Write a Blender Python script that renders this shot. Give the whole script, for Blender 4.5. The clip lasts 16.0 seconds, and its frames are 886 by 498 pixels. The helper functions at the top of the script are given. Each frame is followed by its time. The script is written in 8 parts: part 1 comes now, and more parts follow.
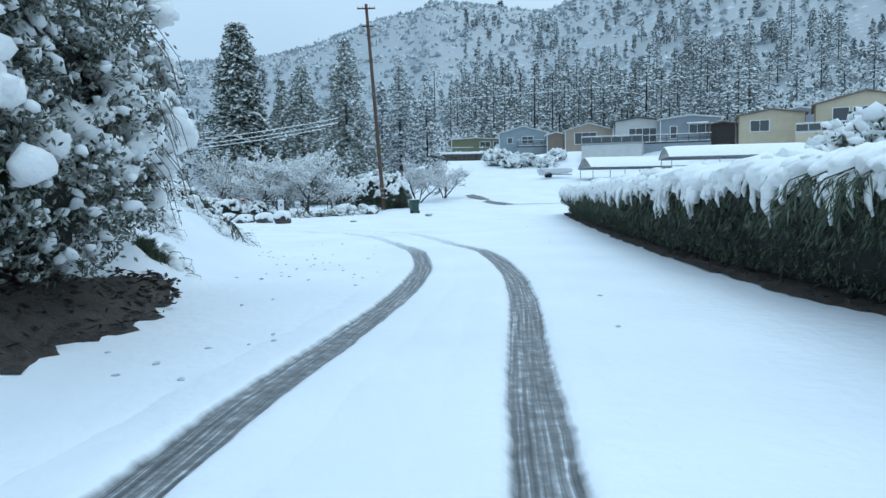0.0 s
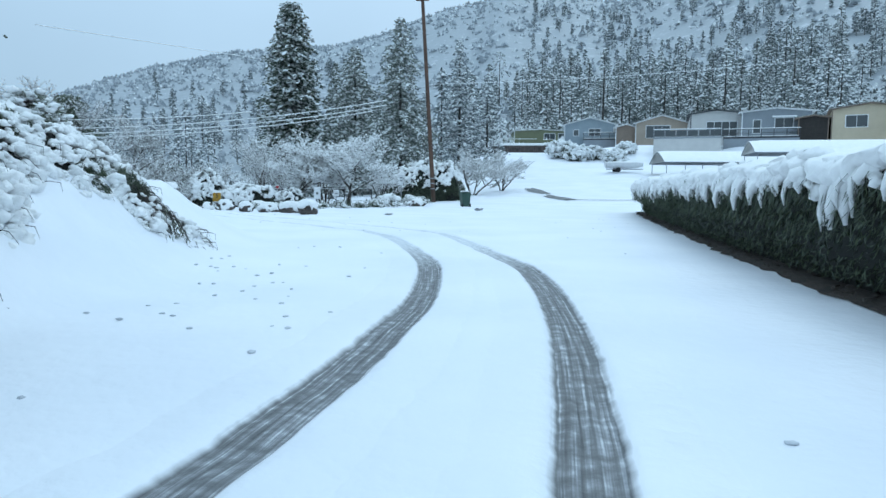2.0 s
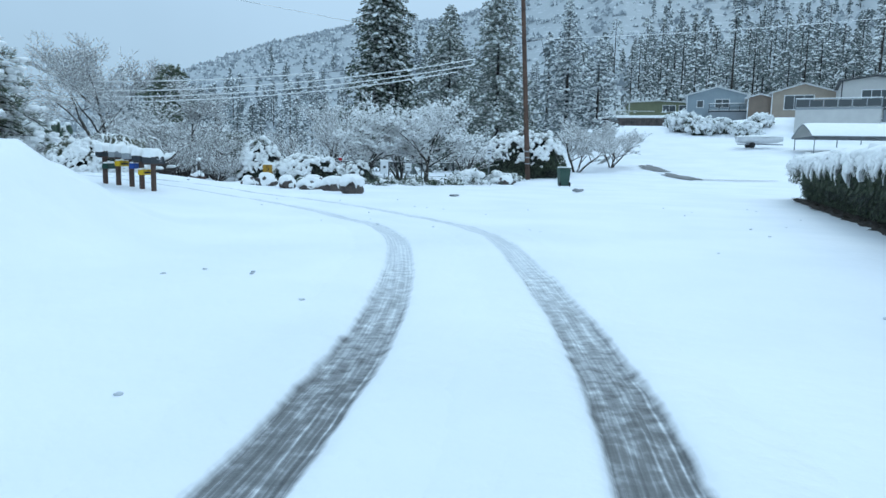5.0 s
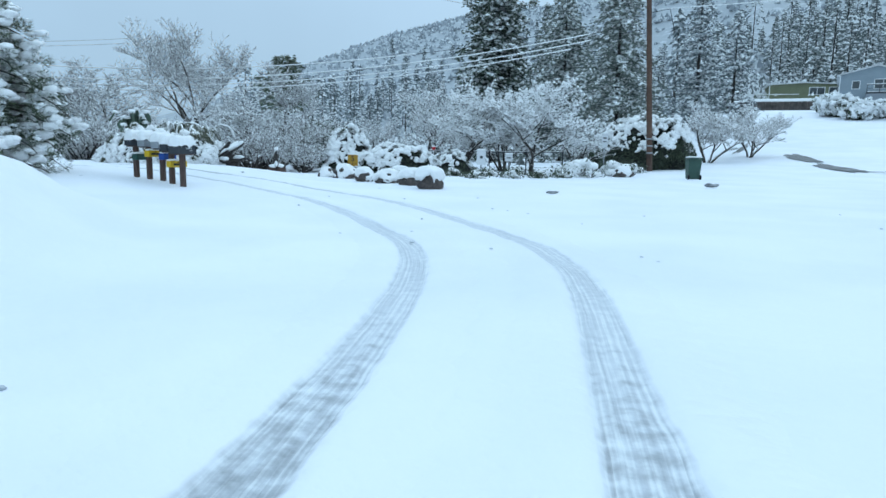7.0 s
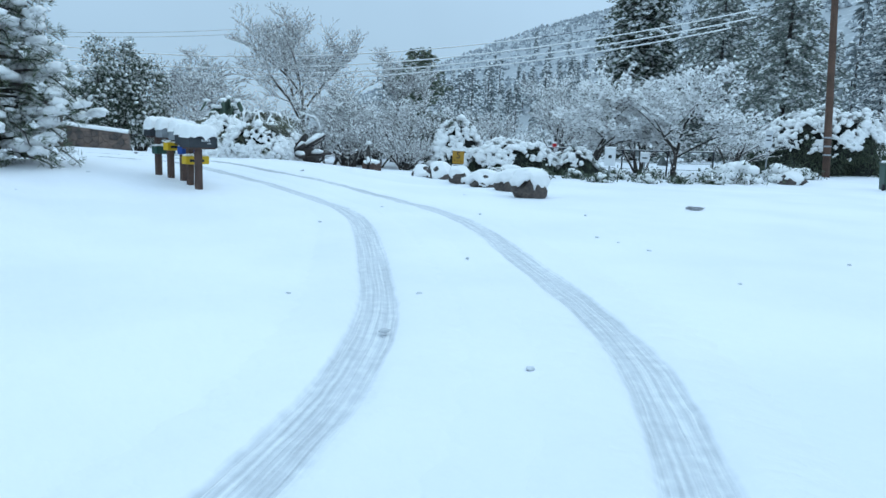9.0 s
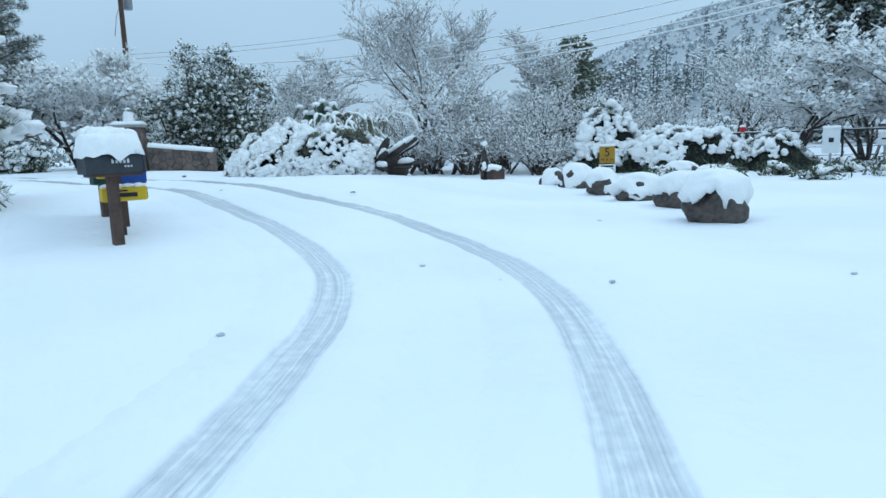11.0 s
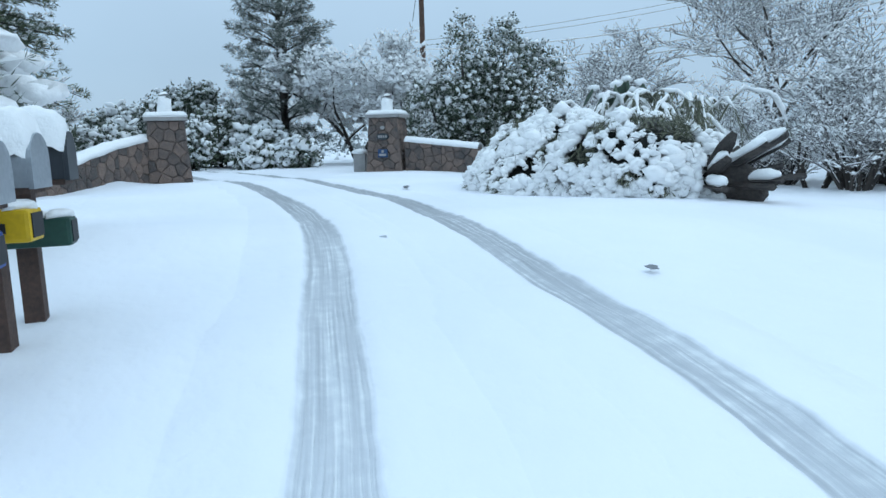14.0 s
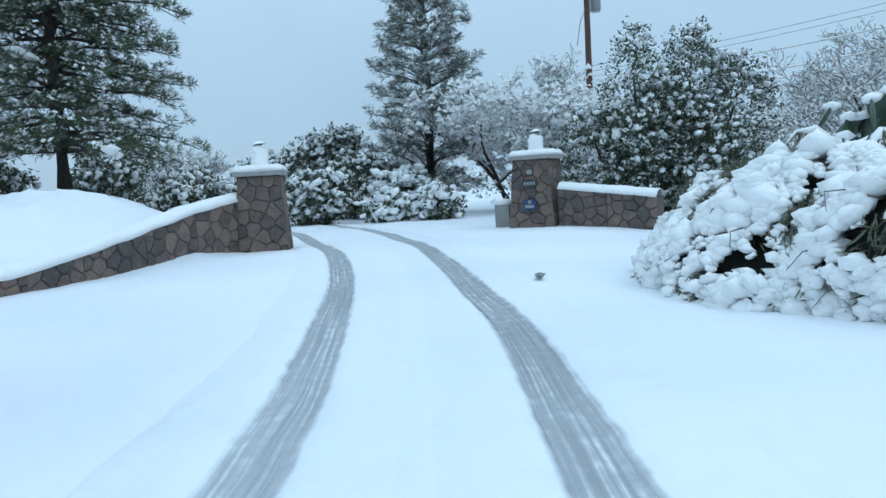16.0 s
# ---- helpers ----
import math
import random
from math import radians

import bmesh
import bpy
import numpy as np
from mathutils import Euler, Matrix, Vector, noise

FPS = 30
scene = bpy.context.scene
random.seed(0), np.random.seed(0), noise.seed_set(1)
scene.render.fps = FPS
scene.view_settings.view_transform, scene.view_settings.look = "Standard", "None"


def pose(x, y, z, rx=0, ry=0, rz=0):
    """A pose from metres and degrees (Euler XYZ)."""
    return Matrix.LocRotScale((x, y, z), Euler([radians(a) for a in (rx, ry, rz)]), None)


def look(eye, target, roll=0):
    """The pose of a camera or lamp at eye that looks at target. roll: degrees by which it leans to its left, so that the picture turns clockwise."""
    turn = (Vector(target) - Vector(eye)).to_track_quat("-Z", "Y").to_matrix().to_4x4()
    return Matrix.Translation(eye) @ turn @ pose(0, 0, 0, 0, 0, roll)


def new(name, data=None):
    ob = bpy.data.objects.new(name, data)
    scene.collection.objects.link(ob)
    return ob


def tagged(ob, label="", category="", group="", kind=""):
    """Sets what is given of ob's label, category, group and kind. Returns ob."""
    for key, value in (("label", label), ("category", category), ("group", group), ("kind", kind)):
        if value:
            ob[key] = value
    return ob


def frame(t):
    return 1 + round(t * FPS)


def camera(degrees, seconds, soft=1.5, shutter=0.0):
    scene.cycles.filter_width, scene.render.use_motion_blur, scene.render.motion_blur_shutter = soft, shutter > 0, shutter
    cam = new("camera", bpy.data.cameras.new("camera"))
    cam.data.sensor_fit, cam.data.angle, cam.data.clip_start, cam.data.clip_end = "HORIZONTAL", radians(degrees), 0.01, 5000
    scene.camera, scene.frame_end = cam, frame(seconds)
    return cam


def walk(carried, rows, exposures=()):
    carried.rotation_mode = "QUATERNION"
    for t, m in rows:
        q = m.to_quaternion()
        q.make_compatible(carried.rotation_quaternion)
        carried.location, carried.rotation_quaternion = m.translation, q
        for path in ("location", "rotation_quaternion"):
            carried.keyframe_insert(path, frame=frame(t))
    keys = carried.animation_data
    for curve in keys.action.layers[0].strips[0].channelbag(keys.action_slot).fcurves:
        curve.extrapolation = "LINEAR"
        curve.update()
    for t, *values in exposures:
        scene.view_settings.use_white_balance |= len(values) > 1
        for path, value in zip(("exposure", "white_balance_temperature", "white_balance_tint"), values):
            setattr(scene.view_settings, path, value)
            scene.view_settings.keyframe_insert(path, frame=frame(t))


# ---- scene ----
PATH = [
    (0, (0.000, 0.000, 1.312), (0.000, 9.969, 0.524), -1.13),
    (0.5, (0.130, 1.351, 1.303), (-0.091, 11.315, 0.478), -0.89),
    (1, (0.262, 2.655, 1.285), (-0.185, 12.609, 0.431), -0.48),
    (1.5, (0.426, 3.935, 1.260), (-0.248, 13.874, 0.391), 0.01),
    (2, (0.559, 5.154, 1.239), (-0.334, 15.074, 0.348), 0.47),
    (2.5, (0.644, 6.360, 1.218), (-0.460, 16.255, 0.287), 0.68),
    (3, (0.711, 7.589, 1.208), (-0.602, 17.452, 0.208), 0.86),
    (3.5, (0.771, 8.833, 1.194), (-0.766, 18.656, 0.123), 0.92),
    (4, (0.795, 10.141, 1.168), (-1.003, 19.910, 0.017), 1.05),
    (6.5, (0.506, 15.908, 1.188), (-3.087, 25.131, -0.230), 1.05),
    (7, (0.350, 16.883, 1.180), (-3.688, 25.916, -0.269), 1.08),
    (7.5, (0.168, 17.945, 1.202), (-4.322, 26.756, -0.283), 1.64),
    (8, (-0.054, 19.039, 1.220), (-4.973, 27.616, -0.274), 1.86),
    (8.5, (-0.288, 20.040, 1.237), (-5.619, 28.362, -0.287), 2.26),
    (11, (-3.798, 26.590, 1.180), (-11.337, 32.972, -0.380), -2.01),
    (11.5, (-4.522, 27.253, 1.180), (-12.478, 33.118, -0.336), -2.10),
    (12, (-5.328, 27.886, 1.181), (-13.686, 33.168, -0.314), -2.20),
    (12.5, (-6.238, 28.473, 1.199), (-14.959, 33.134, -0.291), -2.12),
    (13, (-7.103, 29.069, 1.205), (-16.151, 33.044, -0.326), -2.06),
    (13.5, (-8.147, 29.602, 1.241), (-17.465, 32.872, -0.333), -1.74),
    (14, (-9.182, 30.143, 1.273), (-18.739, 32.651, -0.269), -1.50),
    (14.5, (-10.134, 30.541, 1.380), (-19.867, 32.330, -0.055), -1.45),
    (15, (-11.098, 30.864, 1.458), (-20.956, 32.001, 0.225), -1.76),
    (15.5, (-12.056, 31.148, 1.537), (-21.988, 31.702, 0.510), -2.56),
    (16, (-13.104, 31.388, 1.575), (-23.059, 31.428, 0.629), -3.29),
]
cam = camera(66.3, 16.0)
walk(cam, [(t, look(e, q, r)) for t, e, q, r in PATH], [(0, 0, 6500, 10), (13.0, 0, 6500, 10), (13.5, 0, 6540, 11), (14.0, 0.03, 6660, 13), (14.5, 0.08, 6950, 17), (15.1, 0, 6500, 10), (16, 0, 6500, 10)])

# ---- world and light: overcast winter sky, a soft weak sun behind the cloud ----
world = bpy.data.worlds.new("overcast_sky")
scene.world = world
world.use_nodes = True
wn, wl = world.node_tree.nodes, world.node_tree.links
wn.clear()
w_out = wn.new("ShaderNodeOutputWorld")
w_bg = wn.new("ShaderNodeBackground")
w_sky_bg = wn.new("ShaderNodeBackground")
w_add = wn.new("ShaderNodeAddShader")
sky = wn.new("ShaderNodeTexSky")
sky.sky_type = "NISHITA"
sky.sun_disc = False
sky.sun_elevation = radians(38)
sky.sun_rotation = radians(20)
wl.new(sky.outputs["Color"], w_sky_bg.inputs["Color"])
w_sky_bg.inputs["Strength"].default_value = 0.012
w_co = wn.new("ShaderNodeTexCoord")
w_sep = wn.new("ShaderNodeSeparateXYZ")
wl.new(w_co.outputs["Generated"], w_sep.inputs[0])
w_up = wn.new("ShaderNodeValToRGB")       # brightness of cloud by height
wl.new(w_sep.outputs["Z"], w_up.inputs["Fac"])
els = w_up.color_ramp.elements
els[0].position, els[0].color = 0.0, (0.345, 0.525, 0.70, 1)
els[1].position, els[1].color = 1.0, (0.78, 1.12, 1.41, 1)
for pos, col in ((0.12, (0.375, 0.565, 0.745, 1)), (0.30, (0.48, 0.70, 0.90, 1)), (0.55, (0.67, 0.97, 1.22, 1))):
    e_ = els.new(pos)
    e_.color = col
w_map = wn.new("ShaderNodeMapRange")      # thicker cloud to the west, brighter to the north
wl.new(w_sep.outputs["X"], w_map.inputs["Value"])
w_map.inputs["From Min"].default_value, w_map.inputs["From Max"].default_value = -1.0, 0.1
w_map.inputs["To Min"].default_value, w_map.inputs["To Max"].default_value = 0.95, 1.02
w_noise = wn.new("ShaderNodeTexNoise")
w_noise.inputs["Scale"].default_value = 2.2
w_noise.inputs["Detail"].default_value = 4
wl.new(w_co.outputs["Generated"], w_noise.inputs["Vector"])
w_nm = wn.new("ShaderNodeMapRange")
wl.new(w_noise.outputs["Fac"], w_nm.inputs["Value"])
w_nm.inputs["From Min"].default_value, w_nm.inputs["From Max"].default_value = 0.3, 0.7
w_nm.inputs["To Min"].default_value, w_nm.inputs["To Max"].default_value = 0.92, 1.06
w_mul = wn.new("ShaderNodeMath")
w_mul.operation = "MULTIPLY"
wl.new(w_map.outputs[0], w_mul.inputs[0])
wl.new(w_nm.outputs[0], w_mul.inputs[1])
wl.new(w_up.outputs["Color"], w_bg.inputs["Color"])
wl.new(w_mul.outputs[0], w_bg.inputs["Strength"])
wl.new(w_bg.outputs[0], w_add.inputs[0])
wl.new(w_sky_bg.outputs[0], w_add.inputs[1])
wl.new(w_add.outputs[0], w_out.inputs["Surface"])

sun_data = bpy.data.lights.new("sun", "SUN")
sun_data.energy, sun_data.angle, sun_data.color = 0.35, radians(25), (0.80, 0.95, 1.0)
sun = new("sun", sun_data)
sun.matrix_world = look((20, 50, 60), (0, 0, 0))
scene.view_settings.exposure = 0.0


# ---- materials ----
def mat(name, col, col2=None, scale=3.0, fine=40.0, rough=0.8, metal=0.0, bump=0.0, bump_scale=None, mix=(0.35, 0.65), island=0.0, obj=0.0, spec=0.4, coord="Object"):
    """A two-scale noise material: col to col2 over large blotches, broken by a fine grain."""
    m = bpy.data.materials.new(name)
    m.use_nodes = True
    n, l = m.node_tree.nodes, m.node_tree.links
    b = n["Principled BSDF"]
    b.inputs["Roughness"].default_value, b.inputs["Metallic"].default_value = rough, metal
    b.inputs["Specular IOR Level"].default_value = spec
    col2 = col2 or tuple(c * 0.8 for c in col)
    tc = n.new("ShaderNodeTexCoord")
    n1, n2 = n.new("ShaderNodeTexNoise"), n.new("ShaderNodeTexNoise")
    n1.inputs["Scale"].default_value, n1.inputs["Detail"].default_value = scale, 5
    n2.inputs["Scale"].default_value, n2.inputs["Detail"].default_value = fine, 3
    for q in (n1, n2):
        l.new(tc.outputs[coord], q.inputs["Vector"])
    av = n.new("ShaderNodeMix")
    av.data_type = "FLOAT"
    av.inputs[0].default_value = 0.4
    l.new(n1.outputs["Fac"], av.inputs[2])
    l.new(n2.outputs["Fac"], av.inputs[3])
    last = av.outputs[0]
    if island or obj:
        src = n.new("ShaderNodeNewGeometry").outputs["Random Per Island"] if island else n.new("ShaderNodeObjectInfo").outputs["Random"]
        ad = n.new("ShaderNodeMix")
        ad.data_type = "FLOAT"
        ad.inputs[0].default_value = island or obj
        l.new(last, ad.inputs[2])
        l.new(src, ad.inputs[3])
        last = ad.outputs[0]
    r = n.new("ShaderNodeValToRGB")
    e = r.color_ramp.elements
    e[0].position, e[1].position = mix
    e[0].color, e[1].color = (*col2, 1), (*col, 1)
    l.new(last, r.inputs["Fac"])
    l.new(r.outputs["Color"], b.inputs["Base Color"])
    if bump:
        bn = n.new("ShaderNodeBump")
        bn.inputs["Strength"].default_value, bn.inputs["Distance"].default_value = 1.0, bump
        if bump_scale:
            n3 = n.new("ShaderNodeTexNoise")
            n3.inputs["Scale"].default_value, n3.inputs["Detail"].default_value = bump_scale, 5
            l.new(tc.outputs[coord], n3.inputs["Vector"])
            l.new(n3.outputs["Fac"], bn.inputs["Height"])
        else:
            l.new(n2.outputs["Fac"], bn.inputs["Height"])
        l.new(bn.outputs["Normal"], b.inputs["Normal"])
    return m


def glass(name, tint=(0.55, 0.62, 0.66)):
    m = bpy.data.materials.new(name)
    m.use_nodes = True
    b = m.node_tree.nodes["Principled BSDF"]
    b.inputs["Base Color"].default_value = (*[c * 0.12 for c in tint], 1)
    b.inputs["Roughness"].default_value = 0.06
    b.inputs["IOR"].default_value = 1.5
    b.inputs["Specular IOR Level"].default_value = 0.7
    return m


SNOW = mat("snow", (0.86, 0.87, 0.88), (0.80, 0.82, 0.84), 0.25, 9.0, 0.55, bump=0.02, bump_scale=7.0, spec=0.3)
SNOW_CAP = mat("snow_cap", (0.89, 0.89, 0.885), (0.83, 0.835, 0.835), 2.0, 30.0, 0.6, bump=0.012, bump_scale=22.0, spec=0.3)
SNOW_LEAF = mat("snow_on_leaves", (0.88, 0.885, 0.885), (0.72, 0.74, 0.75), 1.5, 12.0, 0.7, island=0.4)
FROST_TWIG = mat("snow_on_twigs", (0.89, 0.89, 0.885), (0.79, 0.80, 0.805), 1.0, 9.0, 0.7)
# tree tones down to CEDAR are frost paled further: distance haze put into colour
HAZED_FROST_BARK = mat("hazed_frosted_twigs", (0.235, 0.215, 0.210), (0.100, 0.092, 0.090), 1.0, 9.0, 0.8)
WOOD_NEEDLE = mat("hazed_dusted_needles", (0.29, 0.318, 0.31), (0.135, 0.157, 0.155), 0.15, 2.0, 0.75, island=0.5)
NEEDLE = mat("conifer_needles", (0.120, 0.145, 0.100), (0.048, 0.064, 0.050), 0.8, 8.0, 0.7, island=0.5)
HAZED_FROST = mat("hazed_frosted_needles", (0.29, 0.32, 0.33), (0.125, 0.150, 0.155), 0.1, 1.5, 0.75, island=0.5)
CEDAR = mat("hazed_frosted_cedar", (0.27, 0.295, 0.262), (0.125, 0.147, 0.130), 0.4, 5.0, 0.75, island=0.5)
# hill scrub: snowy twigs made blue-grey and pale, haze painted into the colour
HAZED_SCRUB = mat("hazed_rime_scrub", (0.43, 0.46, 0.49), (0.27, 0.30, 0.325), 0.05, 0.8, 0.8, island=0.6)
SCRUB = mat("frosted_scrub", (0.27, 0.29, 0.29), (0.085, 0.097, 0.095), 0.05, 0.8, 0.8, island=0.6)
PINE = mat("pine_needles", (0.115, 0.142, 0.078), (0.045, 0.062, 0.040), 0.8, 8.0, 0.65, island=0.5)
FROST_PINE = mat("frosted_pine_needles", (0.24, 0.26, 0.235), (0.075, 0.092, 0.075), 0.8, 8.0, 0.65, island=0.6)
DUSTED_PINE = mat("dusted_pine_needles", (0.185, 0.205, 0.145), (0.062, 0.080, 0.052), 0.8, 8.0, 0.65, island=0.55)
HEDGE_LEAF = mat("hedge_leaves", (0.105, 0.135, 0.080), (0.034, 0.050, 0.036), 1.2, 9.0, 0.55, island=0.55)
BUSH_LEAF = mat("evergreen_leaves", (0.095, 0.118, 0.068), (0.030, 0.044, 0.030), 1.2, 9.0, 0.5, island=0.55)
FROND_LEAF = mat("arching_frond", (0.185, 0.190, 0.125), (0.080, 0.082, 0.058), 2.0, 16.0, 0.55, island=0.5)
CACTUS_PAD = mat("cactus_pad", (0.105, 0.150, 0.105), (0.055, 0.085, 0.065), 3.0, 26.0, 0.6, bump=0.01)
DUSTED_LEAF = mat("snow_dusted_leaves", (0.235, 0.250, 0.215), (0.055, 0.068, 0.052), 1.2, 9.0, 0.6, island=0.6)
# near-black fill for plant interiors, shade put into the colour
DARK_CORE = mat("painted_inner_shade", (0.022, 0.024, 0.020), (0.010, 0.012, 0.010), 3.0, 20.0, 0.9)
BARK = mat("wet_bark", (0.085, 0.068, 0.056), (0.030, 0.026, 0.024), 3.0, 22.0, 0.85, bump=0.02)
TWIG = mat("wet_twig", (0.075, 0.060, 0.055), (0.032, 0.028, 0.028), 3.0, 22.0, 0.85)
STUMP_WOOD = mat("weathered_stump_wood", (0.075, 0.062, 0.055), (0.022, 0.020, 0.020), 3.0, 24.0, 0.85, bump=0.02)
WET_ROAD = mat("wet_asphalt_slush", (0.20, 0.21, 0.22), (0.045, 0.047, 0.050), 2.2, 26.0, 0.45, bump=0.012, mix=(0.40, 0.72))
DIRTY_ICE = mat("dirty_ice", (0.36, 0.37, 0.385), (0.15, 0.155, 0.165), 5.0, 30.0, 0.6, bump=0.01)
PACKED = mat("packed_snow_rut", (0.66, 0.69, 0.73), (0.40, 0.43, 0.47), 1.4, 16.0, 0.5, bump=0.012)


def rut_material():
    """Tyre track: wet slush streaked along the way, packed snow in the bend, wetter again at the gate."""
    m = bpy.data.materials.new("tyre_rut")
    m.use_nodes = True
    n, l = m.node_tree.nodes, m.node_tree.links
    b = n["Principled BSDF"]
    uv = n.new("ShaderNodeUVMap")
    uv.uv_map = "along"
    sep = n.new("ShaderNodeSeparateXYZ")
    l.new(uv.outputs["UV"], sep.inputs[0])
    mp = n.new("ShaderNodeMapping")
    mp.inputs["Scale"].default_value = (40.0, 0.55, 1.0)
    l.new(uv.outputs["UV"], mp.inputs["Vector"])
    streak, blot = n.new("ShaderNodeTexNoise"), n.new("ShaderNodeTexNoise")
    streak.inputs["Scale"].default_value, streak.inputs["Detail"].default_value = 1.0, 4
    blot.inputs["Scale"].default_value, blot.inputs["Detail"].default_value = 9.0, 6
    l.new(mp.outputs["Vector"], streak.inputs["Vector"])
    l.new(uv.outputs["UV"], blot.inputs["Vector"])
    av = n.new("ShaderNodeMix")
    av.data_type = "FLOAT"
    av.inputs[0].default_value = 0.36
    l.new(streak.outputs["Fac"], av.inputs[2])
    l.new(blot.outputs["Fac"], av.inputs[3])
    wet, dry = n.new("ShaderNodeValToRGB"), n.new("ShaderNodeValToRGB")
    for r, cols in ((wet, ((0.36, (0.060, 0.062, 0.066)), (0.50, (0.15, 0.155, 0.16)), (0.58, (0.30, 0.31, 0.33)), (0.66, (0.66, 0.68, 0.70)))), (dry, ((0.36, (0.50, 0.53, 0.57)), (0.5, (0.62, 0.65, 0.69)), (0.60, (0.74, 0.77, 0.79)), (0.70, (0.82, 0.84, 0.85))))):
        e = r.color_ramp.elements
        e[0].position, e[0].color = cols[0][0], (*cols[0][1], 1)
        e[1].position, e[1].color = cols[-1][0], (*cols[-1][1], 1)
        for p_, c_ in cols[1:-1]:
            q_ = e.new(p_)
            q_.color = (*c_, 1)
        l.new(av.outputs[0], r.inputs["Fac"])
    ad = n.new("ShaderNodeMath")
    ad.operation = "MULTIPLY_ADD"
    l.new(blot.outputs["Fac"], ad.inputs[0])
    ad.inputs[1].default_value = 6.0
    l.new(sep.outputs["Y"], ad.inputs[2])
    mr = n.new("ShaderNodeMapRange")
    l.new(ad.outputs[0], mr.inputs["Value"])
    mr.inputs["From Min"].default_value, mr.inputs["From Max"].default_value = 21.5, 26.5
    again = n.new("ShaderNodeMapRange")
    l.new(ad.outputs[0], again.inputs["Value"])
    again.inputs["From Min"].default_value, again.inputs["From Max"].default_value = 39.0, 50.0
    again.inputs["To Max"].default_value = 0.62
    less = n.new("ShaderNodeMath")
    less.operation = "SUBTRACT"
    l.new(mr.outputs[0], less.inputs[0])
    l.new(again.outputs[0], less.inputs[1])
    mx = n.new("ShaderNodeMix")
    mx.data_type = "RGBA"
    l.new(less.outputs[0], mx.inputs["Factor"])
    l.new(wet.outputs["Color"], mx.inputs["A"])
    l.new(dry.outputs["Color"], mx.inputs["B"])
    # ragged edge against the loose snow at the sides
    side = n.new("ShaderNodeMath")
    side.operation = "ABSOLUTE"
    l.new(sep.outputs["X"], side.inputs[0])
    rag, rag2 = n.new("ShaderNodeTexNoise"), n.new("ShaderNodeMath")
    rag.inputs["Scale"].default_value, rag.inputs["Detail"].default_value = 5.0, 6
    l.new(uv.outputs["UV"], rag.inputs["Vector"])
    rag2.operation = "MULTIPLY_ADD"
    l.new(rag.outputs["Fac"], rag2.inputs[0])
    rag2.inputs[1].default_value = 0.055
    l.new(side.outputs[0], rag2.inputs[2])
    edge = n.new("ShaderNodeMapRange")
    l.new(rag2.outputs[0], edge.inputs["Value"])
    edge.inputs["From Min"].default_value, edge.inputs["From Max"].default_value = 0.182, 0.226
    mx2 = n.new("ShaderNodeMix")
    mx2.data_type = "RGBA"
    l.new(edge.outputs[0], mx2.inputs["Factor"])
    l.new(mx.outputs["Result"], mx2.inputs["A"])
    tc = n.new("ShaderNodeTexCoord")
    big, fine = n.new("ShaderNodeTexNoise"), n.new("ShaderNodeTexNoise")
    big.inputs["Scale"].default_value, big.inputs["Detail"].default_value = 0.35, 4
    fine.inputs["Scale"].default_value, fine.inputs["Detail"].default_value = 6.0, 5
    l.new(tc.outputs["Object"], big.inputs["Vector"])
    l.new(tc.outputs["Object"], fine.inputs["Vector"])
    cover = n.new("ShaderNodeValToRGB")
    cover.color_ramp.elements[0].color, cover.color_ramp.elements[1].color = (0.785, 0.81, 0.855, 1), (0.85, 0.865, 0.90, 1)
    cover.color_ramp.elements[0].position, cover.color_ramp.elements[1].position = 0.35, 0.62
    l.new(big.outputs["Fac"], cover.inputs["Fac"])
    l.new(cover.outputs["Color"], mx2.inputs["B"])
    bf = n.new("ShaderNodeBump")
    bf.inputs["Strength"].default_value, bf.inputs["Distance"].default_value = 0.8, 0.03
    l.new(fine.outputs["Fac"], bf.inputs["Height"])
    l.new(mx2.outputs["Result"], b.inputs["Base Color"])
    b.inputs["Roughness"].default_value = 0.5
    bn = n.new("ShaderNodeBump")
    bn.inputs["Distance"].default_value = 0.02
    inv = n.new("ShaderNodeMath")
    inv.operation = "SUBTRACT"
    inv.inputs[0].default_value = 1.0
    l.new(edge.outputs[0], inv.inputs[1])
    l.new(inv.outputs[0], bn.inputs["Strength"])
    l.new(bf.outputs["Normal"], bn.inputs["Normal"])
    l.new(av.outputs[0], bn.inputs["Height"])
    l.new(bn.outputs["Normal"], b.inputs["Normal"])
    return m


RUT = rut_material()
LITTER = mat("leaf_litter", (0.085, 0.066, 0.055), (0.030, 0.026, 0.024), 3.0, 24.0, 0.9, bump=0.03)
ROCK = mat("dark_boulder", (0.13, 0.105, 0.092), (0.035, 0.030, 0.030), 2.0, 16.0, 0.85, bump=0.03)
STONE = mat("field_stone", (0.225, 0.160, 0.132), (0.090, 0.078, 0.074), 7.0, 30.0, 0.85, bump=0.035, obj=0.3)
MORTAR = mat("stone_mortar", (0.165, 0.130, 0.112), (0.095, 0.080, 0.073), 4.0, 40.0, 0.9, bump=0.008)
CONCRETE = mat("cast_concrete", (0.36, 0.35, 0.34), (0.24, 0.235, 0.23), 3.0, 40.0, 0.85, bump=0.004)
POLE_WOOD = mat("brown_pole_wood", (0.150, 0.085, 0.060), (0.060, 0.036, 0.028), 1.5, 30.0, 0.85, bump=0.006)
POST_WOOD = mat("stained_post_wood", (0.115, 0.068, 0.052), (0.060, 0.038, 0.032), 4.0, 50.0, 0.8, bump=0.004)
METAL_GREY = mat("grey_painted_steel", (0.36, 0.38, 0.40), (0.27, 0.29, 0.31), 3.0, 40.0, 0.45, metal=0.3)
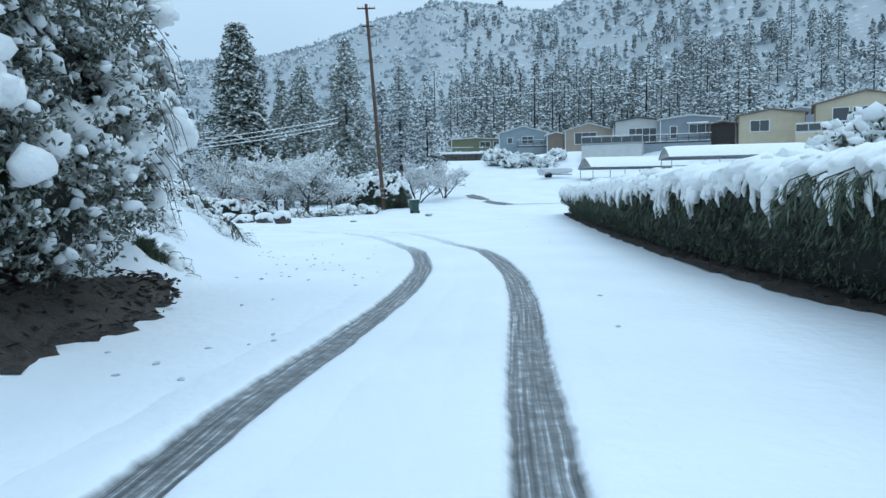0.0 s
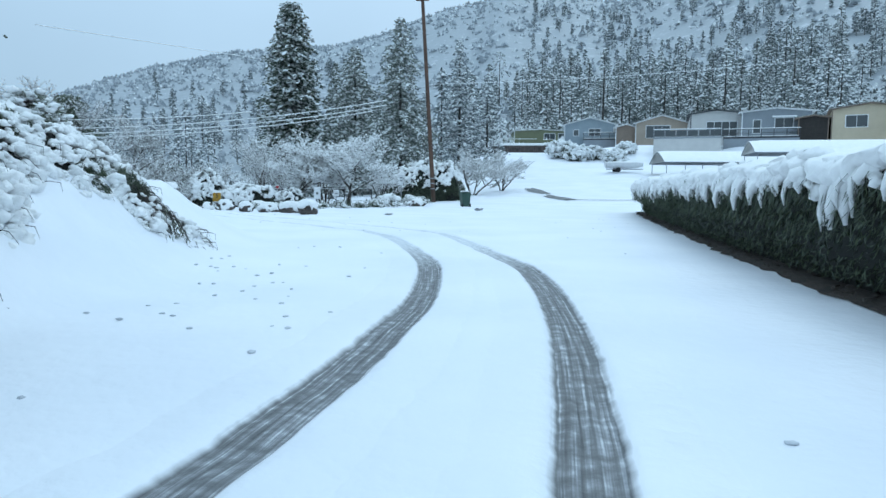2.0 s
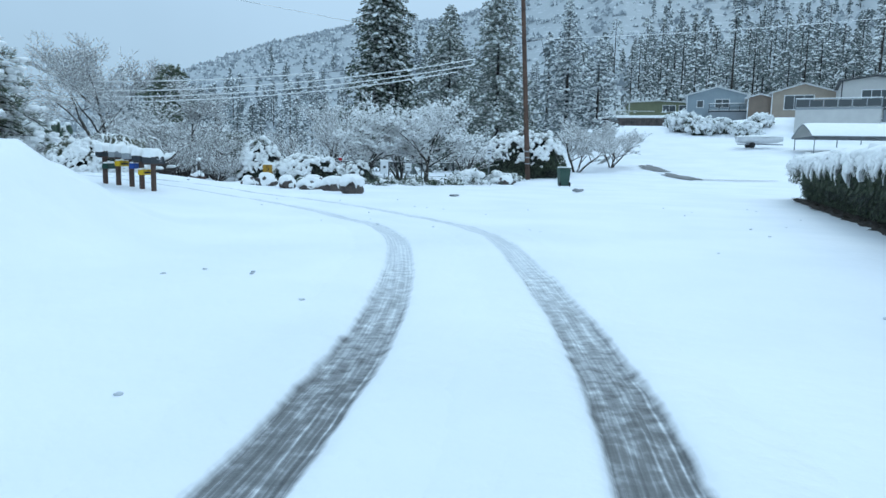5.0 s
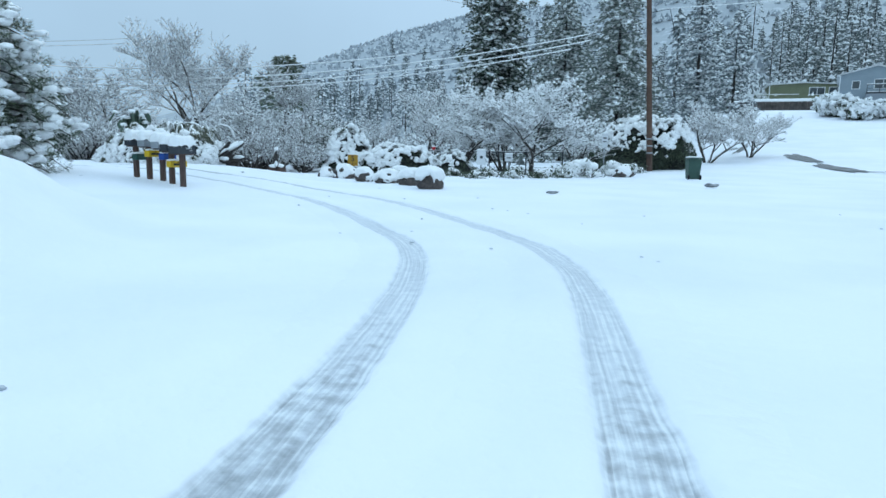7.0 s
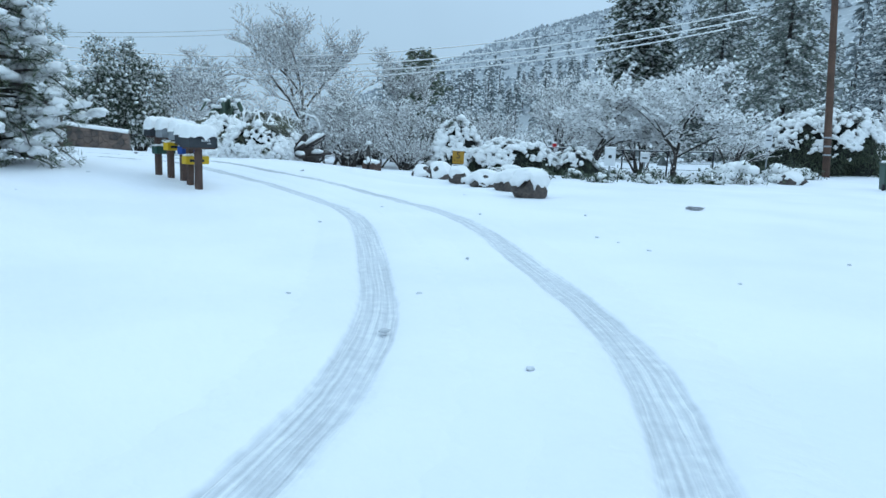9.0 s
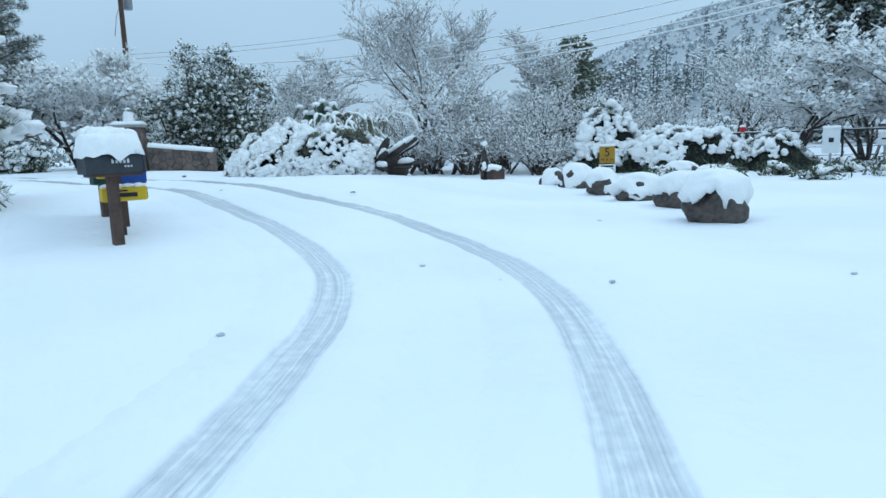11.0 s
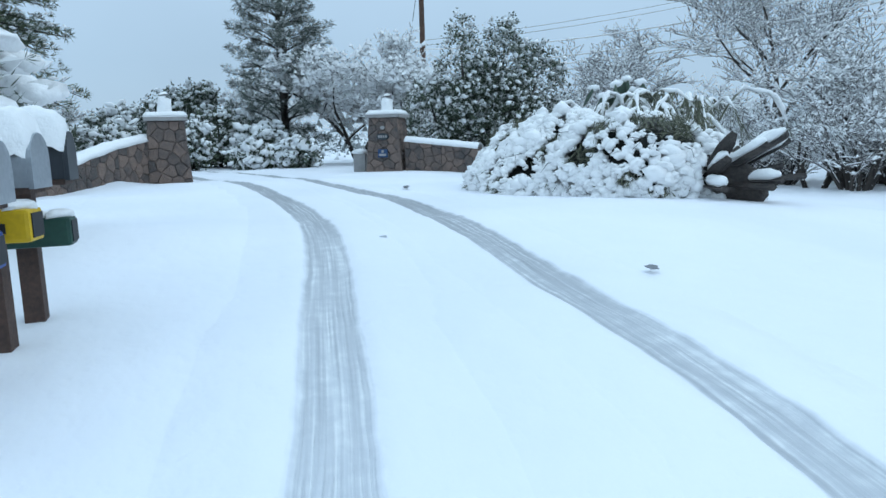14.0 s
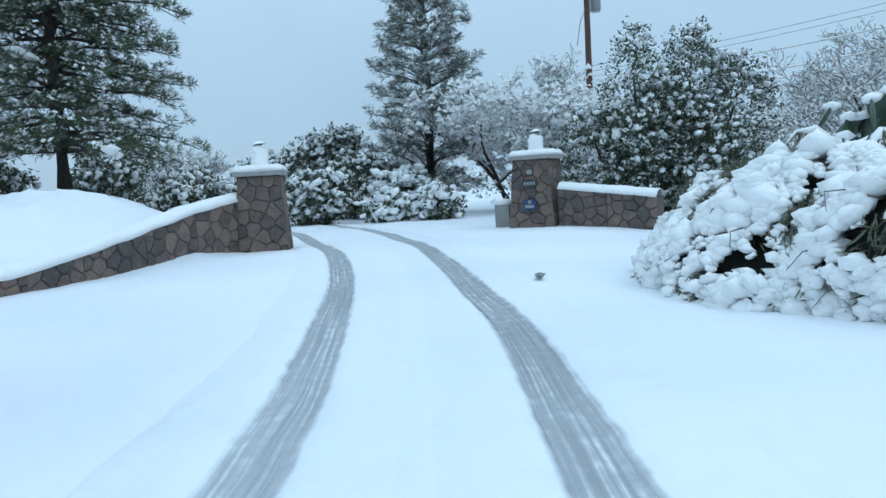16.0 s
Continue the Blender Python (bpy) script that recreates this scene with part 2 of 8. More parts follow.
BOX_GREY = mat("charcoal_mailbox_plastic", (0.040, 0.046, 0.054), (0.024, 0.028, 0.034), 4.0, 40.0, 0.45)
BOX_SILVER = mat("galvanised_mailbox", (0.42, 0.45, 0.48), (0.30, 0.33, 0.36), 4.0, 40.0, 0.4, metal=0.6)
YELLOW = mat("yellow_plastic", (0.72, 0.46, 0.015), (0.55, 0.34, 0.012), 4.0, 40.0, 0.5)
BLUE = mat("blue_plastic", (0.010, 0.070, 0.33), (0.008, 0.05, 0.24), 4.0, 40.0, 0.5)
GREEN_TUBE = mat("dark_green_plastic", (0.02, 0.075, 0.055), (0.014, 0.05, 0.04), 4.0, 40.0, 0.5)
BIN_GREEN = mat("green_bin_plastic", (0.042, 0.092, 0.070), (0.030, 0.068, 0.054), 3.0, 30.0, 0.5)
BLACK = mat("black_rubber", (0.016, 0.016, 0.017), (0.010, 0.010, 0.011), 4.0, 40.0, 0.7)
SIGN_YELLOW = mat("amber_sign_sheeting", (0.42, 0.225, 0.020), (0.34, 0.18, 0.016), 4.0, 40.0, 0.5)
WHITE_PAINT = mat("white_paint", (0.72, 0.73, 0.74), (0.62, 0.63, 0.65), 3.0, 40.0, 0.55)
INK = mat("black_ink", (0.018, 0.018, 0.020), (0.014, 0.014, 0.016), 4.0, 40.0, 0.6)
LIGHT_INK = mat("pale_lettering", (0.62, 0.64, 0.66), (0.5, 0.52, 0.54), 4.0, 40.0, 0.5)
PLAQUE_BLUE = mat("blue_enamel_plaque", (0.020, 0.060, 0.155), (0.014, 0.045, 0.115), 4.0, 40.0, 0.4)
RED = mat("red_reflector", (0.55, 0.02, 0.025), (0.45, 0.015, 0.02), 4.0, 40.0, 0.35)
GLASS = glass("window_glass")
WIRE = mat("black_cable", (0.03, 0.03, 0.032), (0.02, 0.02, 0.022), 4.0, 40.0, 0.6)
CERAMIC = mat("pale_ceramic", (0.5, 0.5, 0.5), (0.4, 0.4, 0.4), 4.0, 40.0, 0.4)
SIDING_BLUE = mat("blue_grey_siding", (0.29, 0.345, 0.38), (0.24, 0.29, 0.325), 1.0, 20.0, 0.7)
SIDING_TAN = mat("tan_siding", (0.40, 0.33, 0.265), (0.33, 0.27, 0.22), 1.0, 20.0, 0.7)
SIDING_BROWN = mat("brown_siding", (0.25, 0.19, 0.15), (0.20, 0.155, 0.125), 1.0, 20.0, 0.7)
SIDING_WHITE = mat("off_white_siding", (0.60, 0.59, 0.57), (0.52, 0.51, 0.50), 1.0, 20.0, 0.7)
SIDING_GREY = mat("grey_siding", (0.28, 0.31, 0.34), (0.23, 0.255, 0.28), 1.0, 20.0, 0.7)
SIDING_YELLOW = mat("buff_yellow_siding", (0.58, 0.49, 0.36), (0.51, 0.43, 0.315), 1.0, 20.0, 0.7)
SIDING_GREEN = mat("olive_siding", (0.215, 0.225, 0.135), (0.17, 0.18, 0.11), 1.0, 20.0, 0.7)
TRIM_WHITE = mat("white_trim", (0.80, 0.81, 0.82), (0.72, 0.73, 0.74), 2.0, 30.0, 0.6)
TRIM_DARK = mat("dark_trim", (0.045, 0.045, 0.055), (0.03, 0.03, 0.036), 2.0, 30.0, 0.6)
SCREEN = mat("dark_porch_screen", (0.050, 0.042, 0.038), (0.03, 0.026, 0.024), 2.0, 30.0, 0.8)
ROOF_TAR = mat("grey_roofing", (0.13, 0.135, 0.14), (0.08, 0.085, 0.09), 2.0, 30.0, 0.9)


def ground_material():
    """Snow cover; on the far hills a blue-grey of scrub and painted haze takes over."""
    m = bpy.data.materials.new("snow_cover")
    m.use_nodes = True
    n, l = m.node_tree.nodes, m.node_tree.links
    b = n["Principled BSDF"]
    b.inputs["Roughness"].default_value = 0.6
    b.inputs["Specular IOR Level"].default_value = 0.25
    tc = n.new("ShaderNodeTexCoord")
    big, fine = n.new("ShaderNodeTexNoise"), n.new("ShaderNodeTexNoise")
    big.inputs["Scale"].default_value, big.inputs["Detail"].default_value = 0.35, 4
    fine.inputs["Scale"].default_value, fine.inputs["Detail"].default_value = 6.0, 5
    vor = n.new("ShaderNodeTexVoronoi")
    vor.inputs["Scale"].default_value = 0.16
    patch = n.new("ShaderNodeTexNoise")
    patch.inputs["Scale"].default_value, patch.inputs["Detail"].default_value = 0.22, 9
    for q in (big, fine, vor, patch):
        l.new(tc.outputs["Object"], q.inputs["Vector"])
    ramp = n.new("ShaderNodeValToRGB")
    ramp.color_ramp.elements[0].color, ramp.color_ramp.elements[1].color = (0.785, 0.81, 0.855, 1), (0.85, 0.865, 0.90, 1)
    ramp.color_ramp.elements[0].position, ramp.color_ramp.elements[1].position = 0.35, 0.62
    l.new(big.outputs["Fac"], ramp.inputs["Fac"])
    scrub = n.new("ShaderNodeAttribute")
    scrub.attribute_name = "scrub"
    dark = n.new("ShaderNodeMapRange")
    l.new(patch.outputs["Fac"], dark.inputs["Value"])
    dark.inputs["From Min"].default_value, dark.inputs["From Max"].default_value = 0.12, 0.42
    mul = n.new("ShaderNodeMath")
    mul.operation = "MULTIPLY"
    l.new(dark.outputs[0], mul.inputs[0])
    l.new(scrub.outputs["Fac"], mul.inputs[1])
    mx = n.new("ShaderNodeMix")
    mx.data_type = "RGBA"
    l.new(mul.outputs[0], mx.inputs["Factor"])
    l.new(ramp.outputs["Color"], mx.inputs["A"])
    # far hill tone: scrub with the distance haze mixed into its colour
    mx.inputs["B"].default_value = (0.36, 0.39, 0.415, 1)
    l.new(mx.outputs["Result"], b.inputs["Base Color"])
    bn = n.new("ShaderNodeBump")
    bn.inputs["Strength"].default_value, bn.inputs["Distance"].default_value = 0.8, 0.03
    l.new(fine.outputs["Fac"], bn.inputs["Height"])
    l.new(bn.outputs["Normal"], b.inputs["Normal"])
    return m


GROUND = ground_material()


# ---- mesh helpers ----
def tri_mesh(name, tris, mat_, smooth=False):
    """A mesh of loose triangles, an array of shape (n, 3, 3)."""
    tris = np.asarray(tris, dtype=np.float32)
    k = len(tris)
    me = bpy.data.meshes.new(name)
    me.vertices.add(3 * k)
    me.vertices.foreach_set("co", tris.reshape(-1))
    me.loops.add(3 * k)
    me.loops.foreach_set("vertex_index", np.arange(3 * k, dtype=np.int32))
    me.polygons.add(k)
    me.polygons.foreach_set("loop_start", np.arange(0, 3 * k, 3, dtype=np.int32))
    me.update(calc_edges=True)
    me.materials.append(mat_)
    return me


def face_mesh(name, verts, faces, mat_, smooth=False):
    me = bpy.data.meshes.new(name)
    me.from_pydata([tuple(map(float, v)) for v in verts], [], faces)
    me.materials.append(mat_)
    if smooth:
        me.shade_smooth()
    me.update()
    return me


def child(name, me, parent, label="", kind=""):
    ob = new(name, me)
    ob.parent = parent
    return tagged(ob, label=label, kind=kind)


def part(name, bm, material, parent, label="", smooth=False):
    me = bpy.data.meshes.new(name)
    bm.to_mesh(me)
    bm.free()
    me.materials.append(material)
    if smooth:
        me.shade_smooth()
    return child(name, me, parent, label)


def box(sx, sy, sz, at=(0, 0, 0), bevel=0.0, bm=None, rot=None):
    """A box with its base centre at at."""
    bm = bm or bmesh.new()
    m = Matrix.Translation((at[0], at[1], at[2] + sz / 2))
    if rot is not None:
        m = Matrix.Translation(at) @ rot @ Matrix.Translation((0, 0, sz / 2))
    r = bmesh.ops.create_cube(bm, size=1, matrix=m @ Matrix.Diagonal((sx, sy, sz, 1)))
    if bevel:
        vs = set(r["verts"])
        es = [e for e in bm.edges if e.verts[0] in vs and e.verts[1] in vs]
        bmesh.ops.bevel(bm, geom=es, offset=bevel, segments=2, profile=0.6, affect="EDGES")
    return bm


def tube_data(points, radii, sides=6, cap=True):
    """Vertices and faces of a tube along points."""
    pts = [Vector(p) for p in points]
    vs, fs = [], []
    up = Vector((0, 0, 1))
    for i, p in enumerate(pts):
        d = (pts[min(i + 1, len(pts) - 1)] - pts[max(i - 1, 0)]).normalized()
        a = d.cross(up)
        if a.length < 1e-3:
            a = Vector((1, 0, 0))
        a.normalize()
        b = a.cross(d).normalized()
        r = radii[i] if hasattr(radii, "__len__") else radii
        for k in range(sides):
            t = 2 * math.pi * k / sides
            vs.append(p + a * (r * math.cos(t)) + b * (r * math.sin(t)))
    for i in range(len(pts) - 1):
        for k in range(sides):
            k2 = (k + 1) % sides
            fs.append((i * sides + k, i * sides + k2, (i + 1) * sides + k2, (i + 1) * sides + k))
    if cap:
        fs.append(tuple(range(sides))[::-1])
        fs.append(tuple((len(pts) - 1) * sides + k for k in range(sides)))
    return vs, fs


class Pile:
    """Collects many small shapes into one mesh."""

    def __init__(self):
        self.v, self.f = [], []

    def add(self, vs, fs):
        o = len(self.v)
        self.v.extend(vs)
        self.f.extend(tuple(i + o for i in f) for f in fs)

    def tube(self, points, radii, sides=6):
        self.add(*tube_data(points, radii, sides))

    def blob(self, c, rx, ry, rz, seed=0.0, rough=0.25, fine=False):
        vs, fs = BALL2 if fine else BALL1
        c = Vector(c)
        out = []
        for v in vs:
            n_ = noise.noise(Vector(v) * 1.7 + Vector((seed, seed * 1.3, -seed)))
            k = 1 + rough * n_
            out.append(c + Vector((v[0] * rx * k, v[1] * ry * k, v[2] * rz * k)))
        self.add(out, fs)

    def mesh(self, name, mat_, smooth=True):
        return face_mesh(name, self.v, self.f, mat_, smooth)


def ball(sub):
    bm = bmesh.new()
    bmesh.ops.create_icosphere(bm, subdivisions=sub, radius=1)
    bm.verts.ensure_lookup_table()
    d = ([tuple(v.co) for v in bm.verts], [tuple(v.index for v in f.verts) for f in bm.faces])
    bm.free()
    return d


BALL0, BALL1, BALL2 = ball(1), ball(2), ball(3)


LUMP_SHAPES = [np.array([[[c * (1 + 0.8 * noise.noise(Vector(v) * 1.7 + Vector((k * 7.3, k * 3.1, -k * 5.7)))) for c in v] for v in shape[0]] for k in range(40)]) for shape in (BALL0, BALL1)]


def lump_mesh(name, rows, mat_, seed=0, fine=1):
    """One smooth mesh of many uneven lumps, rows of (x, y, z, rx, ry, rz)."""
    rows = np.asarray(rows, float)
    v = LUMP_SHAPES[fine][np.random.default_rng(seed).integers(0, 40, len(rows))] * rows[:, None, 3:] + rows[:, None, :3]
    n_ = v.shape[1]
    f = (np.array((BALL0, BALL1)[fine][1])[None] + n_ * np.arange(len(rows))[:, None, None]).reshape(-1, 3)
    me = bpy.data.meshes.new(name)
    me.vertices.add(v.shape[0] * n_)
    me.vertices.foreach_set("co", v.astype(np.float32).reshape(-1))
    me.loops.add(f.size)
    me.loops.foreach_set("vertex_index", f.astype(np.int32).reshape(-1))
    me.polygons.add(len(f))
    me.polygons.foreach_set("loop_start", np.arange(0, f.size, 3, dtype=np.int32))
    me.update(calc_edges=True)
    me.materials.append(mat_)
    me.shade_smooth()
    return me


def unit(v):
    return v / np.maximum(np.linalg.norm(v, axis=-1, keepdims=True), 1e-9)


def cards(c, d, length, width, rng):
    """Leaf blades: folded diamonds at c along d, two triangles each."""
    d = unit(d)
    side = unit(np.cross(d, unit(rng.normal(size=d.shape))))
    a, b = c - d * length[:, None] / 2, c + d * length[:, None] / 2
    s1, s2 = c + side * width[:, None] / 2, c - side * width[:, None] / 2
    return np.concatenate([np.stack([a, s1, b], 1), np.stack([a, b, s2], 1)])


OCT = np.array([[1, 0, 0], [0, 1, 0], [-1, 0, 0], [0, -1, 0], [0, 0, 1], [0, 0, -1]], float)
OCT_F = np.array([[0, 1, 4], [1, 2, 4], [2, 3, 4], [3, 0, 4], [1, 0, 5], [2, 1, 5], [3, 2, 5], [0, 3, 5]])


TET = np.array([[1, 0, -0.4], [-0.5, 0.87, -0.4], [-0.5, -0.87, -0.4], [0, 0, 1.0]], float)
TET_F = np.array([[0, 1, 3], [1, 2, 3], [2, 0, 3], [0, 2, 1]])


def crumbs(c, size, rng, flat=0.8):
    """Crumbs of snow for what stays far off, four triangles each."""
    k = len(c)
    a = rng.uniform(0, 2 * np.pi, k)
    sc = size[:, None] * rng.uniform(0.7, 1.35, (k, 3)) * np.array([1, 1, flat])
    v = np.repeat(TET[None], k, 0)
    x = v[..., 0] * np.cos(a)[:, None] - v[..., 1] * np.sin(a)[:, None]
    y = v[..., 0] * np.sin(a)[:, None] + v[..., 1] * np.cos(a)[:, None]
    v = np.stack([x, y, v[..., 2]], -1) * sc[:, None, :] + c[:, None, :]
    return v[:, TET_F].reshape(-1, 3, 3)


def ribbons(P0, P1, w0, w1, rng):
    """Flat slivers from P0 to P1, two triangles each."""
    d = unit(P1 - P0)
    s = unit(np.cross(d, unit(rng.normal(size=d.shape))))
    a, b = s * w0[:, None], s * w1[:, None]
    return np.concatenate([np.stack([P0 - a, P0 + a, P1 + b], 1), np.stack([P0 - a, P1 + b, P1 - b], 1)])


def lumps(c, size, rng, flat=0.5):
    """Small faceted lumps of snow, eight triangles each."""
    k = len(c)
    a = rng.uniform(0, 2 * np.pi, k)
    sc = size[:, None] * rng.uniform(0.7, 1.3, (k, 3)) * np.array([1, 1, flat])
    v = OCT[None] * (1 + rng.uniform(-0.25, 0.25, (k, 6, 1)))
    x = v[..., 0] * np.cos(a)[:, None] - v[..., 1] * np.sin(a)[:, None]
    y = v[..., 0] * np.sin(a)[:, None] + v[..., 1] * np.cos(a)[:, None]
    v = np.stack([x, y, v[..., 2]], -1) * sc[:, None, :]
    tilt = rng.normal(0, 0.35, (k, 2))
    v[..., 2] += v[..., 0] * tilt[:, :1] + v[..., 1] * tilt[:, 1:]
    v = v + c[:, None, :]
    return v[:, OCT_F].reshape(-1, 3, 3)


def round_lumps(name, c, size, rng, mat_, flat=0.65):
    """Small smooth lumps of snow, twenty triangles each."""
    k = len(c)
    v = np.array(BALL0[0])[None] * (1 + rng.uniform(-0.28, 0.28, (k, 12, 1)))
    v = v * (size[:, None] * rng.uniform(0.7, 1.35, (k, 3)) * np.array([1, 1, flat]))[:, None, :]
    tilt = rng.normal(0, 0.35, (k, 2))
    v[..., 2] += v[..., 0] * tilt[:, :1] + v[..., 1] * tilt[:, 1:]
    v = (v + c[:, None, :]).reshape(-1, 3)
    f = (np.array(BALL0[1])[None] + 12 * np.arange(k)[:, None, None]).reshape(-1, 3)
    me = bpy.data.meshes.new(name)
    me.vertices.add(len(v))
    me.vertices.foreach_set("co", v.astype(np.float32).reshape(-1))
    me.loops.add(f.size)
    me.loops.foreach_set("vertex_index", f.astype(np.int32).reshape(-1))
    me.polygons.add(len(f))
    me.polygons.foreach_set("loop_start", np.arange(0, f.size, 3, dtype=np.int32))
    me.update(calc_edges=True)
    me.materials.append(mat_)
    me.shade_smooth()
    return me


def empty(name, at, label, category, group="", turn=0.0, kind=""):
    ob = new(name)
    ob.matrix_world = pose(*at, 0, 0, turn)
    return tagged(ob, label, category, group, kind)


# ---- the lie of the land ----
def sm(v):
    v = np.clip(v, 0, 1)
    return v * v * (3 - 2 * v)


FOOT = [(-2.4, -30), (-2.5, -3), (-2.9, 5.5), (-3.3, 9.5), (-3.7, 14.6), (-4.4, 18.6), (-5.3, 22.0), (-8.2, 25.2), (-12.4, 26.4), (-21.6, 26.3), (-24.2, 27.9), (-26.5, 28.0), (-36, 24), (-60, 14)]
BANK = [1.5, 1.5, 1.7, 2.0, 2.1, 1.75, 1.40, 1.25, 0.8, 1.0, 1.3, 1.3, 1.0, 0.5]
RIDGE_AZ = [-180, -120, -60, -45, -38, -33, -28, -22, -14, -10.6, -5, -1, 4, 8.8, 13, 20, 33, 60, 90, 130, 180]
RIDGE_EL = [1, 0.5, 0.5, 2.0, 5.2, 7.4, 9.4, 11.0, 11.9, 12.8, 15.0, 15.8, 15.2, 14.5, 16, 19, 22, 21, 12, 4, 1]


def height(x, y):
    """Height of the snow surface; arrays or numbers."""
    x, y = np.asarray(x, float), np.asarray(y, float)
    z = 0.54 * sm((-7.2 - x) / 9) * (1 - sm((y - 34.2 + 2.6 * sm((x + 17) / 6)) / (7.2 - 2.4 * sm((x + 17) / 6)))) * sm((y - 7) / 7)
    street = np.interp(y, [0, 52, 65, 78, 90, 121, 150, 1000], [0, 0, 0.45, 1.45, 2.8, 7.3, 9.0, 9.0])
    z = z + street * sm((x + 22) / 22)
    # terrace of the homes to the right of the street
    terr = sm((x - 9 - 0.02 * (y - 90)) / 6) * sm((y - 117 + 0.45 * x) / 9) * (1 - sm((y - 150) / 40))
    z = z + terr * np.clip(8.3 - street, 0, 9)
    z = z + 0.3 * sm((x - 9) / 6) * sm((y - 68) / 10) * (1 - sm((y - 92) / 12))
    # the bank along the inside of the drive
    best = np.full(x.shape, 1e9)
    hgt, sgn = np.zeros(x.shape), np.ones(x.shape)
    for (ax, ay), (bx, by), h0, h1 in zip(FOOT[:-1], FOOT[1:], BANK[:-1], BANK[1:]):
        dx, dy = bx - ax, by - ay
        u = np.clip(((x - ax) * dx + (y - ay) * dy) / (dx * dx + dy * dy), 0, 1)
        d = np.hypot(x - ax - u * dx, y - ay - u * dy)
        near = d < best
        best = np.where(near, d, best)
        hgt = np.where(near, h0 + (h1 - h0) * u, hgt)
        sgn = np.where(near, dx * (y - ay) - dy * (x - ax), sgn)
    z = z + np.where(sgn > 0, hgt * sm(best / 3.4) * (1 - 0.7 * sm((best - 18) / 40)), 0)
    # hills all round
    r, az = np.hypot(x, y), np.degrees(np.arctan2(x, y))
    top = 760 * np.tan(np.radians(np.interp(az, RIDGE_AZ, RIDGE_EL)))
    z = z + 0.90 * top * sm((r - 135) / 640)
    return z


def h1(x, y):
    return float(height(np.array([x]), np.array([y]))[0])


def lines(lo, hi, step, reach, grow=1.13):
    """Grid lines, fine from lo to hi and wider and wider out to reach."""
    mid = list(np.arange(lo, hi + step / 2, step))
    a, s = [], step
    q = hi
    while q < reach:
        s *= grow
        q += s
        a.append(q)
    b, s = [], step
    q = lo
    while q > -reach:
        s *= grow
        q -= s
        b.append(q)
    return np.array(b[::-1] + mid + a)


def smooth_path(pts, step):
    """Catmull-Rom through pts, resampled every step metres."""
    p = np.array(pts, float)
    p = np.vstack([2 * p[0] - p[1], p, 2 * p[-1] - p[-2]])
    out = []
    for i in range(1, len(p) - 2):
        for t in np.linspace(0, 1, 24, endpoint=False):
            out.append(0.5 * ((2 * p[i]) + (p[i + 1] - p[i - 1]) * t + (2 * p[i - 1] - 5 * p[i] + 4 * p[i + 1] - p[i + 2]) * t * t + (3 * p[i] - p[i - 1] - 3 * p[i + 1] + p[i + 2]) * t ** 3))
    out = np.array(out + [p[-2]])
    s = np.concatenate([[0], np.cumsum(np.hypot(*np.diff(out, axis=0).T))])
    q = np.arange(0, s[-1], 0.12)
    fine = np.stack([np.interp(q, s, out[:, 0]), np.interp(q, s, out[:, 1])], 1)
    ker = np.exp(-0.5 * (np.arange(-24, 25) / 6.0) ** 2)
    ker /= ker.sum()
    ends = np.vstack([np.repeat(fine[:1], 24, 0) + np.arange(-24, 0)[:, None] * (fine[1] - fine[0]), fine, np.repeat(fine[-1:], 24, 0) + np.arange(1, 25)[:, None] * (fine[-1] - fine[-2])])
    fine = np.stack([np.convolve(ends[:, k], ker, "valid") for k in range(2)], 1)
    r = np.arange(0, q[-1], step)
    return np.stack([np.interp(r, q, fine[:, 0]), np.interp(r, q, fine[:, 1])], 1)


def ripple(x, y):
    """Soft swell and lumps of the snow."""
    return 0.05 * noise.noise((x * 0.35, y * 0.35, 0)) + 0.018 * noise.noise((x * 1.3, y * 1.3, 3)) + 0.008 * noise.noise((x * 3.1, y * 3.1, 7))


TRACK_L = [(-1.9, -3), (-1.55, 2.0), (-1.25, 4.5), (-0.97, 6.3), (-0.62, 8.8), (-0.41, 11.2), (-0.38, 13.0), (-0.48, 14.6), (-0.66, 16.2), (-1.06, 18.0), (-1.58, 19.9), (-2.2, 21.8), (-2.98, 23.6), (-3.95, 25.0), (-5.1, 26.2), (-6.6, 27.75), (-8.2, 29.25), (-9.6, 29.98), (-11.2, 30.32), (-12.6, 30.42), (-14.6, 30.60), (-16.7, 30.60), (-20.5, 30.28), (-23.2, 29.85), (-25.6, 29.27), (-28.5, 28.35), (-31, 27.4), (-40, 23)]
TRACK_R = [(0.05, -3), (0.42, 2.5), (0.68, 5.4), (0.93, 7.7), (1.08, 9.6), (1.16, 11.6), (1.14, 13.0), (1.02, 14.8), (0.80, 16.4), (0.38, 18.4), (-0.08, 20.0), (-0.60, 21.85), (-1.15, 23.45), (-1.85, 24.85), (-2.62, 25.95), (-3.5, 26.85), (-4.4, 27.8), (-5.6, 29.15), (-7.2, 30.6), (-9.2, 31.6), (-11.2, 32.0), (-13.0, 31.92), (-15.2, 31.92), (-17.6, 31.90), (-19.1, 31.75), (-22.4, 31.42), (-26.1, 30.8), (-30.8, 29.4), (-37.6, 26.2)]
PATH_L, PATH_R = smooth_path(TRACK_L, 0.12), smooth_path(TRACK_R, 0.12)


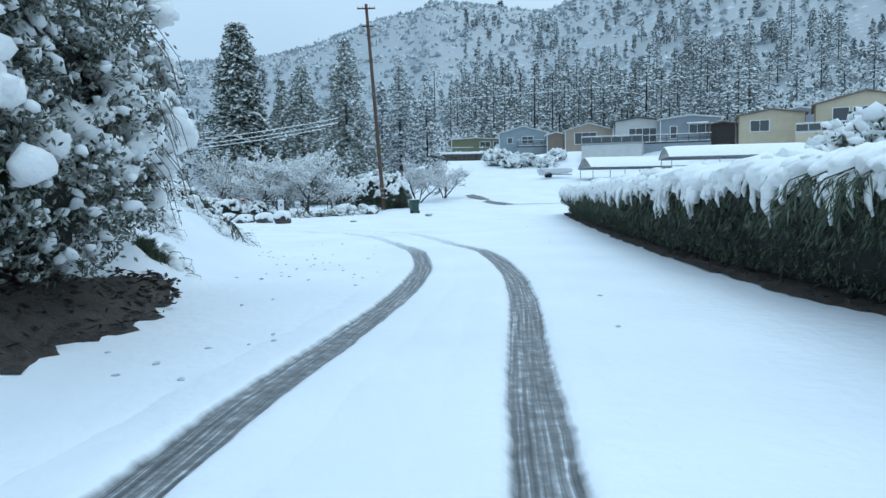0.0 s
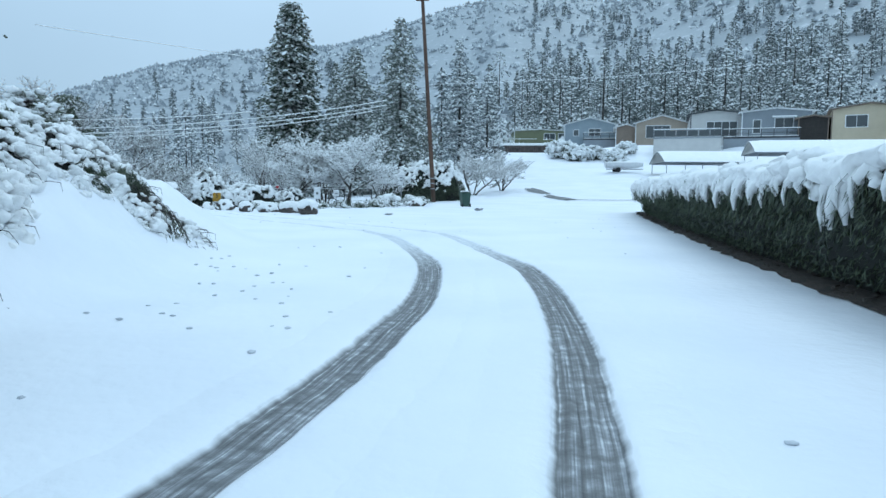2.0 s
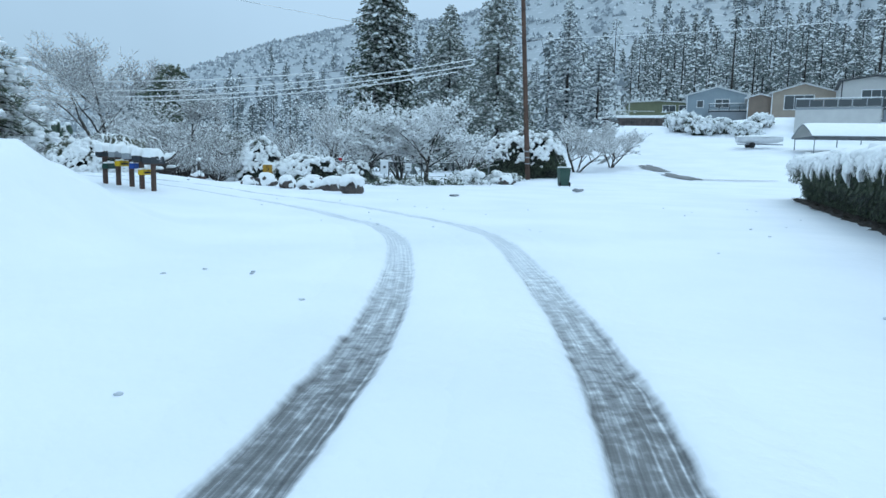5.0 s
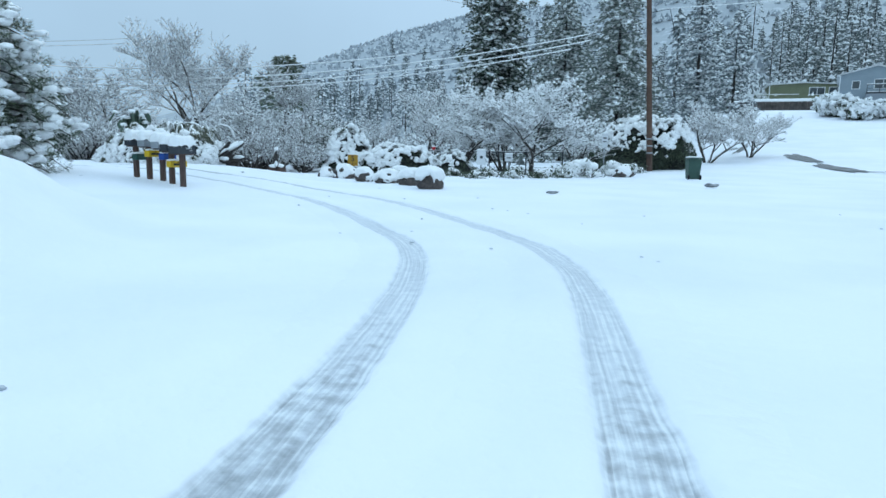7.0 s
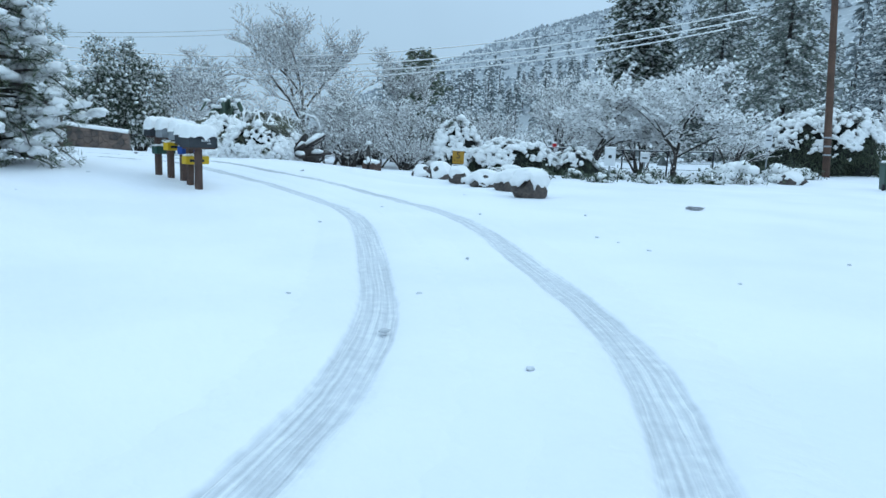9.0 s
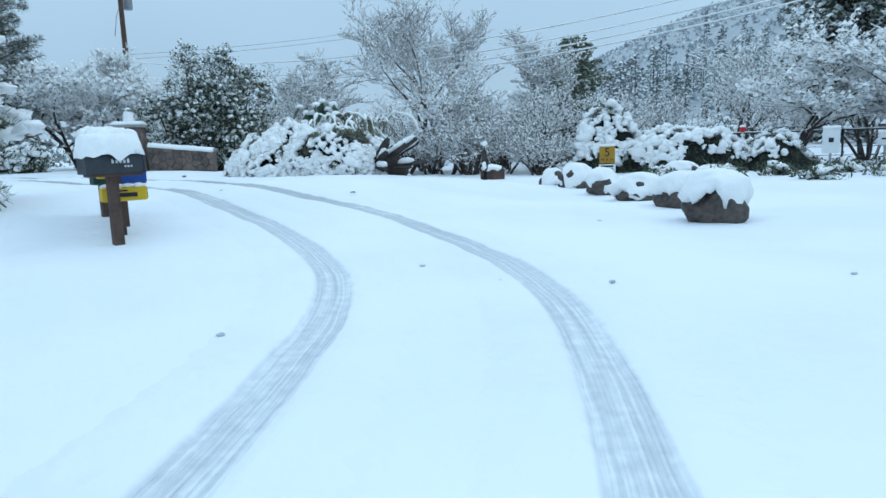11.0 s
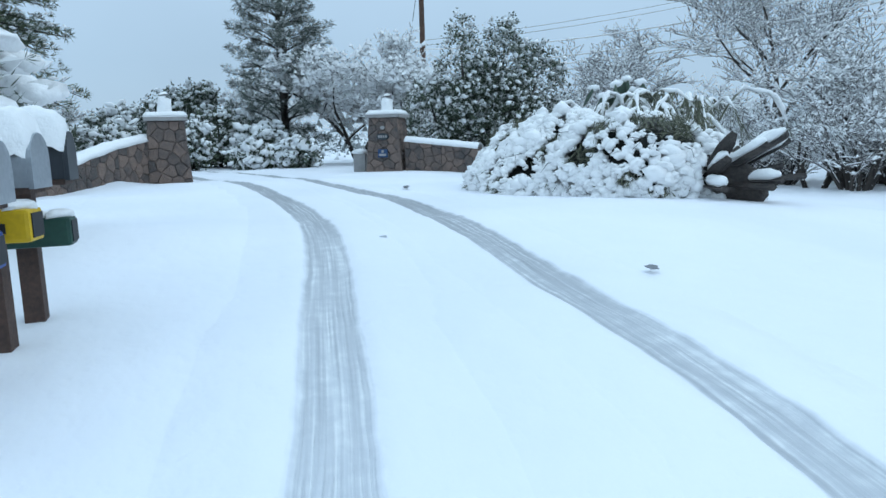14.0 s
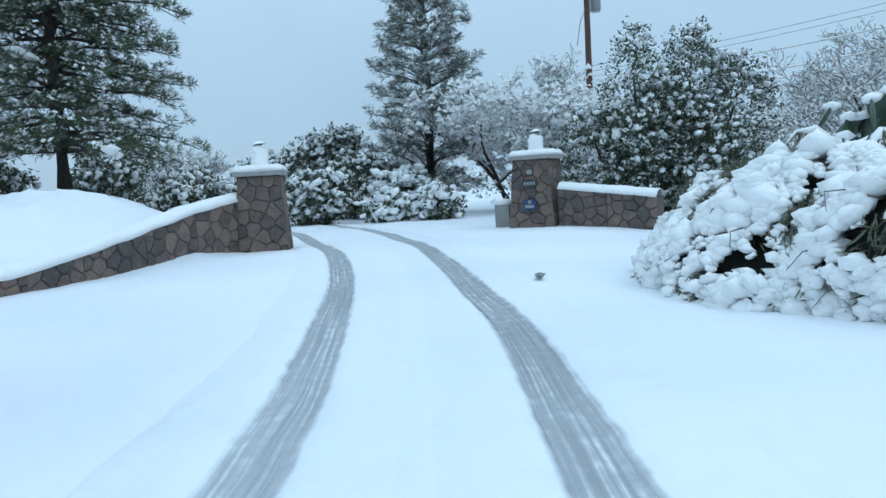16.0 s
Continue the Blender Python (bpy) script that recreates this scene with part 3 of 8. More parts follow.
def build_ground():
    xs, ys = lines(-33, 7, 0.21, 1700, 1.12), lines(2, 44, 0.21, 1700, 1.12)
    gx, gy = np.meshgrid(xs, ys)
    gz = height(gx, gy)
    # soft swell and lumps of the snow
    swell = np.zeros(gx.shape)
    bank_ = np.zeros(gx.shape)
    for j in range(gx.shape[0]):
        for i in range(gx.shape[1]):
            X, Y = gx[j, i], gy[j, i]
            if -70 < X < 60 and -20 < Y < 110:
                swell[j, i] = ripple(X, Y)
                bank_[j, i] = noise.noise((X * 0.9, Y * 0.9, 11)) + 0.6 * noise.noise((X * 2.1, Y * 2.1, 5)) + 0.3 * noise.noise((X * 4.3, Y * 4.3, 8))
    flat = height(gx, gy) - 0.54 * sm((-7.2 - gx) / 9)
    onbank = sm((flat - 0.15) / 0.6) * (gx < -2.5) * (gy < 34) * (gx > -60)
    gz = gz + swell + 0.19 * bank_ * onbank
    # ruts pressed into it
    for path in (PATH_L, PATH_R):
        near = np.full(gx.shape, 9.0)
        m = (gx > -42) & (gx < 4) & (gy > -4) & (gy < 36)
        px, py = gx[m], gy[m]
        d = np.full(px.shape, 9.0)
        for q in path[::2]:
            d = np.minimum(d, np.hypot(px - q[0], py - q[1]))
        near[m] = d
        gz -= 0.07 * (1 - sm((near - 0.36) / 0.22))
    nx, ny = len(xs), len(ys)
    verts = np.stack([gx, gy, gz], -1).reshape(-1, 3)
    idx = np.arange(nx * ny).reshape(ny, nx)
    quads = np.stack([idx[:-1, :-1], idx[:-1, 1:], idx[1:, 1:], idx[1:, :-1]], -1).reshape(-1, 4)
    me = bpy.data.meshes.new("ground")
    me.vertices.add(len(verts))
    me.vertices.foreach_set("co", verts.astype(np.float32).reshape(-1))
    me.loops.add(quads.size)
    me.loops.foreach_set("vertex_index", quads.astype(np.int32).reshape(-1))
    me.polygons.add(len(quads))
    me.polygons.foreach_set("loop_start", np.arange(0, quads.size, 4, dtype=np.int32))
    me.update(calc_edges=True)
    r = np.hypot(gx, gy).reshape(-1)
    at = me.attributes.new("scrub", "FLOAT", "POINT")
    at.data.foreach_set("value", sm((r - 130) / 90).astype(np.float32))
    me.materials.append(GROUND)
    me.shade_smooth()
    return tagged(new("ground", me), "snow-covered ground, drive and street under fresh snow", "snow", kind="structure")


build_ground()


def rut(path, label):
    """A tyre track: groove with pressed tread, low rims and snow shoulders that run out into the cover."""
    vs, fs, uv = [], [], []
    cols = [-0.95, -0.72, -0.46, -0.34, -0.28, -0.235, -0.20, -0.15, -0.09, -0.03, 0.03, 0.09, 0.15, 0.20, 0.235, 0.28, 0.34, 0.46, 0.72, 0.95]
    n_ = len(cols)
    for i, p in enumerate(path):
        a, b = path[max(i - 1, 0)], path[min(i + 1, len(path) - 1)]
        d = (b - a) / max(np.hypot(*(b - a)), 1e-6)
        nrm = np.array([-d[1], d[0]])
        along = i * 0.08
        wide = 1.0 - 0.14 * float(sm((along - 20) / 8))
        deep = 0.040 - 0.016 * float(sm((along - 20) / 8))
        for k, c in enumerate(cols):
            w = c * wide
            if abs(c) < 0.3:
                w *= 1 + 0.05 * noise.noise((along * 0.9, c * 9.0, 1.0)) + 0.07 * noise.noise((along * 4.0, c * 5.0, 4.0))
            q = p + nrm * w
            m = abs(c)
            prof = np.interp(m, [0, 0.15, 0.21, 0.27, 0.46, 0.72, 0.95], [-deep, -deep, 0.004, 0.013, 0.010, -0.008, -0.045])
            if m < 0.2:
                prof += 0.007 * (k % 2) + 0.006 * noise.noise((along * 6, c * 20.0, 6))
            elif m < 0.5:
                prof += 0.008 * noise.noise((along * 3, c * 8.0, 2))
            vs.append((q[0], q[1], ripple(*q) + prof))
            uv.append((c, along))
        if i:
            o = (i - 1) * n_
            for k in range(n_ - 1):
                fs.append((o + k, o + k + 1, o + n_ + k + 1, o + n_ + k))
    co = np.array(vs)
    co[:, 2] += height(co[:, 0], co[:, 1])
    me = face_mesh("tyre_track", co.tolist(), fs, RUT, True)
    lay = me.uv_layers.new(name="along")
    lay.data.foreach_set("uv", np.array([uv[lp.vertex_index] for lp in me.loops], np.float32).reshape(-1))
    return tagged(new("tyre_track", me), label, "tyre track", kind="structure")


for p_ in (TRACK_L, TRACK_R):
    rut(smooth_path(p_, 0.08), "tyre track pressed into the snow, wet and dark then packed pale")


# ---- trees and bushes ----
def tapered(name, parent, pts, radii, mat_=None, sides=8):
    p = Pile()
    p.tube(pts, radii, sides)
    return child(name, p.mesh(name, mat_ or BARK), parent)


def conifer_parts(h, r, seed, per=7, step=0.42, card=0.55, snow=0.5, droop=0.28, bare=0.08, lump=0.30, sparse=1.0, top_pow=0.75, reps=2, width=(0.25, 0.5)):
    """Trunk points, needle triangles and snow triangles of a fir or pine standing at the origin."""
    rng = np.random.default_rng(seed)
    C, D, L, W, S, SZ = [], [], [], [], [], []
    z = bare * h
    while z < h * 0.985:
        f = (z - bare * h) / (h - bare * h)
        reach = r * (1 - f) ** top_pow * rng.uniform(0.82, 1.08) + 0.15
        if f < 0.12:
            reach *= 0.7 + 2.5 * f
        k = max(3, int(per * (0.5 + 0.5 * reach / r)))
        a0 = rng.uniform(0, 6.28)
        for b in range(k):
            a = a0 + 6.283 * b / k + rng.normal(0, 0.25)
            ln = reach * rng.uniform(0.65, 1.12)
            m = max(4, int(ln / 0.22 * sparse))
            s = rng.uniform(0.08, 1, m) ** 0.8
            dirv = np.array([math.cos(a), math.sin(a), 0])
            lat = np.array([-math.sin(a), math.cos(a), 0])
            base = np.array([0, 0, z])
            c = base + dirv * (s * ln)[:, None] + lat * (rng.normal(0, 0.16, m) * ln * (1.1 - s) + rng.normal(0, 0.08, m))[:, None]
            c[:, 2] += -droop * ln * s ** 2 + 0.10 * ln * s + rng.normal(0, 0.07, m)
            for rep in range(reps):
                d = dirv + lat * rng.normal(0, 0.8, m)[:, None] + rng.normal(0, 0.25, (m, 3))
                d[:, 2] -= 0.35
                C.append(c + rng.normal(0, 0.05 + 0.03 * reps, (m, 3)))
                D.append(d)
                L.append(card * rng.uniform(0.6, 1.2, m))
                W.append(card * rng.uniform(*width, m))
            pick = rng.random(m) < snow
            S.append(c[pick] + np.array([0, 0, 0.07]))
            SZ.append(lump * rng.uniform(0.5, 1.15, pick.sum()))
        z += step * rng.uniform(0.75, 1.3) * (0.7 + 0.6 * (1 - f))
    C, D, L, W = map(np.concatenate, (C, D, L, W))
    S, SZ = np.concatenate(S), np.concatenate(SZ)
    return cards(C, D, L, W, rng), lumps(S, SZ, rng, 0.55)


def conifer(name, x, y, h, r, seed, label, mat_=None, lean=0.0, zoff=0.0, **kw):
    e = empty(name, (x, y, h1(x, y) - 0.15 + zoff), label, "tree")
    green, white = conifer_parts(h, r, seed, **kw)
    tapered("trunk", e, [(0, 0, 0), (0.03, 0, h * 0.35), (0, 0.04, h * 0.7), (0, 0, h * 0.985)], [h * 0.016 + 0.04, h * 0.012, h * 0.006, 0.015])
    child("crown", tri_mesh("crown", green, mat_ or NEEDLE), e)
    child("snow_load", tri_mesh("snow_load", white, SNOW_LEAF), e, "snow lying on the boughs")
    return e


def pine(name, x, y, h, r, seed, label, bare=0.2, top_pow=0.55, per=7, step=0.45, snow=0.3, lump=0.13, droop=0.05, rise=0.18, tufts=1.0, needle=0.24, zoff=0.0, blades=(0.02, 0.04), pads=0, base=0.75, mat_=None):
    """A pine: limbs that carry tufts of long needles towards their ends."""
    rng = np.random.default_rng(seed)
    P0, P1, R0, T, TD, S = [], [], [], [], [], []
    z = bare * h
    while z < h * 0.99:
        f = (z - bare * h) / (h - bare * h)
        reach = r * ((1 - f) ** top_pow) * rng.uniform(0.8, 1.1) * (base + (1 - base) * min(1, f * 5)) + 0.2
        k = max(3, int(per * (0.55 + 0.45 * reach / r)))
        a0 = rng.uniform(0, 6.28)
        for b in range(k):
            a = a0 + 6.283 * b / k + rng.normal(0, 0.25)
            ln = reach * rng.uniform(0.6, 1.12)
            dv, lat = np.array([math.cos(a), math.sin(a), 0]), np.array([-math.sin(a), math.cos(a), 0])
            s = np.linspace(0, 1, 6)
            pts = np.array([0, 0, z]) + dv * (s * ln)[:, None] + lat * (0.08 * ln * np.sin(s * 3 + a))[:, None]
            pts[:, 2] += rise * ln * s - droop * ln * s ** 2 + 0.04 * ln * np.sin(5 * s + b)
            P0.append(pts[:-1])
            P1.append(pts[1:])
            R0.append(0.035 * (ln / 3 + 0.2) * (1 - s[:-1]) + 0.008)
            m = max(3, int(ln * 7 * tufts))
            u = rng.uniform(0.3, 1.03, m) ** 0.8
            c = np.stack([np.interp(u, s, pts[:, q]) for q in range(3)], 1)
            off = rng.normal(0, 0.13, m) * ln * (1.05 - 0.5 * u)
            c = c + lat * off[:, None] + rng.normal(0, 0.05, (m, 3))
            c[:, 2] += np.abs(off) * 0.15 + rng.uniform(0, 0.08, m)
            T.append(c)
            TD.append(dv * 0.8 + lat * np.sign(off)[:, None] * 0.5 + np.array([0, 0, 0.25]))
            pick = rng.random(m) < snow
            S.append(c[pick] + np.array([0, 0, 0.07]))
        z += step * rng.uniform(0.7, 1.3) * (0.65 + 0.6 * (1 - f))
    P0, P1, R0, T, TD, S = map(np.concatenate, (P0, P1, R0, T, TD, S))
    e = empty(name, (x, y, h1(x, y) - 0.12 + zoff), label, "tree")
    tapered("trunk", e, [(0, 0, 0), (0.04, 0.02, h * 0.3), (-0.03, 0.03, h * 0.65), (0, 0, h * 0.98)], [h * 0.022 + 0.04, h * 0.018, h * 0.009, 0.015])
    child("limb_frame", tri_mesh("limb_frame", prisms(P0, P1, R0, R0 * 0.8), BARK), e)
    q = 13
    d = np.repeat(TD, q, 0) + rng.normal(0, 0.75, (len(T) * q, 3))
    d = unit(d)
    c = np.repeat(T, q, 0) + d * needle * 0.5 + rng.normal(0, 0.02, d.shape)
    child("needles", tri_mesh("needles", cards(c, d, needle * rng.uniform(0.7, 1.2, len(c)), rng.uniform(*blades, len(c)), rng), mat_ or PINE), e, kind="stuff")
    S = np.concatenate([S, S + rng.normal(0, 0.09, S.shape) * np.array([1, 1, 0.5])])
    child("snow_load", tri_mesh("snow_load", lumps(S, lump * rng.uniform(0.4, 1.2, len(S)), rng, 0.5), SNOW_LEAF), e, "snow lying on the boughs")
    if pads:
        heavy = Pile()
        for i in rng.choice(len(T), pads, replace=False):
            for j in range(4):
                w = rng.uniform(0.07, 0.17)
                heavy.blob(T[i] + unit(TD[i]) * rng.uniform(-0.3, 0.3) + np.array([0, 0, 0.1]), w * 1.4, w * 1.1, w * 0.6, float(rng.uniform(0, 90)), 0.6)
        child("snow_pad", heavy.mesh("snow_pad", SNOW_CAP), e, "heavy pads of snow on the boughs", kind="stuff")
    return e


def branch_tree(h, spread, seed, levels=5, trunks=1, kink=0.35, twig=0.010, ups=0.35):
    """Segments (p0, p1, r0, r1) of a bare branching tree at the origin."""
    rng = random.Random(seed)
    segs = []

    def grow(p, d, ln, r, lev):
        n_ = 3 if lev else 4
        for i in range(n_):
            d = (d + Vector((rng.gauss(0, kink), rng.gauss(0, kink), rng.gauss(0, kink * 0.6) + 0.05)) * 0.5).normalized()
            q = p + d * (ln / n_)
            r2 = max(twig, r * 0.86)
            segs.append((p.copy(), q.copy(), r, r2))
            p, r = q, r2
            if lev < levels and (i or lev):
                for _ in range(1 if lev < 2 else rng.choice((1, 2))):
                    a = rng.uniform(0, 6.28)
                    side = Vector((math.cos(a) * spread, math.sin(a) * spread, rng.uniform(-0.1, 0.6) * ups * 2))
                    grow(p, (d * 0.6 + side).normalized(), ln * rng.uniform(0.5, 0.74), max(twig, r * 0.6), lev + 1)
        if lev < levels:
            grow(p, d, ln * 0.6, max(twig, r * 0.7), lev + 1)

    for t in range(trunks):
        a = rng.uniform(0, 6.28)
        lean = 0.0 if trunks == 1 else 0.45
        grow(Vector((0.15 * math.cos(a) * (trunks > 1), 0.15 * math.sin(a) * (trunks > 1), 0)), Vector((lean * math.cos(a), lean * math.sin(a), 1)).normalized(), h * 0.40, h * 0.018 + 0.02, 0)
    return segs


def prisms(P0, P1, R0, R1, lift=None):
    """Three-sided sticks as triangles."""
    d = unit(P1 - P0)
    ref = np.where(np.abs(d[:, 2:3]) > 0.9, np.array([[1.0, 0, 0]]), np.array([[0, 0, 1.0]]))
    a = unit(np.cross(d, ref))
    b = np.cross(a, d)
    if lift is not None:
        P0, P1 = P0 + lift, P1 + lift
    t = []
    ring = [(math.cos(k), math.sin(k)) for k in (0.5, 0.5 + 2.094, 0.5 + 4.189)]
    A = [P0 + a * R0[:, None] * c + b * R0[:, None] * s for c, s in ring]
    B = [P1 + a * R1[:, None] * c + b * R1[:, None] * s for c, s in ring]
    for k in range(3):
        j = (k + 1) % 3
        t.append(np.stack([A[k], A[j], B[j]], 1))
        t.append(np.stack([A[k], B[j], B[k]], 1))
    return np.concatenate(t)


def snowy_tree(name, x, y, h, spread, seed, label, levels=5, trunks=1, load=0.045, zoff=0.0, category="tree", lumpy=0.25, **kw):
    """A leafless tree with snow along the top of every branch."""
    rng = np.random.default_rng(seed)
    segs = branch_tree(h, spread, seed, levels, trunks, **kw)
    P0, P1 = np.array([s[0] for s in segs]), np.array([s[1] for s in segs])
    R0, R1 = np.array([s[2] for s in segs]), np.array([s[3] for s in segs])
    k = h / max(P1[:, 2].max(), 0.1)
    P0, P1 = P0 * k, P1 * k
    e = empty(name, (x, y, h1(x, y) - 0.1 + zoff), label, category)
    thick = R0 > 0.028
    child("trunk", tri_mesh("trunk", prisms(P0[thick], P1[thick], R0[thick], R1[thick]), BARK), e, kind="stuff" if trunks > 4 else "")
    child("twig_crown", tri_mesh("twig_crown", ribbons(P0[~thick], P1[~thick], R0[~thick] * 0.8, R1[~thick] * 0.8, rng), HAZED_FROST_BARK), e)
    slope = np.abs(unit(P1 - P0)[:, 2])
    on = (slope < 0.95) & (rng.random(len(P0)) < 0.92)
    w = np.minimum(load, 0.5 * R0 + load * 0.38) * rng.uniform(0.4, 0.85, len(P0))
    lift = np.stack([0 * w, 0 * w, R0 * 0.7 + w * 0.5], 1)
    tris = [ribbons(P0[on] + lift[on], P1[on] + lift[on], w[on], w[on], rng)]
    ln = np.linalg.norm(P1 - P0, axis=1)
    cnt = np.where(on, np.minimum(2, (ln / 0.24 * (0.5 + lumpy) + rng.random(len(ln)) * 0.8).astype(int)), 0)
    i = np.repeat(np.arange(len(P0)), cnt)
    t = rng.random((len(i), 1))
    c = P0[i] * (1 - t) + P1[i] * t + lift[i] + rng.normal(0, 0.012 + 0.05 * lumpy, (len(i), 3))
    tris.append(crumbs(c, load * rng.uniform(0.5, 1.3 + 1.3 * lumpy, len(i)), rng))
    child("snow_load", tri_mesh("snow_load", np.concatenate(tris), FROST_TWIG), e, "snow lying along the branches")
    return e


def leafy_parts(shape, n, seed, card=0.16, leaves=21, clump=0.32, snow=0.6, lump=0.22, shell=0.45):
    """Clumps of leaves inside a union of ellipsoids (cx, cy, cz, rx, ry, rz), with snow on their tops."""
    rng = np.random.default_rng(seed)
    C, S = [], []
    vol = np.array([s[3] * s[4] * s[5] for s in shape])
    for s, k in zip(shape, (n * vol / vol.sum()).astype(int)):
        u = unit(rng.normal(size=(k, 3)))
        rad = rng.uniform(shell, 1.03, (k, 1)) ** 0.7
        c = np.array(s[:3]) + u * rad * np.array(s[3:])
        C.append(c[c[:, 2] > 0.05])
    C = np.concatenate(C)
    k = len(C)
    c = np.repeat(C, leaves, 0) + rng.normal(0, clump * 0.55, (k * leaves, 3)) * np.array([1, 1, 0.75])
    d = rng.normal(size=c.shape)
    d[:, 2] -= 0.3
    tri = cards(c, d, card * rng.uniform(0.7, 1.3, len(c)), card * rng.uniform(0.3, 0.5, len(c)), rng)
    upper = np.zeros(k)
    for s in shape:
        upper = np.maximum(upper, np.linalg.norm((C - np.array(s[:3])) / np.array(s[3:]), axis=1) + 0.25 * (C[:, 2] - s[2]) / s[5])
    pick = rng.random(k) < snow * np.clip(0.35 + upper * 0.75, 0, 1.2)
    sc = C[pick] + np.array([0, 0, clump * 0.35])
    sc = np.concatenate([sc, sc + rng.normal(0, clump * 0.6, sc.shape) * np.array([1, 1, 0.6])])
    return tri, round_lumps("snow_load", sc, lump * rng.uniform(0.3, 1.15, len(sc)), rng, SNOW_LEAF)


def leafy(name, x, y, shape, n, seed, label, category="bush", mat_=None, zoff=0.0, **kw):
    e = empty(name, (x, y, h1(x, y) - 0.05 + zoff), label, category)
    g_, w_ = leafy_parts(shape, n, seed, **kw)
    p = Pile()
    for s in shape:
        top = (s[0], s[1], s[2] + s[5] * 0.5)
        p.tube([(s[0] * 0.3, s[1] * 0.3, 0), (s[0] * 0.7, s[1] * 0.7, s[2] * 0.5), top], [0.09, 0.06, 0.02], 6)
    child("stem_frame", p.mesh("stem_frame", BARK), e)
    child("foliage", tri_mesh("foliage", g_, mat_ or BUSH_LEAF), e, kind="stuff")
    child("snow_load", w_, e, "snow lying in clumps on the leaves", kind="stuff")
    return e


def snow_bush(name, x, y, rx, ry, high, seed, label, turn=0.0, zoff=0.0, leaf=None, thick=0.10, gaps=0.0, cell=0.12, skirt=1.0, fronds=0, category="bush", sprays=900, peak=1.0, fine=1):
    """A plant weighed down by snow: drooping pillows laid one over the other down its sides, leaves and a core painted
    as shade in the gaps. skirt: how far down the snow reaches.
    """
    rng, nr = random.Random(seed), np.random.default_rng(seed)
    co, si = math.cos(radians(turn)), math.sin(radians(turn))
    z0 = h1(x, y)

    def skin(a, s):
        """The plant's outline at the bearing a and the share s of the way down."""
        s = min(0.999, max(0.001, s))
        ca, sa, el = math.cos(a), math.sin(a), (1 - s) * math.pi / 2
        big = 1 + 0.30 * noise.noise((ca * 1.3, sa * 1.3, s * 1.5 + seed)) + 0.16 * noise.noise((ca * 3.1, sa * 3.1, s * 3 + seed))
        r = math.cos(el) ** 0.9 * big
        z = math.sin(el) ** (1.15 * peak) * (1 + 0.30 * noise.noise((ca * s * 2.2, sa * s * 2.2, seed + 5)))
        return Vector((ca * r * rx, sa * r * ry, z * high))

    reach = 1.7 * max(rx, ry)
    gu = np.linspace(-reach, reach, 25)
    gx, gy = np.meshgrid(gu, gu)
    lie = height(x + gx * co - gy * si, y + gx * si + gy * co) - z0

    def ground(p):
        i, j = (min(24, max(0, round((q + reach) / reach * 12))) for q in (p.x, p.y))
        return float(lie[j, i])

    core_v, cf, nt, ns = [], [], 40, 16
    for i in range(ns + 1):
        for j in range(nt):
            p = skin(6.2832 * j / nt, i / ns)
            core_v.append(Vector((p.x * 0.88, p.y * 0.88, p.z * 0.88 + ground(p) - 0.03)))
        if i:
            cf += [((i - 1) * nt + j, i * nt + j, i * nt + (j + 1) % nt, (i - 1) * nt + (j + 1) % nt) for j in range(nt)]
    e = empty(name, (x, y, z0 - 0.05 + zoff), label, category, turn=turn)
    # solid shell under the pillows, its black stands for shade in the gaps
    child("shade_core", face_mesh("shade_core", core_v, cf, DARK_CORE, True), e, "near-black core that paints the shade inside the mound")
    white, bare = [], []
    rows = max(4, int((0.5 * (rx + ry) + high) * 0.95 / cell))
    for i in range(rows):
        s = (i + 0.5) / rows
        ring = 6.2832 * 0.5 * (rx + ry) * math.sin(s * math.pi / 2) ** 0.9
        m = max(3, int(ring / cell))
        for j in range(m):
            a = 6.2832 * (j + rng.random()) / m
            s1 = min(0.99, max(0.02, s + rng.gauss(0, 0.5 / rows)))
            p = skin(a, s1)
            cover = noise.noise((p.x * 1.5, p.y * 1.5, p.z * 1.2 + seed)) + 0.6 * noise.noise((p.x * 4, p.y * 4, p.z * 3 + seed)) + 0.40 - gaps - 5.0 * max(0.0, s1 - skirt)
            if cover < 0:
                bare.append((a, s1))
                continue
            # a string of pillows that runs down the side
            wide = thick * min(1.9, math.exp(rng.gauss(-0.12, 0.38))) * (0.7 + 0.4 * min(1.0, cover))
            n_, drift = rng.choice((3, 5, 6, 7, 8)), rng.gauss(0, 0.45)
            lift = wide * rng.uniform(-0.1, 0.9)
            for k in range(n_):
                q = skin(a + drift * k * wide / max(0.25, rx), min(1.0, s1 + k * 0.50 * wide / (0.5 * (rx + ry) + high)))
                f = (0.7, 0.95, 1.0, 1.0, 0.95, 0.85, 0.7, 0.5)[k] * rng.uniform(0.75, 1.25)
                white.append((q.x + rng.gauss(0, 0.02), q.y + rng.gauss(0, 0.02), q.z + ground(q) + lift * (1 - 0.22 * k), wide * f * rng.uniform(0.85, 1.35), wide * f * rng.uniform(0.85, 1.35), wide * f * rng.uniform(0.62, 0.95)))
    child("snow_load", lump_mesh("snow_load", white, SNOW_CAP, seed, fine), e, "thick drooping pillows of snow", kind="stuff")
    # leaf blades in the gaps and along the lower rim
    spots = [rng.choice(bare or [(0, 0.9)]) for _ in range(sprays)] + [(rng.uniform(0, 6.283), rng.uniform(0.85, 1.0)) for _ in range(sprays // 3)]
    c = []
    for a, s1 in spots:
        p = skin(a + rng.gauss(0, 0.05), min(1.0, s1 + rng.gauss(0, 0.03)))
        c.append((p.x, p.y, max(0.05, p.z) + ground(p)))
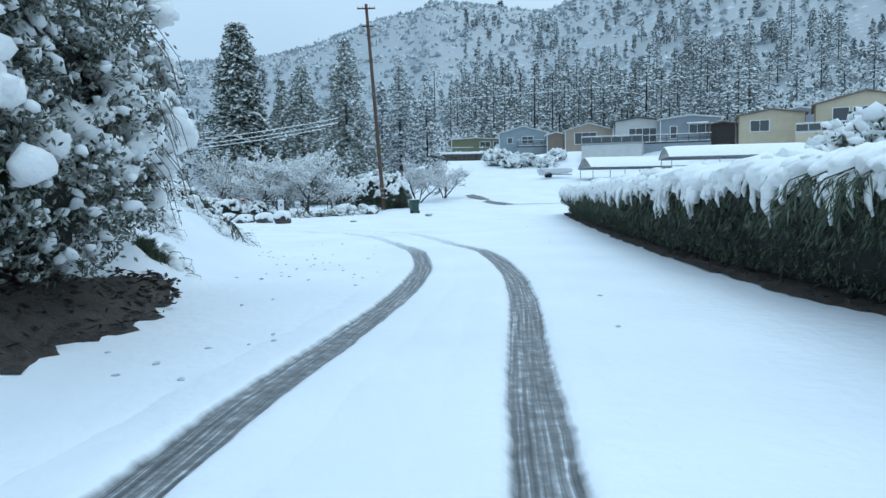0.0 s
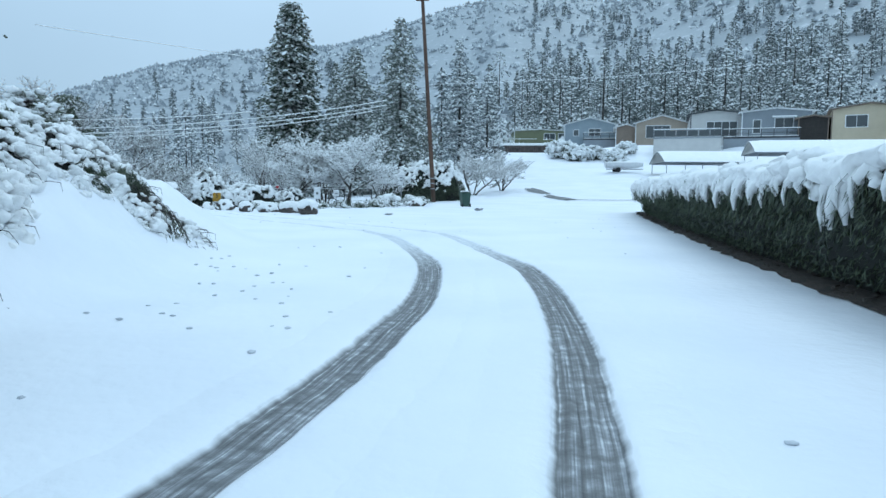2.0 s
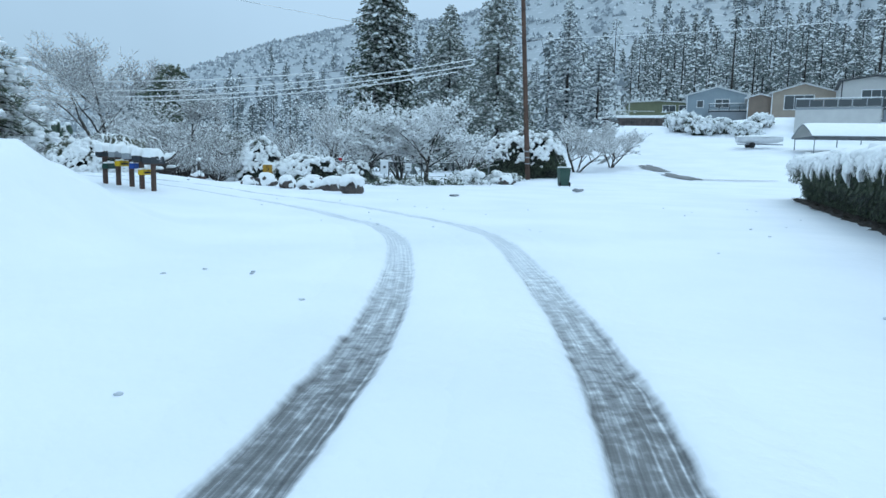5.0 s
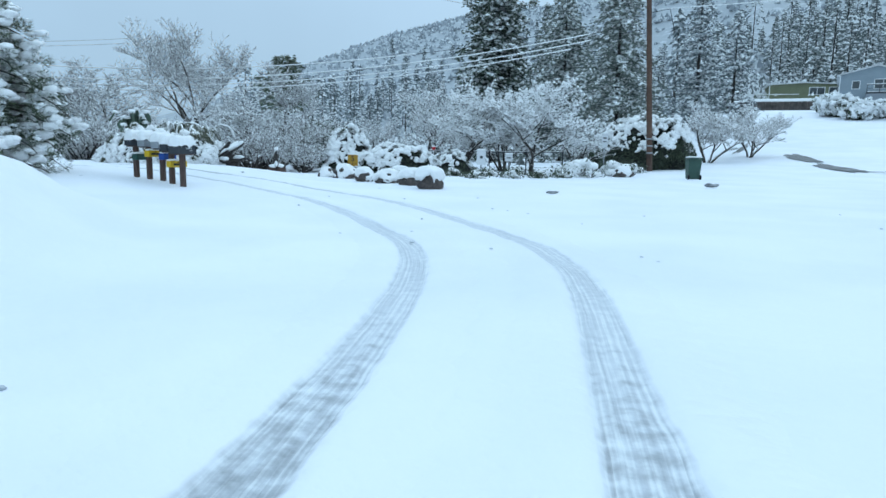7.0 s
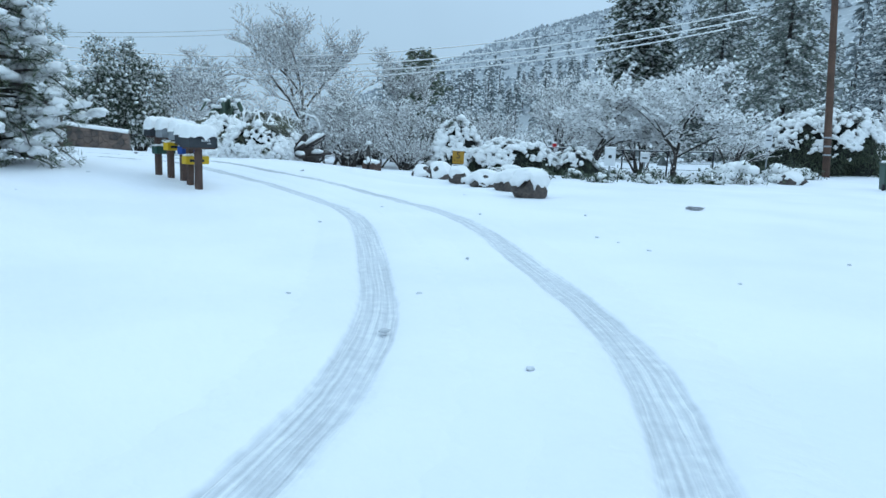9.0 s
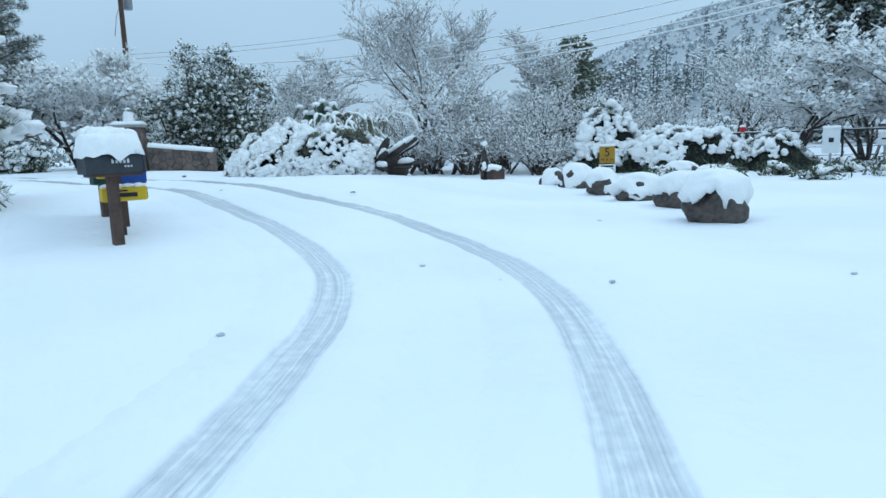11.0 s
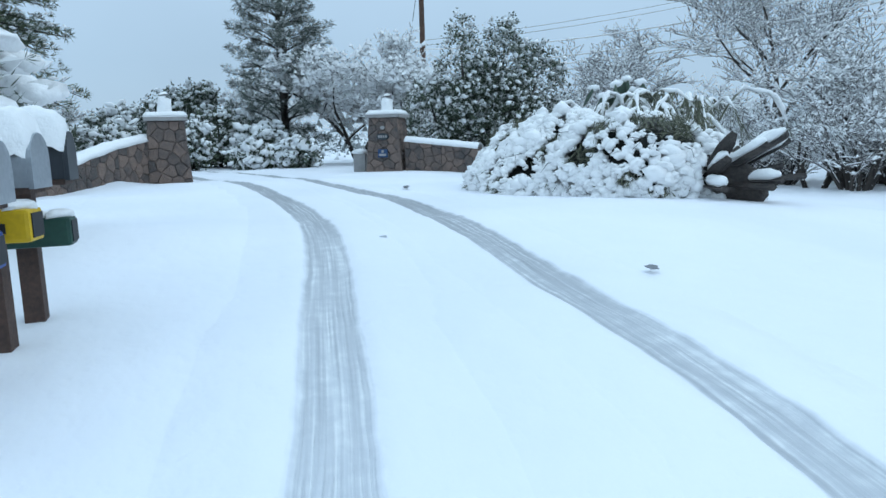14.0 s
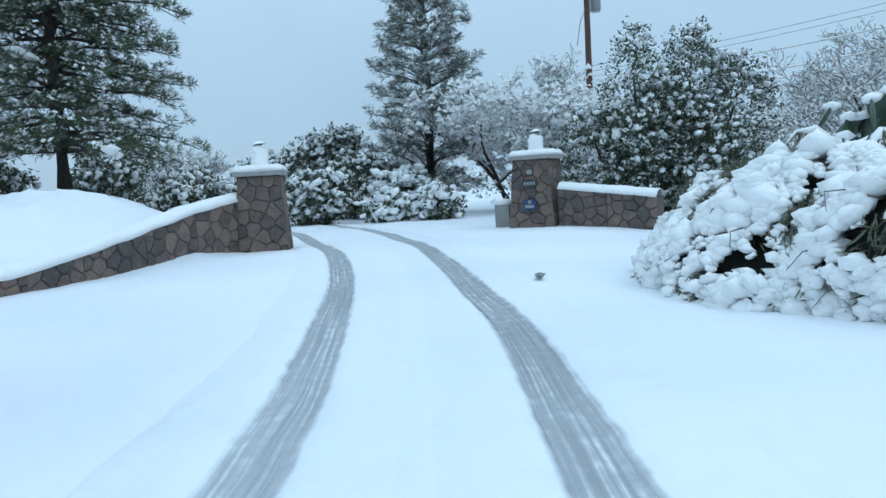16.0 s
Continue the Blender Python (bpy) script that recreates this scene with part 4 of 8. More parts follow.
    c = np.array(c) + nr.normal(0, 0.03, (len(c), 3))
    out = unit(c * np.array([1 / rx ** 2, 1 / ry ** 2, 0.0]) + np.array([0, 0, 0.2]))
    d = out * 0.6 + nr.normal(0, 0.55, c.shape) + np.array([0, 0, -0.75])
    child("foliage", tri_mesh("foliage", cards(c, d, nr.uniform(0.07, 0.22, len(c)) * (1 + 0.3 * (rx > 2)), nr.uniform(0.008, 0.020, len(c)) * (1 + 1.5 * (rx > 2)), nr), leaf or FROND_LEAF), e, kind="stuff")
    holes = np.arange(len(core_v) - 2 * nt)
    tw = Pile()
    for k in nr.choice(holes, min(50, sprays // 20)):
        p0 = Vector(core_v[k])
        o = Vector((p0.x, p0.y, 0)).normalized() if p0.length > 0.01 else Vector((1, 0, 0))
        ln = rng.uniform(0.15, 0.42)
        g_ = Vector((rng.gauss(0, 0.5), rng.gauss(0, 0.5), rng.uniform(0.0, 0.4)))
        tw.tube([p0, p0 + (o + g_) * ln * 0.5, p0 + (o + g_) * ln * 0.8 + Vector((0, 0, -0.05)), p0 + (o + g_ * 0.6) * ln + Vector((0, 0, -0.16))], [0.006, 0.005, 0.004, 0.002], 4)
    child("twig", tw.mesh("twig", TWIG), e, "thin bent twigs poking out", kind="stuff")
    for i in range(fronds):
        a, ln, up = rng.uniform(0, 6.283), rx * rng.uniform(0.5, 1.1), high * rng.uniform(0.95, 1.35)
        ox, oy = rng.gauss(0, 0.25 * rx), rng.gauss(0, 0.25 * ry)
        bend = rng.gauss(0, 0.5)
        pts = [Vector((ox + math.cos(a + bend * t) * ln * t, oy + math.sin(a + bend * t) * ln * t, up * math.sin(math.pi * (0.2 + 0.62 * t)) + rng.gauss(0, 0.025))) for t in [k / 11 for k in range(12)]]
        g_, w_ = Pile(), Pile()
        g_.tube(pts, [0.016 - 0.001 * k for k in range(12)], 5)
        for k in range(3, 12):
            for _ in range(6):
                p_ = pts[k] + Vector((rng.gauss(0, 0.03), rng.gauss(0, 0.03), 0))
                q_ = p_ + Vector((math.cos(a) * 0.12 + rng.gauss(0, 0.12), math.sin(a) * 0.12 + rng.gauss(0, 0.12), -rng.uniform(0.10, 0.36)))
                o_ = Vector((-math.sin(a), math.cos(a), 0)) * 0.012
                g_.add([p_ - o_, p_ + o_, q_], [(0, 1, 2)])
        f_ = child("frond", g_.mesh("frond", FROND_LEAF, False), e, "bent olive frond")
        r0 = rng.uniform(0.018, 0.040)
        j0 = rng.choice((1, 2, 3, 4))
        j1 = rng.choice((8, 9, 10, 11))
        w_.tube([p + Vector((0, 0, 0.6 * r0)) for p in pts[j0:j1 + 1]], [r0 * (0.4 if k in (j0, j1) else rng.uniform(0.4, 1.7)) for k in range(j0, j1 + 1)], 7)
        child("frond_snow", w_.mesh("frond_snow", SNOW_CAP), f_, "snow along the bent frond")
    return e


# ---- hedge beside the street ----
def build_hedge():
    line = smooth_path([(4.2, -4), (4.35, 4), (4.45, 9), (4.65, 15), (5.6, 25), (6.75, 35), (7.75, 42.4)], 0.05)
    e = empty("hedge", (0, 0, 0), "clipped dark green conifer hedge bowed under a thick snow cap", "hedge")
    rng = np.random.default_rng(3)
    ends = len(line)
    # near-black inner mass, the hedge's inner shade put into its colour
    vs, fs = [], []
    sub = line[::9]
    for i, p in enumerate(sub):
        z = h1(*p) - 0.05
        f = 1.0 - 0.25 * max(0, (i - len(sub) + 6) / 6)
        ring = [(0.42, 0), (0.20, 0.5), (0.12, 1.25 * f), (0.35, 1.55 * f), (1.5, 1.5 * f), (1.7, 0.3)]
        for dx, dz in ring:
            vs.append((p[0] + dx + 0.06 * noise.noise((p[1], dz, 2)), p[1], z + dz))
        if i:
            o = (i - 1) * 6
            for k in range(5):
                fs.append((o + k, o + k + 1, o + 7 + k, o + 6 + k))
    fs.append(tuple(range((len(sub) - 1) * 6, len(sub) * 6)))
    child("inner_shade", face_mesh("inner_shade", vs, fs, DARK_CORE), e, "near-black mass that paints the shade inside the hedge")
    # leaf sprays over the face and the far end
    n_ = 60000
    i = rng.integers(0, ends, n_)
    hz = rng.uniform(0.12, 1.5, n_)
    c = np.stack([line[i, 0] + 0.34 - 0.16 * hz + rng.normal(0, 0.09, n_), line[i, 1] + rng.normal(0, 0.05, n_), hz], 1)
    m = 2600
    u = rng.uniform(0.1, 1.6, m)
    c2 = np.stack([7.95 + u, 42.45 + rng.normal(0, 0.1, m), rng.uniform(0.1, 1.5, m)], 1)
    c = np.concatenate([c, c2])
    c[:, 2] += np.interp(c[:, 1], line[:, 1], [h1(*q) for q in line])
    d = rng.normal(0, 0.5, c.shape) + np.array([-0.3, 0, -0.7])
    child("foliage", tri_mesh("foliage", cards(c, d, rng.uniform(0.07, 0.17, len(c)), rng.uniform(0.012, 0.030, len(c)), rng), HEDGE_LEAF), e)
    # drooping sprays between the fingers of snow
    i = rng.integers(0, ends, 16000)
    hang = rng.uniform(0, 0.75, len(i))
    keep = np.array([noise.noise((line[k, 1] * 4.6, 2, 1)) < 0.0 for k in i])
    i, hang = i[keep], hang[keep]
    c = np.stack([line[i, 0] - 0.20 - 0.12 * hang + rng.normal(0, 0.07, len(i)), line[i, 1] + rng.normal(0, 0.04, len(i)), 1.45 - hang], 1)
    d = rng.normal(0, 0.25, c.shape) + np.array([-0.35, 0.0, -1.0])
    child("drooping_sprays", tri_mesh("drooping_sprays", cards(c, d, rng.uniform(0.08, 0.2, len(c)), rng.uniform(0.012, 0.026, len(c)), rng), BUSH_LEAF), e, "lighter green sprays hanging out")
    # snow cap with hanging fingers
    vs, fs = [], []
    K = 26
    for i, p in enumerate(line):
        z0 = h1(*p)
        end = max(0.0, (i - ends + 20) / 20)
        y = p[1]
        fing = 0.05 + 0.14 * float(sm(0.45 + 1.2 * noise.noise((y * 4.6, 2, 1)))) + 0.16 * float(sm(0.5 + 1.2 * noise.noise((y * 1.1, 0, 8)))) + 0.10 * noise.noise((y * 9, 5, 1))
        fing = max(0.08, fing) * (1 - 0.2 * end)
        lump = 0.10 * noise.noise((y * 0.8, 3, 3))
        for k in range(K):
            s = k / (K - 1)
            if s < 0.45:
                q = s / 0.45
                x = 1.75 - 1.75 * q
                z = 1.30 + (0.42 + lump) * math.sin(min(1, q * 1.3) * math.pi / 2) + 0.10 * noise.noise((x * 2, y * 1.6, 4)) + 0.07 * noise.noise((x * 4, y * 4.4, 4))
            else:
                q = (s - 0.45) / 0.55
                puff = 0.15 * noise.noise((y * 4.6, 2, 1)) + 0.10 * noise.noise((y * 6, q * 3.2, 9)) + 0.05 * noise.noise((y * 13, q * 7, 2))
                x = -0.02 - 0.40 * math.sin(min(1, q * 1.5) * math.pi / 2) - puff * math.sin(q * math.pi) + (0.20 * max(0, q - 0.82) / 0.18)
                z = 1.72 + lump - (0.16 + fing) * q ** 1.35
            vs.append((p[0] + x + 0.5 * end * (x < 0.5), y + 0.45 * end * end, z0 + z - 0.45 * end ** 2))
        if i:
            o = (i - 1) * K
            for k in range(K - 1):
                fs.append((o + k, o + K + k, o + K + k + 1, o + k + 1))
    me = face_mesh("snow_cap", vs, fs, SNOW_CAP, True)
    ob = child("snow_cap", me, e, "thick snow drooping in fingers over the hedge face")
    md = ob.modifiers.new("thick", "SOLIDIFY")
    md.thickness, md.offset = 0.07, -1
    # single fingers of snow hanging from the cap, and lumps on it
    w, g2 = Pile(), Pile()
    rr = random.Random(17)
    y = -2.0
    while y < 42.4:
        X = float(np.interp(y, line[:, 1], line[:, 0]))
        z = h1(X, y) + 1.56 + 0.10 * noise.noise((y * 0.8, 3, 3))
        big = float(sm(0.5 + 1.3 * noise.noise((y * 1.1, 0, 8))))
        ln = (0.14 + 0.34 * big) * rr.uniform(0.5, 1.3)
        q = rr.uniform(0.032, 0.068)
        if rr.random() < 0.86:
            o, sw = rr.uniform(-0.34, -0.20), rr.gauss(0, 0.10)
            pts = [Vector((X + 0.05, y, z + 0.02)), Vector((X + o * 0.8, y + sw * 0.3, z - 0.04)), Vector((X + o * 1.25, y + sw * 0.6, z - 0.10 - ln * 0.35)), Vector((X + o * 1.35, y + sw * 0.9, z - 0.12 - ln * 0.7)), Vector((X + o * 1.25, y + sw, z - 0.14 - ln))]
            w.tube(pts, [q * f * rr.uniform(0.8, 1.25) for f in (1.0, 1.35, 1.2, 0.95, 0.35)], 8)
            if rr.random() < 0.5:
                w.blob(pts[2] + Vector((rr.gauss(0, 0.03), rr.gauss(0, 0.05), rr.gauss(0, 0.06))), q * 1.5, q * 1.5, q * 1.7, y, 0.7)
            for j in range(8):
                p_ = pts[rr.choice((2, 3, 4))] + Vector((rr.gauss(0.03, 0.05), rr.gauss(0, 0.06), rr.gauss(-0.03, 0.06)))
                q_ = p_ + Vector((rr.gauss(-0.03, 0.05), rr.gauss(0, 0.06), -rr.uniform(0.08, 0.2)))
                g2.add([p_ - Vector((0, 0.011, 0)), p_ + Vector((0, 0.011, 0)), q_], [(0, 1, 2)])
        if rr.random() < 0.6:
            q = rr.uniform(0.08, 0.17)
            w.blob((X + rr.uniform(-0.2, 1.1), y, z + rr.uniform(0.02, 0.12)), q * rr.uniform(1, 1.6), q * rr.uniform(1, 1.6), q * 0.8, y * 3, 0.7)
        y += rr.uniform(0.05, 0.15)
    child("snow_finger", w.mesh("snow_finger", SNOW_CAP), e, "rounded fingers of snow hanging from the cap", kind="stuff")
    child("hanging_spray", g2.mesh("hanging_spray", BUSH_LEAF, False), e, "green sprays under the snow fingers", kind="stuff")
    # a long-leaved branch drooping out of the hedge near its start
    br = Pile()
    for b in range(7):
        a = Vector((4.45, 6.2 + 0.22 * b, 1.42))
        d = Vector((-0.75 - 0.1 * (b % 3), rr.uniform(-0.3, 0.35), 0))
        pts = [a, a + d * 0.4 + Vector((0, 0, 0.10)), a + d * 0.75 + Vector((0, 0, -0.02)), a + d + Vector((0, 0, -0.32 - 0.1 * (b % 2)))]
        br.tube(pts, [0.012, 0.010, 0.008, 0.004], 5)
        for k in range(46):
            s = rr.uniform(0.6, 3.0)
            i0 = min(2, int(s))
            p_ = pts[i0].lerp(pts[i0 + 1], s - i0)
            q_ = p_ + Vector((rr.gauss(-0.06, 0.09), rr.gauss(0, 0.12), -rr.uniform(0.10, 0.30)))
            o_ = Vector((rr.gauss(0, 1), rr.gauss(0, 1), 0)).normalized() * 0.011
            m_ = p_.lerp(q_, 0.45)
            br.add([p_, m_ - o_, q_, m_ + o_], [(0, 1, 2), (0, 2, 3)])
    child("leafy_branch", br.mesh("leafy_branch", BUSH_LEAF, False), e, "olive long-leaved branch drooping out of the hedge")
    return e


build_hedge()


def litter(name, outline, label, seed):
    """Bare leaf-strewn earth with a ragged edge, and loose leaves on it."""
    rng = np.random.default_rng(seed)
    vs, fs = [], []
    for i, (x, y, w) in enumerate(outline):
        z = h1(x, y)
        for k, s in enumerate((-1, -0.6, 0, 0.6, 1)):
            q = w * s * (1 + 0.5 * noise.noise((x * 2.3, y * 2.3, k * 3.0))) if abs(s) > 0.9 else w * s
            vs.append((x + q, y, h1(x + q, y) + (0.055 if abs(s) < 0.9 else 0.0)))
        if i:
            o = 5 * (i - 1)
            for k in range(4):
                fs.append((o + k, o + k + 1, o + 6 + k, o + 5 + k))
    e = empty(name, (0, 0, 0), label, "bare earth", kind="structure")
    child("earth", face_mesh("earth", vs, fs, LITTER, True), e)
    o = np.array(outline)
    i = rng.integers(0, len(o), 700)
    c = np.stack([o[i, 0] + rng.uniform(-1.1, 1.1, 700) * o[i, 2], o[i, 1] + rng.uniform(-0.2, 0.2, 700), 0 * i], 1)
    c[:, 2] = height(c[:, 0], c[:, 1]) + 0.075
    child("dead_leaves", tri_mesh("dead_leaves", cards(c, rng.normal(size=c.shape) * np.array([1, 1, 0.25]), rng.uniform(0.06, 0.2, 700), rng.uniform(0.02, 0.06, 700), rng), LITTER), e, kind="stuff")
    return e


litter("hedge_litter", [(np.interp(y, [-4, 4, 9, 15, 25, 35, 43], [4.4, 4.55, 4.65, 4.85, 5.8, 6.95, 7.95]), y, 0.34) for y in np.arange(-4, 42.5, 0.25)], "dark leaf litter bare of snow under the hedge", 4)
litter("bush_litter", [(-3.9 + 0.12 * math.sin(y), y, 0.66 * math.sin(min(1, max(0.02, (y - 2.5) / 7.2)) * math.pi) + 0.05) for y in np.arange(2.6, 9.6, 0.2)], "dark leaf litter and twigs bare of snow under the bush", 6)


# ---- the bank at the start of the drive ----
def big_bush():
    """The tall evergreen bush overhanging the drive, with large pads of snow."""
    shape = [(0, 0, 2.2, 2.0, 2.1, 2.0), (0.2, -1.4, 3.4, 1.9, 1.7, 1.9), (-0.4, 1.2, 2.8, 1.6, 1.3, 1.5), (-0.9, -0.2, 4.2, 1.7, 1.9, 1.4), (0.6, 0.9, 1.5, 1.0, 1.0, 1.1), (0.5, -0.3, 1.0, 1.3, 2.0, 1.0), (0.7, -1.6, 1.6, 1.2, 1.4, 1.5), (0.3, 2.7, 1.9, 1.15, 1.25, 1.5), (0.1, 2.2, 3.3, 1.2, 1.3, 1.3)]
    e = leafy("overhanging_bush", -5.05, 7.0, shape, 2450, 21, "tall dark evergreen bush overhanging the drive, loaded with snow", leaves=30, card=0.082, clump=0.2, snow=1.2, lump=0.075, shell=0.62, zoff=-0.75, mat_=DUSTED_LEAF)
    # black blobs behind the leaves paint the shade deep in the bush
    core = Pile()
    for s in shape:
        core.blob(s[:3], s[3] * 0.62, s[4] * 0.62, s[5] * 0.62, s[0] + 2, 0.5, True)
    child("inner_shade", core.mesh("inner_shade", DARK_CORE), e, "near-black blobs that paint the shade inside the bush")
    pads = Pile()
    rng = random.Random(8)
    for k in range(34):
        s = rng.choice(shape)
        a, b = rng.uniform(0, 6.28), rng.uniform(0.0, 1.0)
        for j in range(rng.choice((8, 14, 22, 30))):
            a2, b2 = a + rng.gauss(0, 0.26), b + rng.gauss(-0.06, 0.20)
            q = rng.uniform(0.06, 0.19)
            c = Vector((s[0] + s[3] * math.cos(a2) * math.cos(b2), s[1] + s[4] * math.sin(a2) * math.cos(b2), s[2] + s[5] * math.sin(b2)))
            pads.blob(c, q * rng.uniform(0.8, 1.6), q * rng.uniform(0.8, 1.6), q * rng.uniform(0.6, 1.0), rng.uniform(0, 90), 0.5)
    child("snow_pad", pads.mesh("snow_pad", SNOW_CAP), e, "large rounded pads of snow on the boughs", kind="stuff")
    tw = Pile()
    for k in range(26):
        a = rng.uniform(-0.6, 1.5)
        s = Vector((1.2 * math.cos(a), 1.3 + 1.0 * math.sin(a), rng.uniform(1.4, 3.2)))
        ln = rng.uniform(0.6, 1.3)
        d = Vector((math.cos(a) * 0.6, 0.5, 0))
        tw.tube([s, s + d * ln * 0.5 + Vector((0, 0, 0.05)), s + d * ln * 0.85 + Vector((0, 0, -0.3 * ln)), s + d * ln + Vector((0, 0, -0.75 * ln))], [0.007, 0.006, 0.005, 0.003], 4)
    child("hanging_twig", tw.mesh("hanging_twig", TWIG), e, "thin bare twigs hanging down", kind="stuff")
    return e


big_bush()


for k_, (x_, y_, rx_, ry_, h_, t_, g_) in enumerate(((-5.75, 16.3, 1.0, 0.5, 0.42, 130, 0.10), (-6.35, 15.1, 1.15, 0.75, 0.5, 110, 0.0), (-6.9, 16.6, 1.0, 0.75, 0.5, 10, 0.0), (-6.4, 13.4, 1.1, 0.85, 0.5, 80, 0.0), (-7.9, 15.4, 1.2, 1.0, 0.65, 20, -0.05), (-5.6, 12.0, 0.9, 0.75, 0.45, 50, 0.0), (-5.15, 16.95, 0.5, 0.3, 0.25, 140, 0.05), (-4.4, 10.6, 0.45, 0.35, 0.22, 0, 0.05))):
    snow_bush("bank_shrub", x_, y_, rx_, ry_, h_, 200 + k_, "sprawling shrub on the bank bowed under pillows of snow", t_, -0.08, BUSH_LEAF, 0.076, g_ + 0.03, 0.13, sprays=1300, fine=0)


def shrub_underside(x, y):
    """A dark lumpy band painting the shaded underside of a bank shrub, behind its drooping twigs."""
    e = empty("shrub_underside", (x, y, h1(x, y)), "dark painted underside of a bank shrub behind drooping twigs", "earth bank")
    rng = random.Random(77)
    earth, tw, lf = Pile(), Pile(), Pile()
    vs, fs, n_, m_ = [], [], 22, 9
    for i in range(n_):
        s = i / (n_ - 1)
        for k in range(m_):
            t = 2 * math.pi * k / m_
            r = (0.10 + 0.16 * math.sin(math.pi * s)) * (1 + 0.5 * noise.noise((s * 5, math.cos(t) * 1.2, math.sin(t) * 1.2)))
            px, py = 0.50 - 1.05 * s + 0.4 * r * math.cos(t), -0.25 + 0.7 * s + 0.5 * r * math.cos(t)
            vs.append((px, py, h1(x + px, y + py) - h1(x, y) + 0.05 + r * math.sin(t)))
        if i:
            for k in range(m_):
                fs.append(((i - 1) * m_ + k, (i - 1) * m_ + (k + 1) % m_, i * m_ + (k + 1) % m_, i * m_ + k))
    # lumpy band for the shrub's underside, its shade put into the dark colour
    child("earth", face_mesh("earth", vs, fs, LITTER, True), e)
    for k in range(46):
        s = rng.random()
        px, py = 0.62 - 1.15 * s, -0.15 + 0.7 * s
        a = Vector((px - 0.1, py + 0.05, h1(x + px, y + py) - h1(x, y) + 0.34))
        d = Vector((rng.uniform(0.12, 0.42), rng.uniform(-0.35, 0.05), -rng.uniform(0.2, 0.42)))
        pts = [a, a + d * 0.4 + Vector((0, 0, 0.08)), a + d * 0.75, a + d + Vector((0, 0, -0.08))]
        tw.tube(pts, [0.008, 0.007, 0.005, 0.003], 4)
        for j in range(9):
            p_ = pts[1].lerp(pts[3], rng.random())
            q_ = p_ + Vector((rng.gauss(0, 0.06), rng.gauss(0, 0.06), -rng.uniform(0.04, 0.13)))
            o_ = Vector((rng.gauss(0, 1), rng.gauss(0, 1), 0)).normalized() * 0.012
            lf.add([p_, p_.lerp(q_, 0.5) + o_, q_, p_.lerp(q_, 0.5) - o_], [(0, 1, 2, 3)])
    child("twig", tw.mesh("twig", TWIG), e, "thin hanging twigs", kind="stuff")
    child("foliage", lf.mesh("foliage", BUSH_LEAF, False), e, "small olive leaves on the twigs", kind="stuff")


shrub_underside(-5.5, 16.2)


def prints(pts, name, label):
    """Small raised lumps: clods, and paw-sized dents whose shade is painted as a greyer tone."""
    p = Pile()
    rng = random.Random(2)
    for x, y in pts:
        z = h1(x, y) + 0.05 * noise.noise((x * 0.35, y * 0.35, 0))
        p.blob((x, y, z + 0.004), rng.uniform(0.018, 0.034), rng.uniform(0.018, 0.04), 0.012, x * 7, 0.6)
    return tagged(new(name, p.mesh(name, PACKED)), label, "snow clods", kind="stuff")


rr = random.Random(77)
prints([(-1.4 - 0.10 * k + rr.gauss(0, 0.35), 10.2 + 0.22 * k + rr.gauss(0, 0.25)) for k in range(30)] + [(rr.uniform(-3.6, -1.4), rr.uniform(4.5, 19)) for _ in range(26)] + [(rr.uniform(1.4, 5.5), rr.uniform(6, 34)) for _ in range(16)] + [(rr.uniform(-16, 0), rr.uniform(24, 34.5)) for _ in range(22)], "snow_clods", "small grey lumps for clods and shaded prints on the snow")


